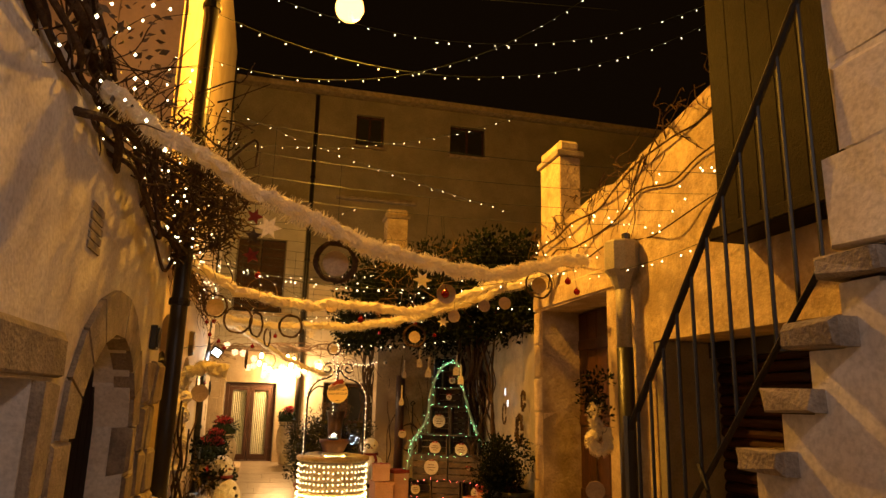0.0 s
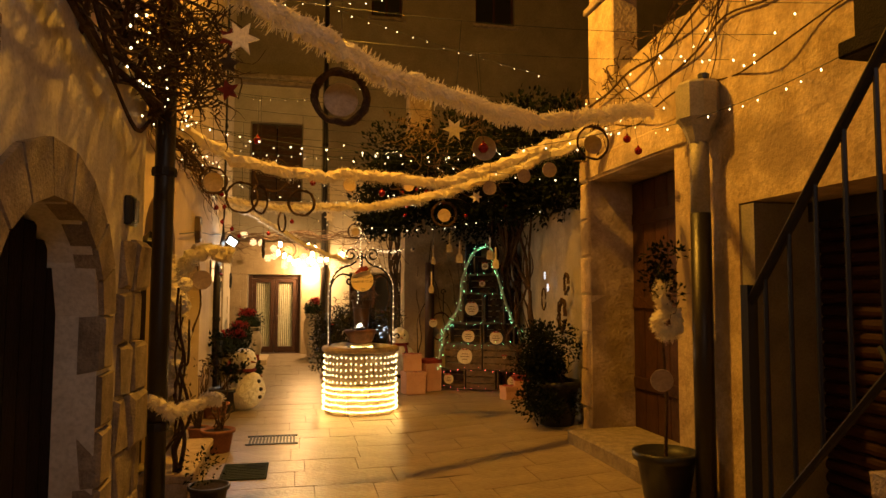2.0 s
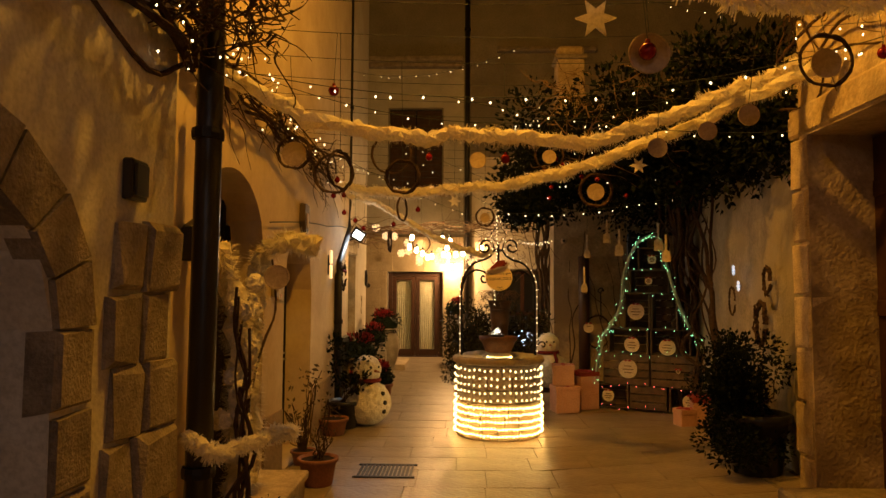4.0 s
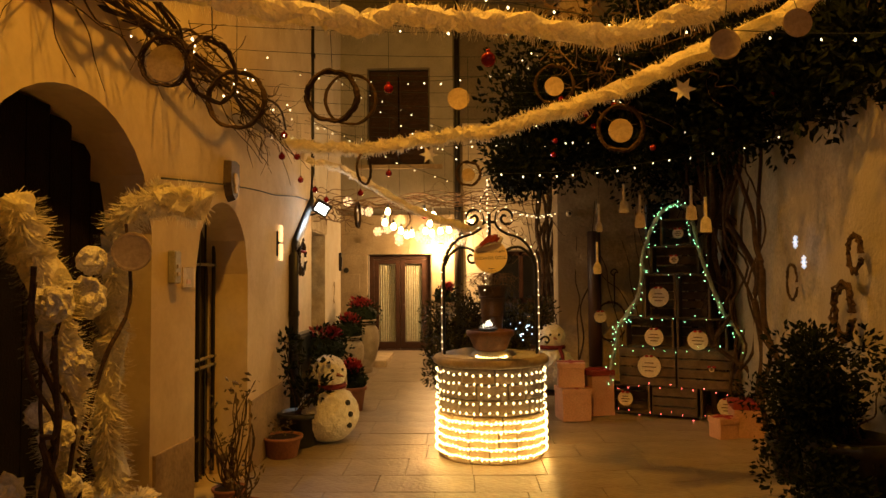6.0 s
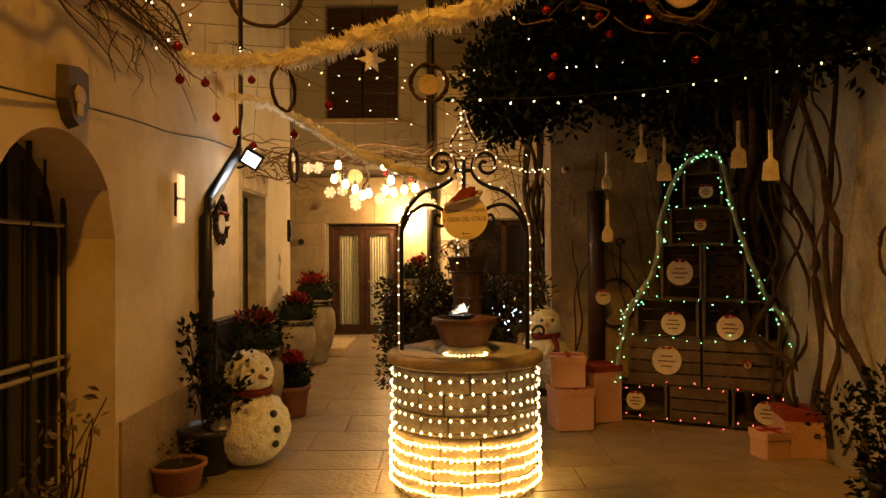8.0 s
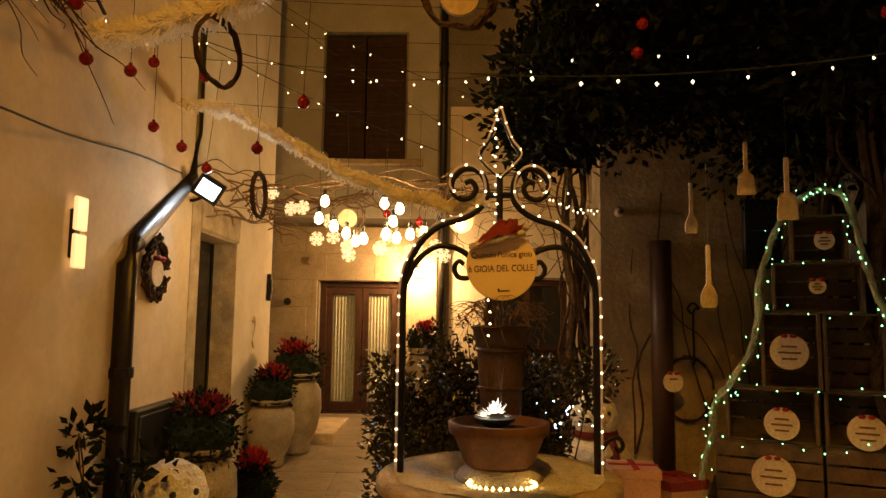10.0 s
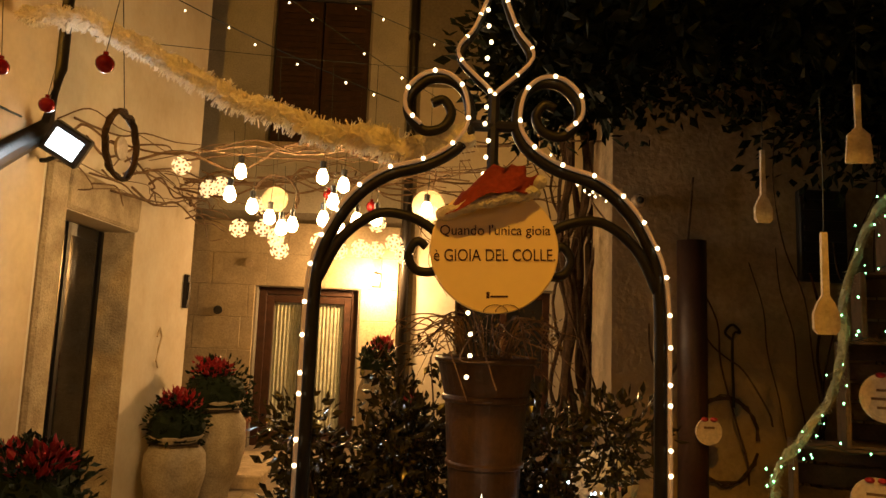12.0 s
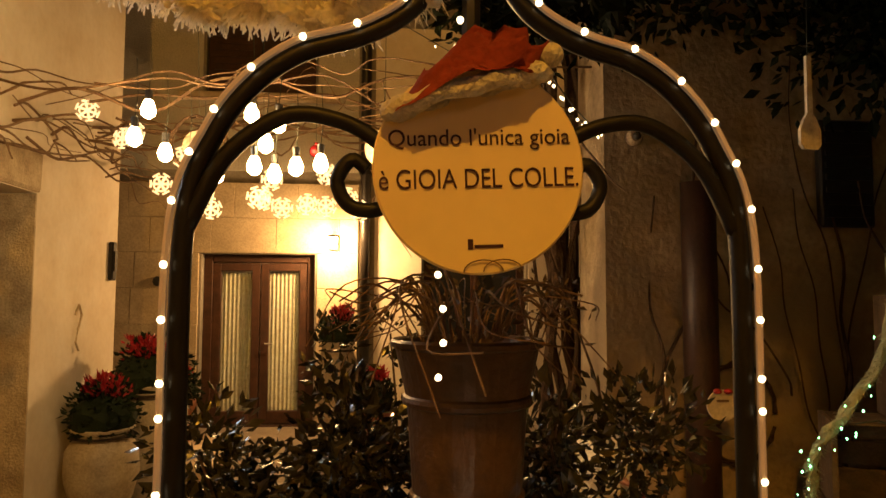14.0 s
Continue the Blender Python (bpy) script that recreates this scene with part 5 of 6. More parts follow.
for k in range(20):
    dot(bm, Vector((random.uniform(1.3, 3.6), random.uniform(10.0, 11.2), random.uniform(3.0, 3.9))) - o, random.uniform(0.005, 0.008))
part("lights", bm, FAIRY, vine)
# ivy and bare tendrils on the ochre wall top
vine = thing("roof_vine", pose(3.2, 6.0, 3.9), "bare tendrils creeping over the ochre wall top", "vine")
o = Vector((3.2, 6.0, 3.9))
bm = bmesh.new()
for k in range(80):
    y = random.uniform(4.0, 8.4)
    top = (4.75 - 0.16 * (y - 2)) if y < 5.4 else 4.12 - 0.10 * (y - 5.4)
    a = Vector((3.22, y, top + random.uniform(-0.1, 0.15)))
    d = Vector((random.uniform(-0.10, 0.0), random.uniform(-0.7, 0.5), random.uniform(-0.8, 0.25)))
    tube(bm, spline([p - o for p in wander(a, a + d, 4, 0.03)], 3), random.uniform(0.003, 0.009), 4, 0.4)
part("twigs", bm, BARK, vine)
for k in range(3):
    bm = bmesh.new()
    tube(bm, spline([p - o for p in wander((3.19, 8.3, 3.2 + k * 0.2), (3.19, 4.1, 3.4 + k * 0.4), 9, 0.04)], 4), random.uniform(0.008, 0.016), 5, 0.6)
    part("stem", bm, BARK, vine)
bm = bmesh.new()
for k in range(45):
    dot(bm, Vector((3.12, random.uniform(4.2, 8.2), random.uniform(3.2, 3.75))) - o, 0.008)
part("lights", bm, FAIRY, vine)

# ---- the tree built of crates ----
random.seed(41)
TREE = pose(3.31, 12.545, 0.07, 0, 0, -25)
def tag_disc(parent_m, r, label, group, bars=3):
    g = thing("paper_tag", parent_m, label, "tag", group)
    bm = bmesh.new()
    lathe(bm, [(0.0, -0.0045), (r * 0.86, -0.0045), (r * 0.90, -0.006), (r, -0.006), (r * 1.02, 0), (r, 0.006), (r * 0.90, 0.006), (r * 0.86, 0.0045), (0.0, 0.0045)], 26, m=pose(0, 0, 0, 90))
    part("disc", bm, TAG if bars else DISC, g)
    for i in range(bars):
        w = r * (1.2 if i % 2 else 0.8) / 2
        bm = bmesh.new()
        box(bm, -w, w, -0.009, -0.0065, r * (0.3 - 0.35 * i) - 0.006, r * (0.3 - 0.35 * i) + 0.006)
        part("writing", bm, TWIG, g)
    if bars:
        bm = bmesh.new()
        for s in (-1, 1):
            ball(bm, (s * 0.026, -0.008, r * 0.9), 0.022, 8, 6, 0.6)
        part("bow", bm, PETAL, g, "small red bow")
    return g
def crate(x, z, w, h, label, shut):
    """A fruit crate on its side: closed by its slatted floor, or open to the front with the slats behind."""
    d = 0.30
    c = thing("wooden_crate", TREE @ pose(x, 0, z), label, "crate", "crates stacked as a tree")
    for s in (-1, 1):
        bm = bmesh.new()
        box(bm, s * (w / 2 - 0.012) - 0.012, s * (w / 2 - 0.012) + 0.012, -d / 2 + (0.012 if shut else 0.0), d / 2, 0.0, h, 0.003)
        part("end_board", bm, CRATEWOOD, c)
    for z0 in (0.0, h - 0.012):
        bm = bmesh.new()
        box(bm, -w / 2 + 0.025, w / 2 - 0.025, -d / 2 + 0.014, d / 2 - 0.014, z0, z0 + 0.012)
        part("side_board", bm, CRATEWOOD, c)
    n = max(2, round(h / 0.11))
    y = -d / 2 if shut else d / 2 - 0.012
    for i in range(n):
        bm = bmesh.new()
        box(bm, -w / 2 + (0 if shut else 0.025), w / 2 - (0 if shut else 0.025), y, y + 0.012, h * i / n + 0.006, h * (i + 1) / n - 0.008, 0.002)
        part("slat", bm, CRATEWOOD, c)
for x, z, w, h, shut in ((-0.54, 0.0, 0.48, 0.325, 0), (-0.03, 0.0, 0.50, 0.325, 1), (0.50, 0.0, 0.50, 0.325, 0), (-0.33, 0.33, 0.64, 0.44, 1), (0.33, 0.33, 0.64, 0.44, 1), (-0.30, 0.775, 0.56, 0.345, 0), (0.28, 0.775, 0.54, 0.345, 0),
                         (-0.17, 1.125, 0.36, 0.50, 0), (0.20, 1.125, 0.36, 0.50, 0), (0.0, 1.63, 0.54, 0.33, 0), (0.02, 1.965, 0.34, 0.31, 0)):
    crate(x, z, w, h, "dark slatted wooden crate standing on its side in the tree" if shut else "dark open wooden crate lying on its side in the tree", shut)
for x, z, r in ((-0.58, 0.17, 0.085), (0.53, 0.15, 0.10), (-0.30, 0.56, 0.13), (0.38, 0.56, 0.03), (-0.24, 0.90, 0.105), (0.24, 0.88, 0.11), (-0.18, 1.37, 0.115), (0.0, 1.80, 0.05), (0.05, 2.10, 0.06)):
    tag_disc(TREE @ pose(x, -0.166, z), r, "round pale paper tag with a red bow on a crate", "tags on the crates")
p = [(-0.76, -0.22, 0.32), (-0.67, -0.2, 0.83), (-0.61, -0.2, 1.05), (-0.40, -0.2, 1.40), (-0.33, -0.2, 1.87), (-0.19, -0.2, 2.26), (0.0, -0.2, 2.43), (0.17, -0.2, 2.37), (0.25, -0.2, 2.03), (0.35, -0.2, 1.65), (0.52, -0.2, 1.21), (0.71, -0.2, 0.88), (0.80, -0.22, 0.32)]
tg = garland([TREE @ Vector(q) for q in p], 0.032, "white tinsel outlining the crate tree with green lights", 8, 34, mat=GREYTINSEL)
o = tg.matrix_basis.translation
sp = spline(p, 12)
bm = bmesh.new()
for q in sp:
    if random.random() < 0.7:
        dot(bm, TREE @ (q + Vector((random.uniform(-0.06, 0.06), random.uniform(-0.06, -0.02), random.uniform(-0.04, 0.04)))) - o, random.uniform(0.004, 0.007))
part("lights", bm, GREENLED, tg, "green lights")
for z, x0, x1, mat in ((0.33, -0.78, 0.8, REDLED), (0.02, -0.78, 0.78, REDLED), (0.775, -0.6, 0.6, GREENLED), (1.12, -0.5, 0.5, GREENLED), (1.63, -0.30, 0.34, GREENLED), (1.97, -0.2, 0.24, GREENLED)):
    g = thing("coloured_lights", TREE @ pose(x0, -0.17, z), "chain of small coloured lights along the crates", "string lights", "lights on the crate tree")
    bm = bmesh.new()
    tube(bm, [((x1 - x0) * i / 12, -0.01, 0.02 * math.sin(i * 2.1)) for i in range(13)], 0.003, 4)
    w = part("wire", bm, WIRE, g)
    bm = bmesh.new()
    for i in range(int((x1 - x0) / 0.12)):
        dot(bm, (0.12 * i, -0.02, random.uniform(-0.05, 0.05)), 0.0052)
    part("lights", bm, mat, w)

# ---- gift boxes, bench, snow figures ----
def gift(x, y, w, h, turn, z=None, lid=None):
    g = thing("gift_box", pose(x, y, ground(x, y) if z is None else z, 0, 0, turn), "pink paper gift box with a red lid band", "box", "gift boxes by the crate tree")
    bm = bmesh.new()
    box(bm, -w / 2, w / 2, -w / 2, w / 2, 0, h, 0.006)
    part("body", bm, PINKBOX, g)
    bm = bmesh.new()
    box(bm, -w / 2 - 0.008, w / 2 + 0.008, -w / 2 - 0.008, w / 2 + 0.008, h - 0.05, h + 0.012, 0.004)
    part("lid", bm, lid or PINKBOX, g, "red cloth lid" if lid else "")
    for a, b, c, d in ((-0.02, 0.02, -w / 2 - 0.012, w / 2 + 0.012), (-w / 2 - 0.012, w / 2 + 0.012, -0.02, 0.02)):
        bm = bmesh.new()
        box(bm, a, b, c, d, h + 0.0125, h + 0.018)
        part("ribbon", bm, PETAL, g, "red ribbon")
    return g
gift(2.08, 12.55, 0.34, 0.36, 8)
gift(2.06, 12.56, 0.30, 0.27, -6, ground(2.08, 12.55) + 0.38)
gift(2.40, 12.75, 0.30, 0.52, 20, lid=RED)
gift(3.74, 11.60, 0.38, 0.34, -12, lid=RED)
gift(3.42, 11.50, 0.20, 0.20, 14)
bn = thing("low_bench", pose(1.86, 13.0, ground(1.86, 13.0)), "low dark wooden bench under the snowman", "bench")
bm = bmesh.new()
box(bm, -0.30, 0.30, -0.2, 0.2, 0.20, 0.25, 0.006)
part("seat", bm, WOOD, bn)
for sx in (-1, 1):
    for sy in (-1, 1):
        bm = bmesh.new()
        box(bm, sx * 0.25 - 0.02, sx * 0.25 + 0.02, sy * 0.15 - 0.02, sy * 0.15 + 0.02, 0, 0.2)
        part("leg", bm, WOOD, bn)


def snowman(m, s, label, tail):
    g = thing("snowman", m, label, "snowman", "snowmen")
    bm = bmesh.new()
    bmesh.ops.create_icosphere(bm, subdivisions=4, radius=0.34 * s, matrix=Matrix.Translation((0, 0, 0.31 * s)) @ Matrix.Diagonal((1, 1, 0.93, 1)))
    for v in bm.verts:
        v.co += v.co.normalized() * 0.012 * s * noise.cell((v.co * 22 / s))
        v.co.z = max(0.0, v.co.z)
    part("body", bm, SNOW, g)
    bm = bmesh.new()
    bmesh.ops.create_icosphere(bm, subdivisions=4, radius=0.20 * s, matrix=Matrix.Translation((0, 0, 0.76 * s)))
    for v in bm.verts:
        v.co += (v.co - Vector((0, 0, 0.76 * s))).normalized() * 0.008 * s * noise.cell((v.co * 26 / s))
    part("head", bm, SNOW, g)
    bm = bmesh.new()
    lathe(bm, [(0.19 * s, 0.595 * s), (0.205 * s, 0.62 * s), (0.19 * s, 0.65 * s)], 20)
    part("scarf", bm, DARKRED, g, "dark red scarf")
    bm = bmesh.new()
    tube(bm, [(0.12 * s, -0.16 * s, 0.62 * s), (0.16 * s, -0.25 * s, 0.52 * s), (0.17 * s, -0.33 * s, 0.34 * s)], 0.03 * s, 6)
    if tail:
        part("scarf_end", bm, DARKRED, g, "dark red scarf end")
    for x, z in ((0.14, 0.46), (0.16, 0.34), (0.15, 0.22)):
        bm = bmesh.new()
        yy = -math.sqrt(max(0.0, 0.345 ** 2 - x * x - ((z - 0.31) / 0.93) ** 2)) * s
        ball(bm, (x * s, yy, z * s), 0.032 * s, 8, 6)
        part("button", bm, BLACK, g)
    for x in (-0.01, 0.11):
        bm = bmesh.new()
        ball(bm, (x * s, -math.sqrt(0.2 ** 2 - x * x - 0.05 ** 2) * s, 0.81 * s), 0.02 * s, 8, 6)
        part("eye", bm, BLACK, g)
    bm = bmesh.new()
    tube(bm, [(0.05 * s, -0.19 * s, 0.76 * s), (0.09 * s, -0.29 * s, 0.75 * s)], 0.022 * s, 6, 0.2)
    part("nose", bm, TERRACOTTA, g)
snowman(pose(-0.60, 11.55, 0.0, 0, 0, 27), 0.92, "white quilted snowman with black buttons and red scarf", False)
snowman(pose(1.90, 12.98, ground(1.86, 13.0) + 0.25, 0, 0, -10), 0.84, "smaller white snowman sitting on a low bench", True)


# ---- potted plants ----
def potted(m, r, h, mat, label, clumps, leaf=0.05, flowers=(), profile=None, category="potted plant", stems=0, leafmat=None):
    g = thing("potted_plant", m, label, category)
    bm = bmesh.new()
    prof = profile or [(0.72, 0.0), (0.76, 0.02), (0.95, 0.84), (1.06, 0.85), (1.08, 0.98), (0.98, 1.0), (0.92, 0.90)]
    lathe(bm, [(a * r, b * h) for a, b in prof] + [(0.0, 0.90 * h)], 26)
    part("pot", bm, mat, g, smooth=True)
    bm = bmesh.new()
    lathe(bm, [(0.9 * r, 0.905 * h), (0.5 * r, 0.94 * h), (0.0, 0.95 * h)], 16, wobble=0.04)
    part("soil", bm, SOIL, g)
    if stems:
        bm = bmesh.new()
        for _ in range(stems):
            c = random.choice(clumps)[0]
            tube(bm, spline(wander((random.uniform(-0.3, 0.3) * r, random.uniform(-0.3, 0.3) * r, 0.9 * h), c, 4, 0.02), 4), 0.007, 5, 0.5)
        part("stems", bm, BARK, g)
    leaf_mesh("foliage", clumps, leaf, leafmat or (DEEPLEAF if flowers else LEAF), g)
    if flowers:
        bm = bmesh.new()
        ball(bm, (0, 0, h + 0.055), r * 0.92, 16, 10, 0.72)
        for v in bm.verts:
            v.co += noise.noise_vector(v.co * 14) * 0.035
        part("inner_foliage", bm, DEEPLEAF, g)
        leaf_mesh("flowers", flowers, 0.062, PETAL, g, "red cyclamen flowers", up=1.2)
    return g
URN = [(0.55, 0.0), (0.62, 0.04), (0.60, 0.10), (0.86, 0.30), (1.02, 0.55), (0.98, 0.78), (0.74, 0.90), (0.72, 0.94), (0.88, 0.98), (0.86, 1.0), (0.70, 0.96)]
def cyclamen(x, y, z, r, h, label, mat, profile=None, n=190):
    potted(pose(x, y, z), r, h, mat, label, [((random.uniform(-0.3, 0.3) * r, random.uniform(-0.3, 0.3) * r, h + 0.09), r * 1.05, n * 2), ((0, 0, h + 0.10), r * 0.95, n * 2)], 0.055,
           [((random.uniform(-0.4, 0.4) * r, random.uniform(-0.4, 0.4) * r, h + 0.25), r * 0.36, 44) for _ in range(5)], profile)
random.seed(52)
cyclamen(-0.86, 12.62, 0.0, 0.27, 0.76, "tall pale urn of red cyclamen by the cabinet", URNSTONE, URN, 260)
cyclamen(-0.93, 14.85, 0.15, 0.23, 0.66, "pale stone urn with red cyclamen", URNSTONE, URN)
cyclamen(-0.80, 15.38, 0.18, 0.27, 0.85, "large pale stone urn with red cyclamen", URNSTONE, URN)
cyclamen(-0.58, 12.98, 0.04, 0.17, 0.30, "small terracotta pot of red cyclamen on the paving", TERRACOTTA)
cyclamen(-0.98, 16.75, 0.30, 0.17, 0.42, "terracotta pot of red cyclamen beside the door", TERRACOTTA)
cyclamen(0.50, 16.72, 0.30, 0.20, 0.95, "tall pale pedestal pot of red cyclamen", URNSTONE, URN)
cyclamen(0.88, 16.4, 0.25, 0.16, 0.45, "terracotta pot of red flowers against the wall", TERRACOTTA)
cyclamen(-0.78, 12.15, 0.0, 0.15, 0.34, "low pot of red cyclamen by the snowman", TERRACOTTA)
potted(pose(-0.86, 11.38, 0.0), 0.21, 0.34, BLACK, "leggy green shrub in a black pot by the wall", [((random.uniform(-0.35, 0.25), random.uniform(-0.25, 0.2), random.uniform(0.5, 1.05)), 0.11, 20) for _ in range(16)], 0.085, stems=14)
potted(pose(-0.92, 10.95, 0.0), 0.18, 0.20, TERRACOTTA, "low terracotta pot of dry bedding plants", [((random.uniform(-0.1, 0.1), random.uniform(-0.1, 0.1), 0.25), 0.15, 90)], 0.04, leafmat=DRYLEAF)
potted(pose(-0.95, 9.55, 0.0), 0.12, 0.14, TERRACOTTA, "little pot of bare dry twigs by the grille", [((random.uniform(-0.2, 0.15), random.uniform(-0.25, 0.25), random.uniform(0.3, 0.9)), 0.06, 4) for _ in range(16)], 0.06, stems=22, leafmat=DRYLEAF)
# holly-like bushes behind the well
for x, y, top, lab in ((0.75, 11.86, 1.36, "glossy dark shrub in a pot behind the well"), (1.46, 11.88, 1.34, "spreading glossy shrub in a pot behind the well")):
    g = potted(pose(x, y, 0.0), 0.22, 0.45, TERRACOTTA, lab, [((random.uniform(-0.30, 0.24 if z > 1.12 or x < 1 else -0.06), random.uniform(-0.20, 0.14), z), 0.15 if z > 1.12 or x < 1 else 0.12, 125) for z in [random.uniform(0.6, top) for _ in range(46)]], 0.047, stems=16, leafmat=BUSHLEAF)
g = potted(pose(0.98, 12.28, 0.0), 0.18, 0.5, TERRACOTTA, "tall thin shrub with loose sprigs behind the well", [((random.uniform(-0.26, 0.16), random.uniform(-0.12, 0.12), random.uniform(0.9, 1.62)), 0.09, 26) for _ in range(26)], 0.045, stems=16, leafmat=BUSHLEAF)
g = thing("cool_lights", pose(1.40, 11.60, 1.14), "small cluster of cool white lights in the shrub", "string lights")
bm = bmesh.new()
for _ in range(15):
    dot(bm, (random.gauss(0, 0.055), random.uniform(-0.08, 0.03), random.gauss(0, 0.045)), random.uniform(0.003, 0.006))
part("lights", bm, BLUELED, g)
# the tall brown pot at the back of the well cover
tp = thing("tall_pot", pose(1.095, 11.425, 0.916), "tall brown banded pot of dry trailing stems on the well", "pot")
bm = bmesh.new()
lathe(bm, [(0.0, 0.0), (0.088, 0.0), (0.092, 0.01), (0.108, 0.38), (0.116, 0.385), (0.117, 0.395), (0.111, 0.40), (0.122, 0.575), (0.131, 0.58), (0.133, 0.588), (0.131, 0.596), (0.126, 0.60), (0.147, 0.695), (0.156, 0.70), (0.158, 0.710), (0.152, 0.716), (0.143, 0.712), (0.135, 0.68), (0.0, 0.67)], 36, m=Matrix.Diagonal((1, 1, 0.955, 1)))
part("pot", bm, COPPERPOT, tp)
for k in range(46):
    a = random.uniform(0, 6.28)
    r = random.uniform(0.15, 0.30)
    bm = bmesh.new()
    tube(bm, spline([(0.07 * math.cos(a), 0.07 * math.sin(a), 0.68), (0.12 * math.cos(a), 0.12 * math.sin(a), 0.74 + random.uniform(0, 0.07)), (r * math.cos(a), r * math.sin(a), 0.73 + random.uniform(-0.05, 0.08)),
                     ((r + 0.06) * math.cos(a + 0.3), (r + 0.06) * math.sin(a + 0.3), 0.68 + random.uniform(-0.10, 0.10))], 5), random.uniform(0.002, 0.004), 4, 0.5)
    part("dry_stem", bm, TWIG, tp)
leaf_mesh("dry_leaves", [((0, 0, 0.73), 0.13, 160), ((0.17, 0, 0.74), 0.10, 60)], 0.022, DRYLEAF, tp)

# ---- right-hand door: sapling in a pot with fleece, and the big bush ----
sp_ = thing("potted_sapling", pose(2.97, 6.03, ground(2.97, 6.03)), "bare little tree in a dark pot dressed with fleece", "potted plant")
bm = bmesh.new()
lathe(bm, [(0.16, 0), (0.17, 0.02), (0.22, 0.30), (0.25, 0.31), (0.255, 0.37), (0.225, 0.375), (0.21, 0.33), (0.0, 0.32)], 24)
part("pot", bm, BLACK, sp_, smooth=True)
bm = bmesh.new()
tube(bm, spline([(0, 0, 0.32), (0.02, 0.01, 0.8), (0.0, 0.02, 1.3), (0.02, 0, 1.75)], 5), 0.014, 6, 0.6)
part("trunk", bm, BARK, sp_)
bm = bmesh.new()
for _ in range(26):
    a = Vector((0.01, 0.01, random.uniform(1.2, 1.75)))
    tube(bm, wander(a, a + Vector((random.uniform(-0.18, 0.18), random.uniform(-0.18, 0.18), random.uniform(0.05, 0.28))), 3, 0.015), 0.004, 4, 0.5)
part("twigs", bm, BARK, sp_)
leaf_mesh("leaves", [((random.uniform(-0.1, 0.1), random.uniform(-0.1, 0.1), random.uniform(1.6, 1.98)), 0.1, 30) for _ in range(14)], 0.05, LEAF, sp_)
garland([(2.98, 6.03, 1.80), (2.91, 5.97, 1.66), (2.99, 6.0, 1.55), (2.86, 5.93, 1.46), (2.94, 5.95, 1.38), (3.03, 5.95, 1.42), (3.05, 5.98, 1.56)], 0.068, "loop of pale fleece hung on the sapling", 8, 34)
tag_disc(pose(2.92, 5.98, 1.02, 0, 0, -25), 0.085, "round pale tag hanging from the sapling", "hanging discs", 0)
bb = potted(pose(3.18, 8.85, ground(3.18, 8.85)), 0.27, 0.52, BLACK, "large dense dark bush in a black tub", [((random.uniform(-0.33, 0.10), random.uniform(-0.33, 0.35), random.uniform(0.16, 1.08)), 0.15, 130) for _ in range(50)], 0.05, stems=20)
potted(pose(3.30, 9.75, ground(3.30, 9.75)), 0.20, 0.30, BLACK, "dark leafy shrub beside the large bush", [((random.uniform(-0.24, 0.2), random.uniform(-0.25, 0.3), random.uniform(0.2, 0.75)), 0.17, 100) for _ in range(20)], 0.05, stems=12)

# ---- left wall dressing near the rain pipe ----
garland([(-0.93, 6.52, 0.92), (-0.80, 6.46, 0.86), (-0.72, 6.62, 0.80), (-0.55, 6.95, 0.83), (-0.48, 7.25, 0.78)], 0.055, "fleece wrapped round the black rain pipe", 8, 34)
garland([(-0.90, 7.35, 0.35), (-0.88, 7.30, 0.9), (-0.84, 7.22, 1.3), (-0.92, 7.15, 1.7), (-0.95, 7.05, 2.0)], 0.11, "thick fleece column beside the arched door", 9, 60)
garland([(-0.95, 7.82, 0.3), (-0.95, 7.8, 1.2), (-0.93, 7.79, 1.75), (-0.85, 7.77, 2.0), (-0.68, 7.75, 2.07), (-0.47, 7.74, 2.03)], 0.10, "fleece garland framing the arched door", 9, 60)
dtr = thing("driftwood_tree", pose(-0.82, 7.15, 0.0), "bare branch standing by the wall hung with pompoms", "decoration")
for k in range(6):
    bm = bmesh.new()
    tube(bm, spline(wander((0, 0, 0), (random.uniform(-0.05, 0.15), random.uniform(-0.3, 0.35), random.uniform(1.4, 2.1)), 6, 0.05), 4), random.uniform(0.010, 0.022), 6, 0.5)
    part("branch", bm, BARK, dtr)
for k in range(12):
    bm = bmesh.new()
    c = Vector((random.uniform(-0.10, 0.04), random.uniform(-0.30, 0.30), random.uniform(0.6, 1.8)))
    bmesh.ops.create_icosphere(bm, subdivisions=3, radius=random.uniform(0.045, 0.075), matrix=Matrix.Translation(c))
    for v in bm.verts:
        v.co += (v.co - c) * random.uniform(-0.12, 0.25)
    part("pompom", bm, WHITEFUR, dtr, "shaggy pale pompom")
tag_disc(pose(-0.68, 7.45, 1.80, 0, 0, 10), 0.085, "round pale disc on the bare branch", "hanging discs", 0)
bx = thing("wall_lantern", pose(-1.07, 6.80, 1.88), "black square wall lantern beside the arch", "lantern")
bm = bmesh.new()
box(bm, 0, 0.15, -0.075, 0.075, 0.0, 0.20, 0.01)
part("body", bm, BLACK, bx)
bm = bmesh.new()
lathe(bm, [(0.0, 0.201), (0.11, 0.201), (0.03, 0.26), (0.0, 0.29)], 4, (0.08, 0, 0))
part("roof", bm, BLACK, bx)
sb = thing("stone_doorstep", pose(-0.88, 7.75, 0.0), "pale worn stone step at the arched door", "step")
bm = bmesh.new()
box(bm, -0.20, 0.22, -0.72, 0.74, 0.15, 0.22, 0.012)
part("tread", bm, STONE, sb)
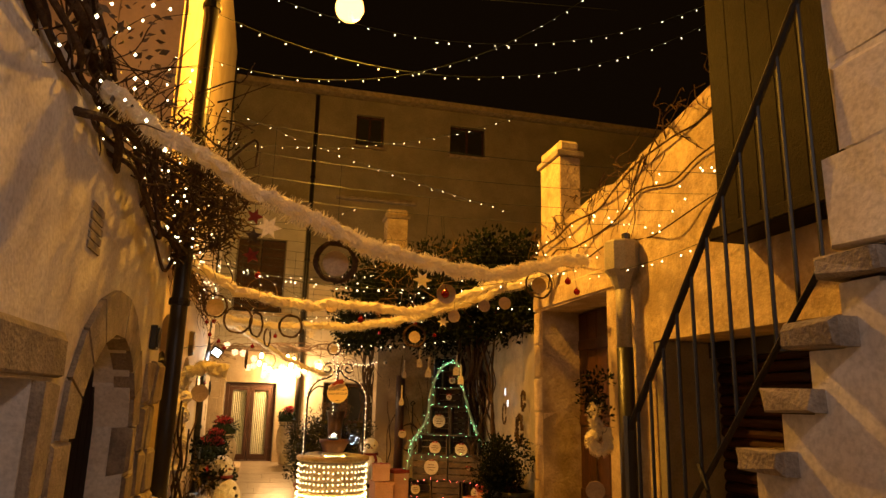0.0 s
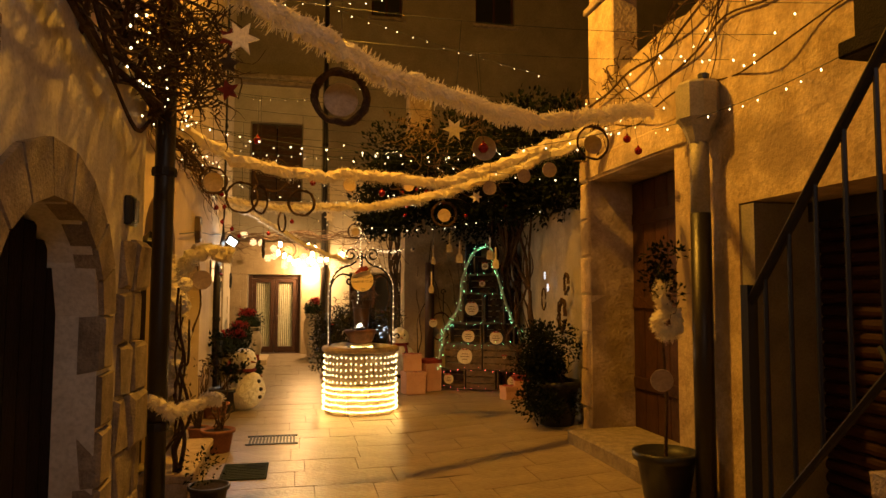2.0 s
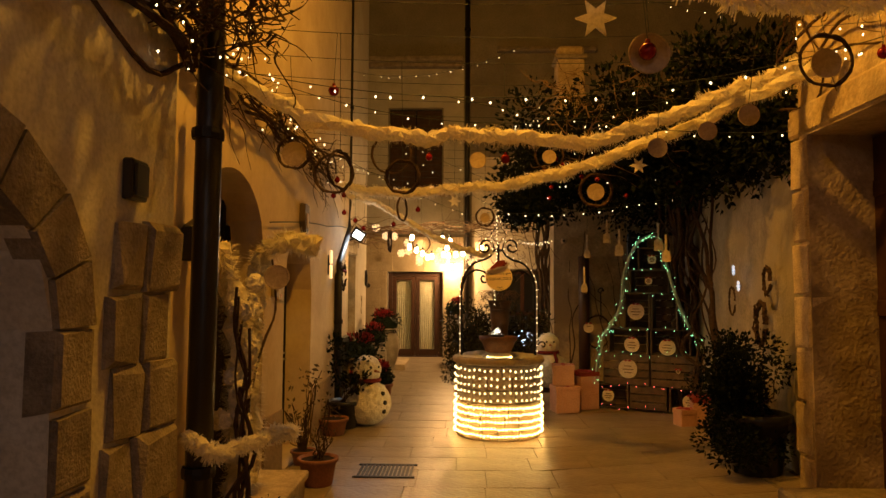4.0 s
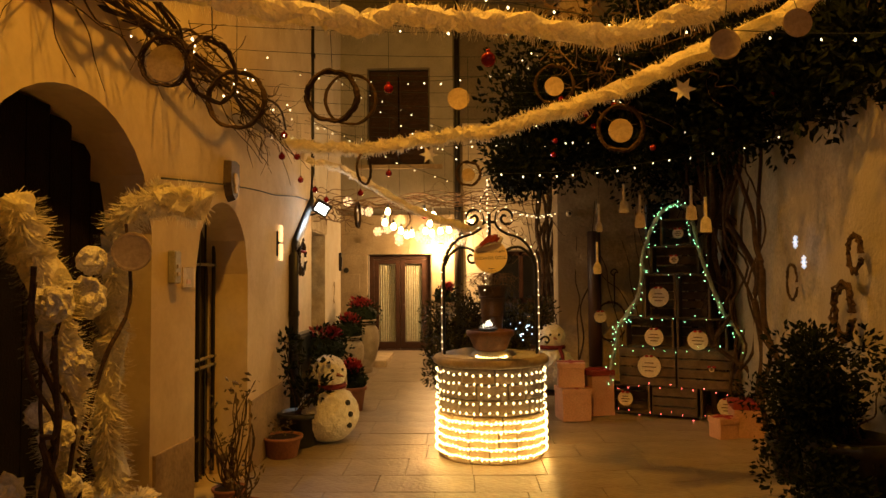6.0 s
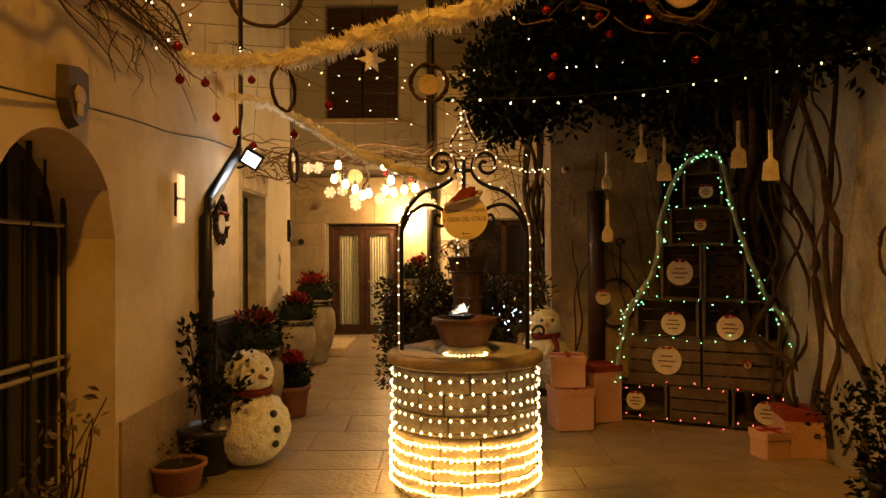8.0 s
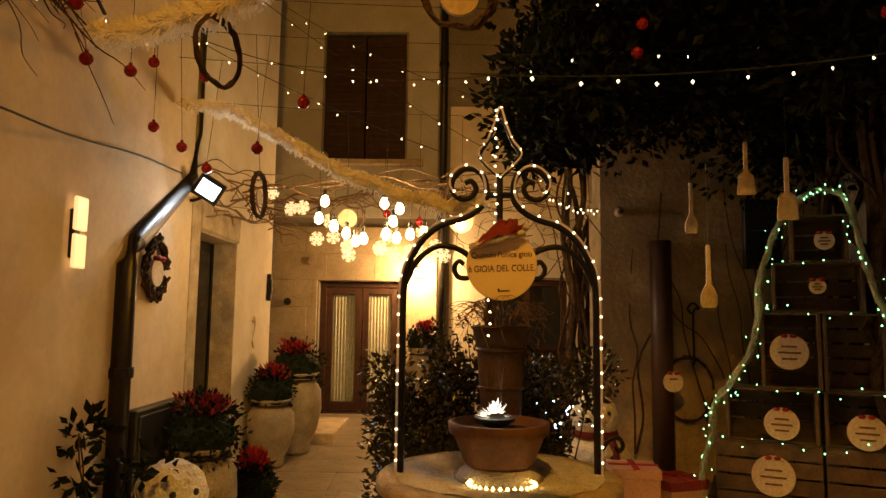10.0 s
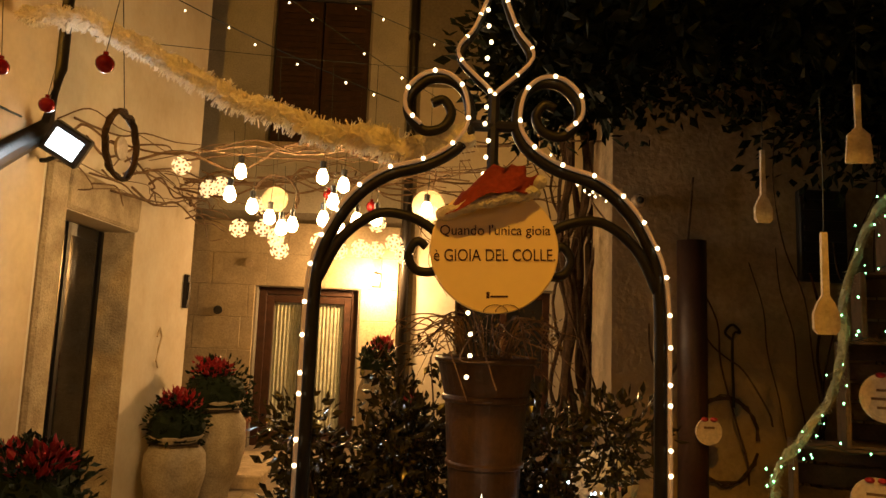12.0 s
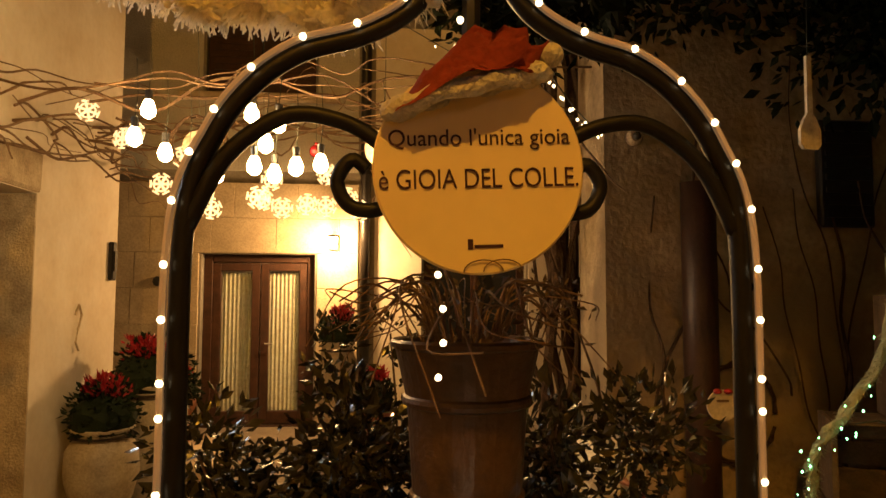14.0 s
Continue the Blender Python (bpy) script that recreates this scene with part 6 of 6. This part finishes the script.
bm = bmesh.new()
box(bm, -0.20, 0.19, -0.70, 0.72, 0.0, 0.15, 0.006)
part("riser", bm, STONE, sb)
potted(pose(-0.50, 6.78, 0.0), 0.15, 0.20, BLACK, "small dark bushy plant in a pot by the bench", [((random.uniform(-0.08, 0.08), random.uniform(-0.08, 0.08), 0.33), 0.16, 130)], 0.035)
potted(pose(-0.66, 8.85, 0.0), 0.17, 0.24, TERRACOTTA, "dark red bowl of bare winter twigs", [((random.uniform(-0.12, 0.12), random.uniform(-0.15, 0.15), random.uniform(0.3, 0.8)), 0.05, 5) for _ in range(14)], 0.04, stems=16, leafmat=DRYLEAF)
bm = bmesh.new()
for i in range(14):
    box(bm, -0.36 + i * 0.0375, -0.36 + i * 0.0375 + 0.022, 9.12, 9.52, 0.001, 0.010)
box(bm, -0.39, 0.18, 9.08, 9.12, 0.0, 0.012)
box(bm, -0.39, 0.18, 9.52, 9.56, 0.0, 0.012)
solid("drain_grate", bm, IRON, "dark iron drain grate set in the paving", "grate")
MAT = material("green_mat", (0.02, 0.035, 0.028), 0.9, scale=20, fine=120, bump=0.5)
mt = thing("door_mat", pose(-0.31, 7.91, 0.002), "dark green ribbed door mat on the paving", "mat")
bm = bmesh.new()
box(bm, -0.21, 0.21, -0.29, 0.29, 0.0, 0.016, 0.006)
part("backing", bm, MAT, mt)
for i in range(9):
    bm = bmesh.new()
    box(bm, -0.19, 0.19, -0.25 + i * 0.06, -0.22 + i * 0.06, 0.0162, 0.020)
    part("rib", bm, MAT, mt)
bm = bmesh.new()
box(bm, -1.19, -0.45, 15.75, 17.0, 0.0, 0.325, 0.015)
solid("door_step", bm, STONE, "long pale stone step along the recess", "step", kind="structure")

# ---- hanging rings, discs, stars, spoons, baubles ----
WIRES = {}
def hang(g, x, y, z, r):
    """A cord from the top of an ornament to the span wire nearest to it."""
    wy = round(y * 2) / 2
    if wy not in WIRES:
        x1 = 3.24 if wy < 8.1 else 3.40 + 0.65 * (wy - 8.1) / 5.4
        x0 = -0.94 if wy < 6.3 else (-1.07 if wy < 12.9 else -1.19)
        w = thing("span_wire", pose(0, wy, 3.42), "thin dark wire stretched between the walls", "wire", "span wires")
        b = bmesh.new()
        tube(b, [(x0 + (x1 - x0) * i / 12, 0, -0.10 * 4 * (i / 12) * (1 - i / 12)) for i in range(13)], 0.0022, 4)
        part("wire", b, WIRE, w)
        WIRES[wy] = (x0, x1)
    x0, x1 = WIRES[wy]
    k = (x - x0) / (x1 - x0)
    b = bmesh.new()
    top = g.matrix_world.inverted() @ Vector((x, wy, 3.42 - 0.4 * k * (1 - k)))
    tube(b, [(0, 0, r), top], 0.002, 4)
    part("cord", b, WIRE, g)
def hung_ring(x, y, z, r, label, disc=0.0, thick=0.014, turn=0, drop=0.25):
    g = thing("hanging_ring", pose(x, y, z, 0, 0, turn), label, "ornament", "hanging rings")
    bm = bmesh.new()
    for k in range(3):
        tube(bm, [((r + 0.008 * math.sin(5 * a + k * 2)) * math.cos(a), 0.010 * math.sin(4 * a + 2 * k), (r + 0.008 * math.cos(6 * a + k)) * math.sin(a)) for a in [2 * math.pi * i / 30 for i in range(31)]], thick * 0.62, 5)
    part("twig_ring", bm, BARK, g)
    if disc:
        bm = bmesh.new()
        lathe(bm, [(0.0, -0.0035), (disc * 0.84, -0.0035), (disc * 0.9, -0.007), (disc, -0.006), (disc * 1.02, 0), (disc, 0.006), (0.0, 0.005)], 26, m=pose(0, 0, -r * 0.1, 90))
        part("disc", bm, DISC, g, "pale round disc")
    hang(g, x, y, z, r)
random.seed(61)
for a in ((0.34, 4.5, 2.66, 0.13, "dark wreath ring with a pale disc inside", 0.085, 0.026), (2.56, 6.4, 2.96, 0.14, "thin twig ring hung by the doorway", 0.08, 0.012), (-0.40, 8.0, 2.62, 0.15, "large thin twig ring under the vine", 0.0, 0.012),
          (-0.63, 7.66, 2.72, 0.12, "twig ring with a pale disc", 0.09, 0.010), (-0.21, 10.57, 3.30, 0.23, "large oval twig ring", 0.0, 0.016), (0.17, 7.66, 2.54, 0.12, "dark twig ring below the garland", 0.0, 0.014),
          (-0.07, 10.44, 2.64, 0.13, "narrow twig ring below the garland", 0.0, 0.013, 70), (1.78, 8.72, 2.60, 0.14, "dark twig ring with a bright disc", 0.075, 0.018), (1.42, 9.06, 2.98, 0.13, "twig ring with a pale disc", 0.065, 0.010),
          (0.84, 9.59, 2.46, 0.09, "small twig ring with a disc", 0.05, 0.010), (-0.03, 13.6, 2.47, 0.14, "twig ring among the bulbs", 0.08, 0.010), (-0.39, 12.2, 2.40, 0.14, "narrow twig wreath on a cord", 0.05, 0.016, 88, 0.6),
          (-0.18, 7.05, 2.48, 0.12, "small twig ring below the garland", 0.0, 0.010, 60)):
    hung_ring(*a)
for x, y, z, r in ((2.46, 7.15, 2.86, 0.07), (1.32, 5.35, 2.63, 0.08), (0.77, 9.66, 3.05, 0.085), (2.43, 7.8, 2.91, 0.07), (2.0, 7.6, 2.74, 0.07), (0.93, 13.4, 2.42, 0.10)):
    hang(tag_disc(pose(x, y, z), r, "round pale disc hanging on a cord", "hanging discs", 0), x, y, z, r)
for x, y, z in ((1.08, 5.18, 2.70), (-0.1, 3.95, 2.72), (0.53, 9.88, 2.66), (2.1, 8.5, 2.78)):
    g = thing("hanging_star", pose(x, y, z, 0, 0, random.uniform(-20, 20)), "pale cut-out star hanging from a garland", "star", "hanging stars")
    bm = bmesh.new()
    pts = [((0.075 if i % 2 == 0 else 0.034) * math.cos(math.pi * i / 6), (0.075 if i % 2 == 0 else 0.034) * math.sin(math.pi * i / 6)) for i in range(12)]
    a = [bm.verts.new((p, -0.006, q)) for p, q in pts]
    b = [bm.verts.new((p, 0.006, q)) for p, q in pts]
    bm.faces.new(a[::-1]), bm.faces.new(b)
    for i in range(12):
        bm.faces.new((a[i], a[(i + 1) % 12], b[(i + 1) % 12], b[i]))
    part("star", bm, FUR, g)
    hang(g, x, y, z, 0.075)
oc = thing("ornament_string", pose(-0.20, 4.50, 2.80), "string of three reddish cut-out stars on a cord", "ornament")
for k in range(3):
    bm = bmesh.new()
    pts = [((0.055 if i % 2 == 0 else 0.026) * math.cos(math.pi * i / 5 + 0.3 * k), (0.055 if i % 2 == 0 else 0.026) * math.sin(math.pi * i / 5 + 0.3 * k) + 0.12 - 0.13 * k) for i in range(10)]
    a = [bm.verts.new((p, -0.006, q)) for p, q in pts]
    b = [bm.verts.new((p, 0.006, q)) for p, q in pts]
    bm.faces.new(a[::-1]), bm.faces.new(b)
    for i in range(10):
        bm.faces.new((a[i], a[(i + 1) % 10], b[(i + 1) % 10], b[i]))
    part("star", bm, OLDPOT if k == 1 else RED, oc)
hang(oc, -0.20, 4.50, 2.80, 0.14)
def spoon(x, y, z, size, label, kind):
    """A pale wooden cooking spoon, hung by its handle's end at z."""
    g = thing("wooden_spoon", pose(x, y, z, 0, 0, random.uniform(-25, 25)), label, "spoon", "hanging wooden spoons")
    bm = bmesh.new()
    pts = [(-0.010, 0), (-0.012, -0.62), (-0.030, -0.70), (-0.044, -0.80), (-0.044, -0.95), (-0.030, -1.0)] if kind else [(-0.012, 0), (-0.012, -0.55), (-0.045, -0.64), (-0.055, -0.98), (-0.05, -1.0)]
    out = [(p * size / 0.34, q * size) for p, q in pts] + [(-p * size / 0.34, q * size) for p, q in reversed(pts)]
    a = [bm.verts.new((p, -0.006, q)) for p, q in out]
    b = [bm.verts.new((p, 0.006, q)) for p, q in out]
    bm.faces.new(a), bm.faces.new(b[::-1])
    n = len(out)
    for i in range(n):
        bm.faces.new((a[i], b[i], b[(i + 1) % n], a[(i + 1) % n]))
    part("spoon", bm, PALEWOOD, g)
    bm = bmesh.new()
    tube(bm, [(0, 0, 0), (0.004, 0, 0.2), (0, 0, 0.45)], 0.002, 4)
    part("cord", bm, WIRE, g)
for x, y, z, s, k in ((2.537, 11.81, 2.672, 0.31, 0), (2.338, 12.15, 2.496, 0.318, 1), (2.172, 11.46, 2.03, 0.326, 1), (2.64, 11.55, 2.52, 0.34, 0), (2.855, 10.28, 2.345, 0.30, 0), (2.98, 11.0, 2.54, 0.33, 0)):
    spoon(x, y, z, s, "pale wooden cooking spoon hanging on a cord", k)
bm = bmesh.new()
ball(bm, (0, 0, 0), 0.034, 14, 10)
lathe(bm, [(0.010, 0.03), (0.010, 0.045)], 8)
first = solid("bauble", bm, BAUBLE, "shiny dark red glass bauble on a thread", "bauble", "red baubles", smooth=True)
first.matrix_world = pose(-1.0, 12.0, 2.78)
hang(first, -1.0, 12.0, 2.78, 0.04)
plain = first.data
for x, y, z in ((-1.02, 12.0, 3.19), (-0.77, 12.3, 2.59), (-0.92, 11.5, 2.95), (-0.86, 12.1, 2.68), (-0.7, 12.0, 3.1), (-1.0, 11.2, 2.9), (-0.9, 10.9, 3.05), (2.9, 6.45, 3.02), (2.95, 6.35, 2.9), (0.9, 7.4, 2.62), (-0.3, 11.8, 2.6),
                (0.05, 11.4, 2.75), (0.30, 13.6, 2.50), (0.58, 13.5, 2.42), (0.3, 9.0, 2.95), (-0.2, 6.9, 2.95), (1.3, 5.3, 2.62)):
    one = tagged(new("bauble", plain), "shiny dark red glass bauble on a thread", "bauble", "red baubles")
    one.matrix_world = pose(x, y, z)
    if z > 2.3:
        hang(one, x, y, z, 0.04)
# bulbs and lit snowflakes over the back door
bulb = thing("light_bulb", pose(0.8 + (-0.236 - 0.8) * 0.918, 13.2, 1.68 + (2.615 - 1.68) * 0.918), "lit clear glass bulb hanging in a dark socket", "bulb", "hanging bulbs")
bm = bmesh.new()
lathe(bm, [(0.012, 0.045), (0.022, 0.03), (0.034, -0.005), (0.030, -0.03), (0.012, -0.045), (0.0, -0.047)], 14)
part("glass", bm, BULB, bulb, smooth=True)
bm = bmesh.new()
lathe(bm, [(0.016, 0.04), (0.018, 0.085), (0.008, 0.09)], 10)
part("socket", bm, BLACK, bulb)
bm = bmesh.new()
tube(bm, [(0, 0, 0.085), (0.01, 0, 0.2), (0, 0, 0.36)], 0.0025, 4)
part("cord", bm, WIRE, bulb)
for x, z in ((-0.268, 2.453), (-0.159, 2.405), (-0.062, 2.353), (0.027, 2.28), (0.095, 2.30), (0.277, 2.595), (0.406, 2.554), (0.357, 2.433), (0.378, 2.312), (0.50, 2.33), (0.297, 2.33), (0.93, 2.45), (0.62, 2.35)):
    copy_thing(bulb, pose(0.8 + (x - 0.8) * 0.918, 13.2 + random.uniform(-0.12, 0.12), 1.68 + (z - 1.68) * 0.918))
flake = thing("lit_snowflake", pose(-0.40, 14.2, 2.35), "glowing cut-out snowflake light", "light", "snowflake lights")
bm = bmesh.new()
for i in range(6):
    a = math.pi * i / 3
    c, s = math.cos(a), math.sin(a)
    m = Matrix.Rotation(-a, 4, "Y")
    box(bm, 0.0, 0.065, -0.003, 0.003, -0.007, 0.007, m=m)
    for k in (0.035, 0.055):
        box(bm, k, k + 0.010, -0.0031, 0.0031, -0.022, 0.022, m=m)
part("flake", bm, FLAKE, flake)
for x, z in ((-0.316, 2.37), (-0.32, 2.50), (-0.53, 2.59), (-0.10, 2.23), (-0.11, 2.17), (0.237, 2.35), (0.197, 2.21), (0.285, 2.195), (0.563, 2.39), (0.76, 2.17), (0.55, 2.21), (0.14, 2.27), (0.45, 2.20), (0.68, 2.28), (-0.85, 2.75), (-0.70, 2.62)):
    copy_thing(flake, pose(x + 0.02, 14.1 + random.uniform(-0.2, 0.4), z + 0.03, 0, random.uniform(0, 40), random.uniform(-25, 25)))

# ---- lamps as things ----
fl = thing("flood_lamp", pose(-0.95, 12.80, 2.52, 0, 0, 0), "small black flood lamp with a lit white panel", "lamp")
HEAD = pose(0.03, -0.02, 0.02, 20, 30, 20)
bm = bmesh.new()
box(bm, -0.10, 0.10, -0.02, 0.04, -0.085, 0.085, 0.008, m=HEAD)
part("housing", bm, BLACK, fl)
bm = bmesh.new()
box(bm, -0.072, 0.072, -0.026, -0.0205, -0.055, 0.055, m=HEAD)
part("panel", bm, FLOOD, fl, "glowing white panel")
bm = bmesh.new()
tube(bm, [(0, 0.02, -0.02), (-0.1, 0.05, -0.05), (-0.24, 0.08, -0.05)], 0.012, 6)
part("bracket", bm, IRON, fl)
dl = thing("door_lamp", pose(0.42, 17.27, 2.22), "bright glass lamp on the wall beside the door", "lamp")
bm = bmesh.new()
box(bm, -0.05, 0.05, -0.03, 0.0, -0.06, 0.10, 0.006)
part("back_plate", bm, IRON, dl)
bm = bmesh.new()
lathe(bm, [(0.02, 0.085), (0.055, 0.07), (0.055, 0.062)], 14, (0, -0.29, 0))
part("cap", bm, IRON, dl)
bm = bmesh.new()
tube(bm, [(0, -0.02, 0.05), (0, -0.15, 0.10), (0, -0.29, 0.085)], 0.009, 6)
part("arm", bm, IRON, dl)
bm = bmesh.new()
lathe(bm, [(0.035, -0.05), (0.05, 0.0), (0.05, 0.06)], 14, (0, -0.29, 0))
gl = part("globe", bm, DOORLAMP, dl, "glowing glass globe", smooth=True)
gl.visible_shadow = False
sl = thing("street_lamp", pose(LAMP[0], LAMP[1], LAMP[2]), "hanging sodium street lamp on a span wire", "lamp")
bm = bmesh.new()
lathe(bm, [(0.03, 0.20), (0.05, 0.17), (0.075, 0.10), (0.07, 0.09)], 20)
part("cap", bm, IRON, sl)
bm = bmesh.new()
bmesh.ops.create_uvsphere(bm, u_segments=16, v_segments=10, radius=0.165, matrix=Matrix.Translation((0, 0, -0.05)))
gl = part("globe", bm, SODIUM, sl, "glowing amber globe", smooth=True)
gl.visible_shadow = False
for b in ((-1.8, 0.0, 0.45), (3.6, 0.3, 0.75)):
    bm = bmesh.new()
    tube(bm, [(0, 0, 0.2), b], 0.005, 4)
    part("span_wire", bm, WIRE, sl)

# ---- wreaths, tags and fittings on walls ----
def wreath(m, r, label, t=0.03):
    g = thing("twig_wreath", m, label, "wreath", "wall wreaths")
    bm = bmesh.new()
    for k in range(7):
        tube(bm, [((r + random.uniform(-1, 1) * t * 0.6) * math.cos(a), random.uniform(-1, 1) * t * 0.5, (r + random.uniform(-1, 1) * t * 0.6) * 1.25 * math.sin(a)) for a in [2 * math.pi * i / 22 for i in range(22)]], t * 0.22, 5)
    part("twigs", bm, BARK, g)
    return g
w = wreath(pose(-1.05, 12.27, 1.93, 0, 0, 90), 0.15, "twig wreath with a pale disc and red bow", 0.05)
bm = bmesh.new()
lathe(bm, [(0.09, -0.01), (0.09, 0.01)], 20, m=pose(0, -0.0, -0.03, 90))
part("disc", bm, DISC, w)
bm = bmesh.new()
for s in (-1, 1):
    ball(bm, (s * 0.035, -0.02, 0.06), 0.03, 8, 6, 0.6)
part("bow", bm, PETAL, w, "red bow")
TS = math.degrees(math.atan2(-0.65, 5.4))
wreath(pose(3.46, 9.35, 1.42, 0, 0, -90 + TS), 0.15, "dark twig wreath on the damp wall", 0.05)
wreath(pose(3.44, 9.15, 1.82, 0, 0, -90 + TS), 0.10, "small dark wreath on the damp wall", 0.03)
wreath(pose(3.57, 10.3, 1.62, 0, 0, -90 + TS), 0.12, "thin twig ring on the damp wall", 0.02)
wreath(pose(2.72, 13.37, 1.10, 0, 0, 0), 0.20, "loop of bare twig on the nook wall", 0.02)
for x, y, z in ((3.52, 10.12, 1.95), (3.50, 9.95, 1.78)):
    g = thing("star_light", pose(x, y, z, 0, 0, -90 + TS), "cool white glowing star on the damp wall", "light", "star lights")
    bm = bmesh.new()
    for i in range(4):
        box(bm, -0.055, 0.055, -0.004, 0.004, -0.007, 0.007, m=Matrix.Rotation(math.pi * i / 4, 4, "Y"))
    part("star", bm, glow("star_led", (0.65, 0.78, 1.0), 0.7), g)
ws = thing("wall_shutter", pose(3.335, 13.39, 2.05), "small black louvred shutter on the nook wall", "shutter")
bm = bmesh.new()
box(bm, -0.15, 0.15, -0.05, 0.0, 0.0, 0.565, 0.01)
part("frame", bm, BLACK, ws)
for i in range(8):
    bm = bmesh.new()
    box(bm, -0.125, 0.125, -0.062, -0.051, 0.05 + i * 0.065, 0.08 + i * 0.065)
    part("slat", bm, BLACK, ws)
tag_disc(pose(2.545, 13.19, 1.17), 0.075, "pale heart-shaped tag with red trim on the pipe", "hanging discs", 1)
cm = thing("security_camera", pose(2.20, 13.385, 2.50), "small white dome camera on the wall corner", "camera")
bm = bmesh.new()
lathe(bm, [(0.04, 0), (0.045, 0.03), (0.03, 0.06)], 14, m=pose(0, 0, 0, 90))
part("body", bm, DISC, cm)
bm = bmesh.new()
ball(bm, (0, -0.06, 0), 0.022, 10, 8)
part("lens", bm, BLACK, cm)
hk = thing("iron_hook", pose(2.77, 13.38, 1.69), "long rusty iron hook on the nook wall", "hook")
bm = bmesh.new()
tube(bm, spline([(0, -0.02, -0.40), (0, -0.02, 0.0), (0.045, -0.02, 0.04), (0.0, -0.02, 0.085), (-0.045, -0.02, 0.04), (-0.01, -0.02, 0.0)], 6), 0.008, 6)
part("hook", bm, IRON, hk)
bm = bmesh.new()
tube(bm, [(-1.18, 14.95, 1.55), (-1.18, 15.0, 1.62), (-1.18, 15.05, 1.55), (-1.18, 15.0, 1.45), (-1.18, 14.97, 1.36), (-1.18, 15.02, 1.30)], 0.008, 5)
solid("wall_ornament", bm, STONE, "faint pale wrought ornament on the white wall", "ornament")
for x, z in ((-1.37, 1.83), (-1.05, 2.38)):
    g = thing("house_number", pose(x, 17.26, z), "small round enamel plate on the stone wall", "plate")
    bm = bmesh.new()
    lathe(bm, [(0.05, -0.008), (0.05, 0.008)], 14, m=pose(0, 0, 0, 90))
    part("plate", bm, BLACK if z < 2 else DISC, g)

# ---- paving slabs, largest count last ----
random.seed(77)
count = 0
y = 2.2
while y < 17.2 and count < 300:
    h = random.uniform(0.44, 0.60)
    x = -1.0 - random.uniform(0, 0.4)
    while x < 4.0 and count < 300:
        w = random.uniform(0.50, 0.95)
        x0, x1, y0, y1 = max(x, -1.18) + 0.0015, x + w - 0.0015, y + 0.0015, y + h - 0.0015
        lim = 3.24 if y < 8.1 else 3.40 + 0.65 * (y - 8.1) / 5.4
        x1 = min(x1, lim)
        if x1 - x0 > 0.1 and not (y0 < 3.9 and x1 > 1.84):
            bm = bmesh.new()
            lift = random.uniform(-0.001, 0.001)
            top = [(x0 + 0.002, y0 + 0.002), (x1 - 0.002, y0 + 0.002), (x1 - 0.002, y1 - 0.002), (x0 + 0.002, y1 - 0.002)]
            low = [(x0, y0), (x1, y0), (x1, y1), (x0, y1)]
            cx, cy = (x0 + x1) / 2, (y0 + y1) / 2
            cz = ground(cx, cy)
            a = [bm.verts.new((p - cx, q - cy, ground(p, q) - cz - 0.016)) for p, q in low]
            b = [bm.verts.new((p - cx, q - cy, ground(p, q) - cz + lift + random.uniform(-0.0008, 0.0008))) for p, q in top]
            bm.faces.new(b)
            for i in range(4):
                bm.faces.new((a[i], a[(i + 1) % 4], b[(i + 1) % 4], b[i]))
            s = part("slab", bm, PAVING, floor)
            s.location = (cx, cy, cz)
            count += 1
        x += w
    y += h
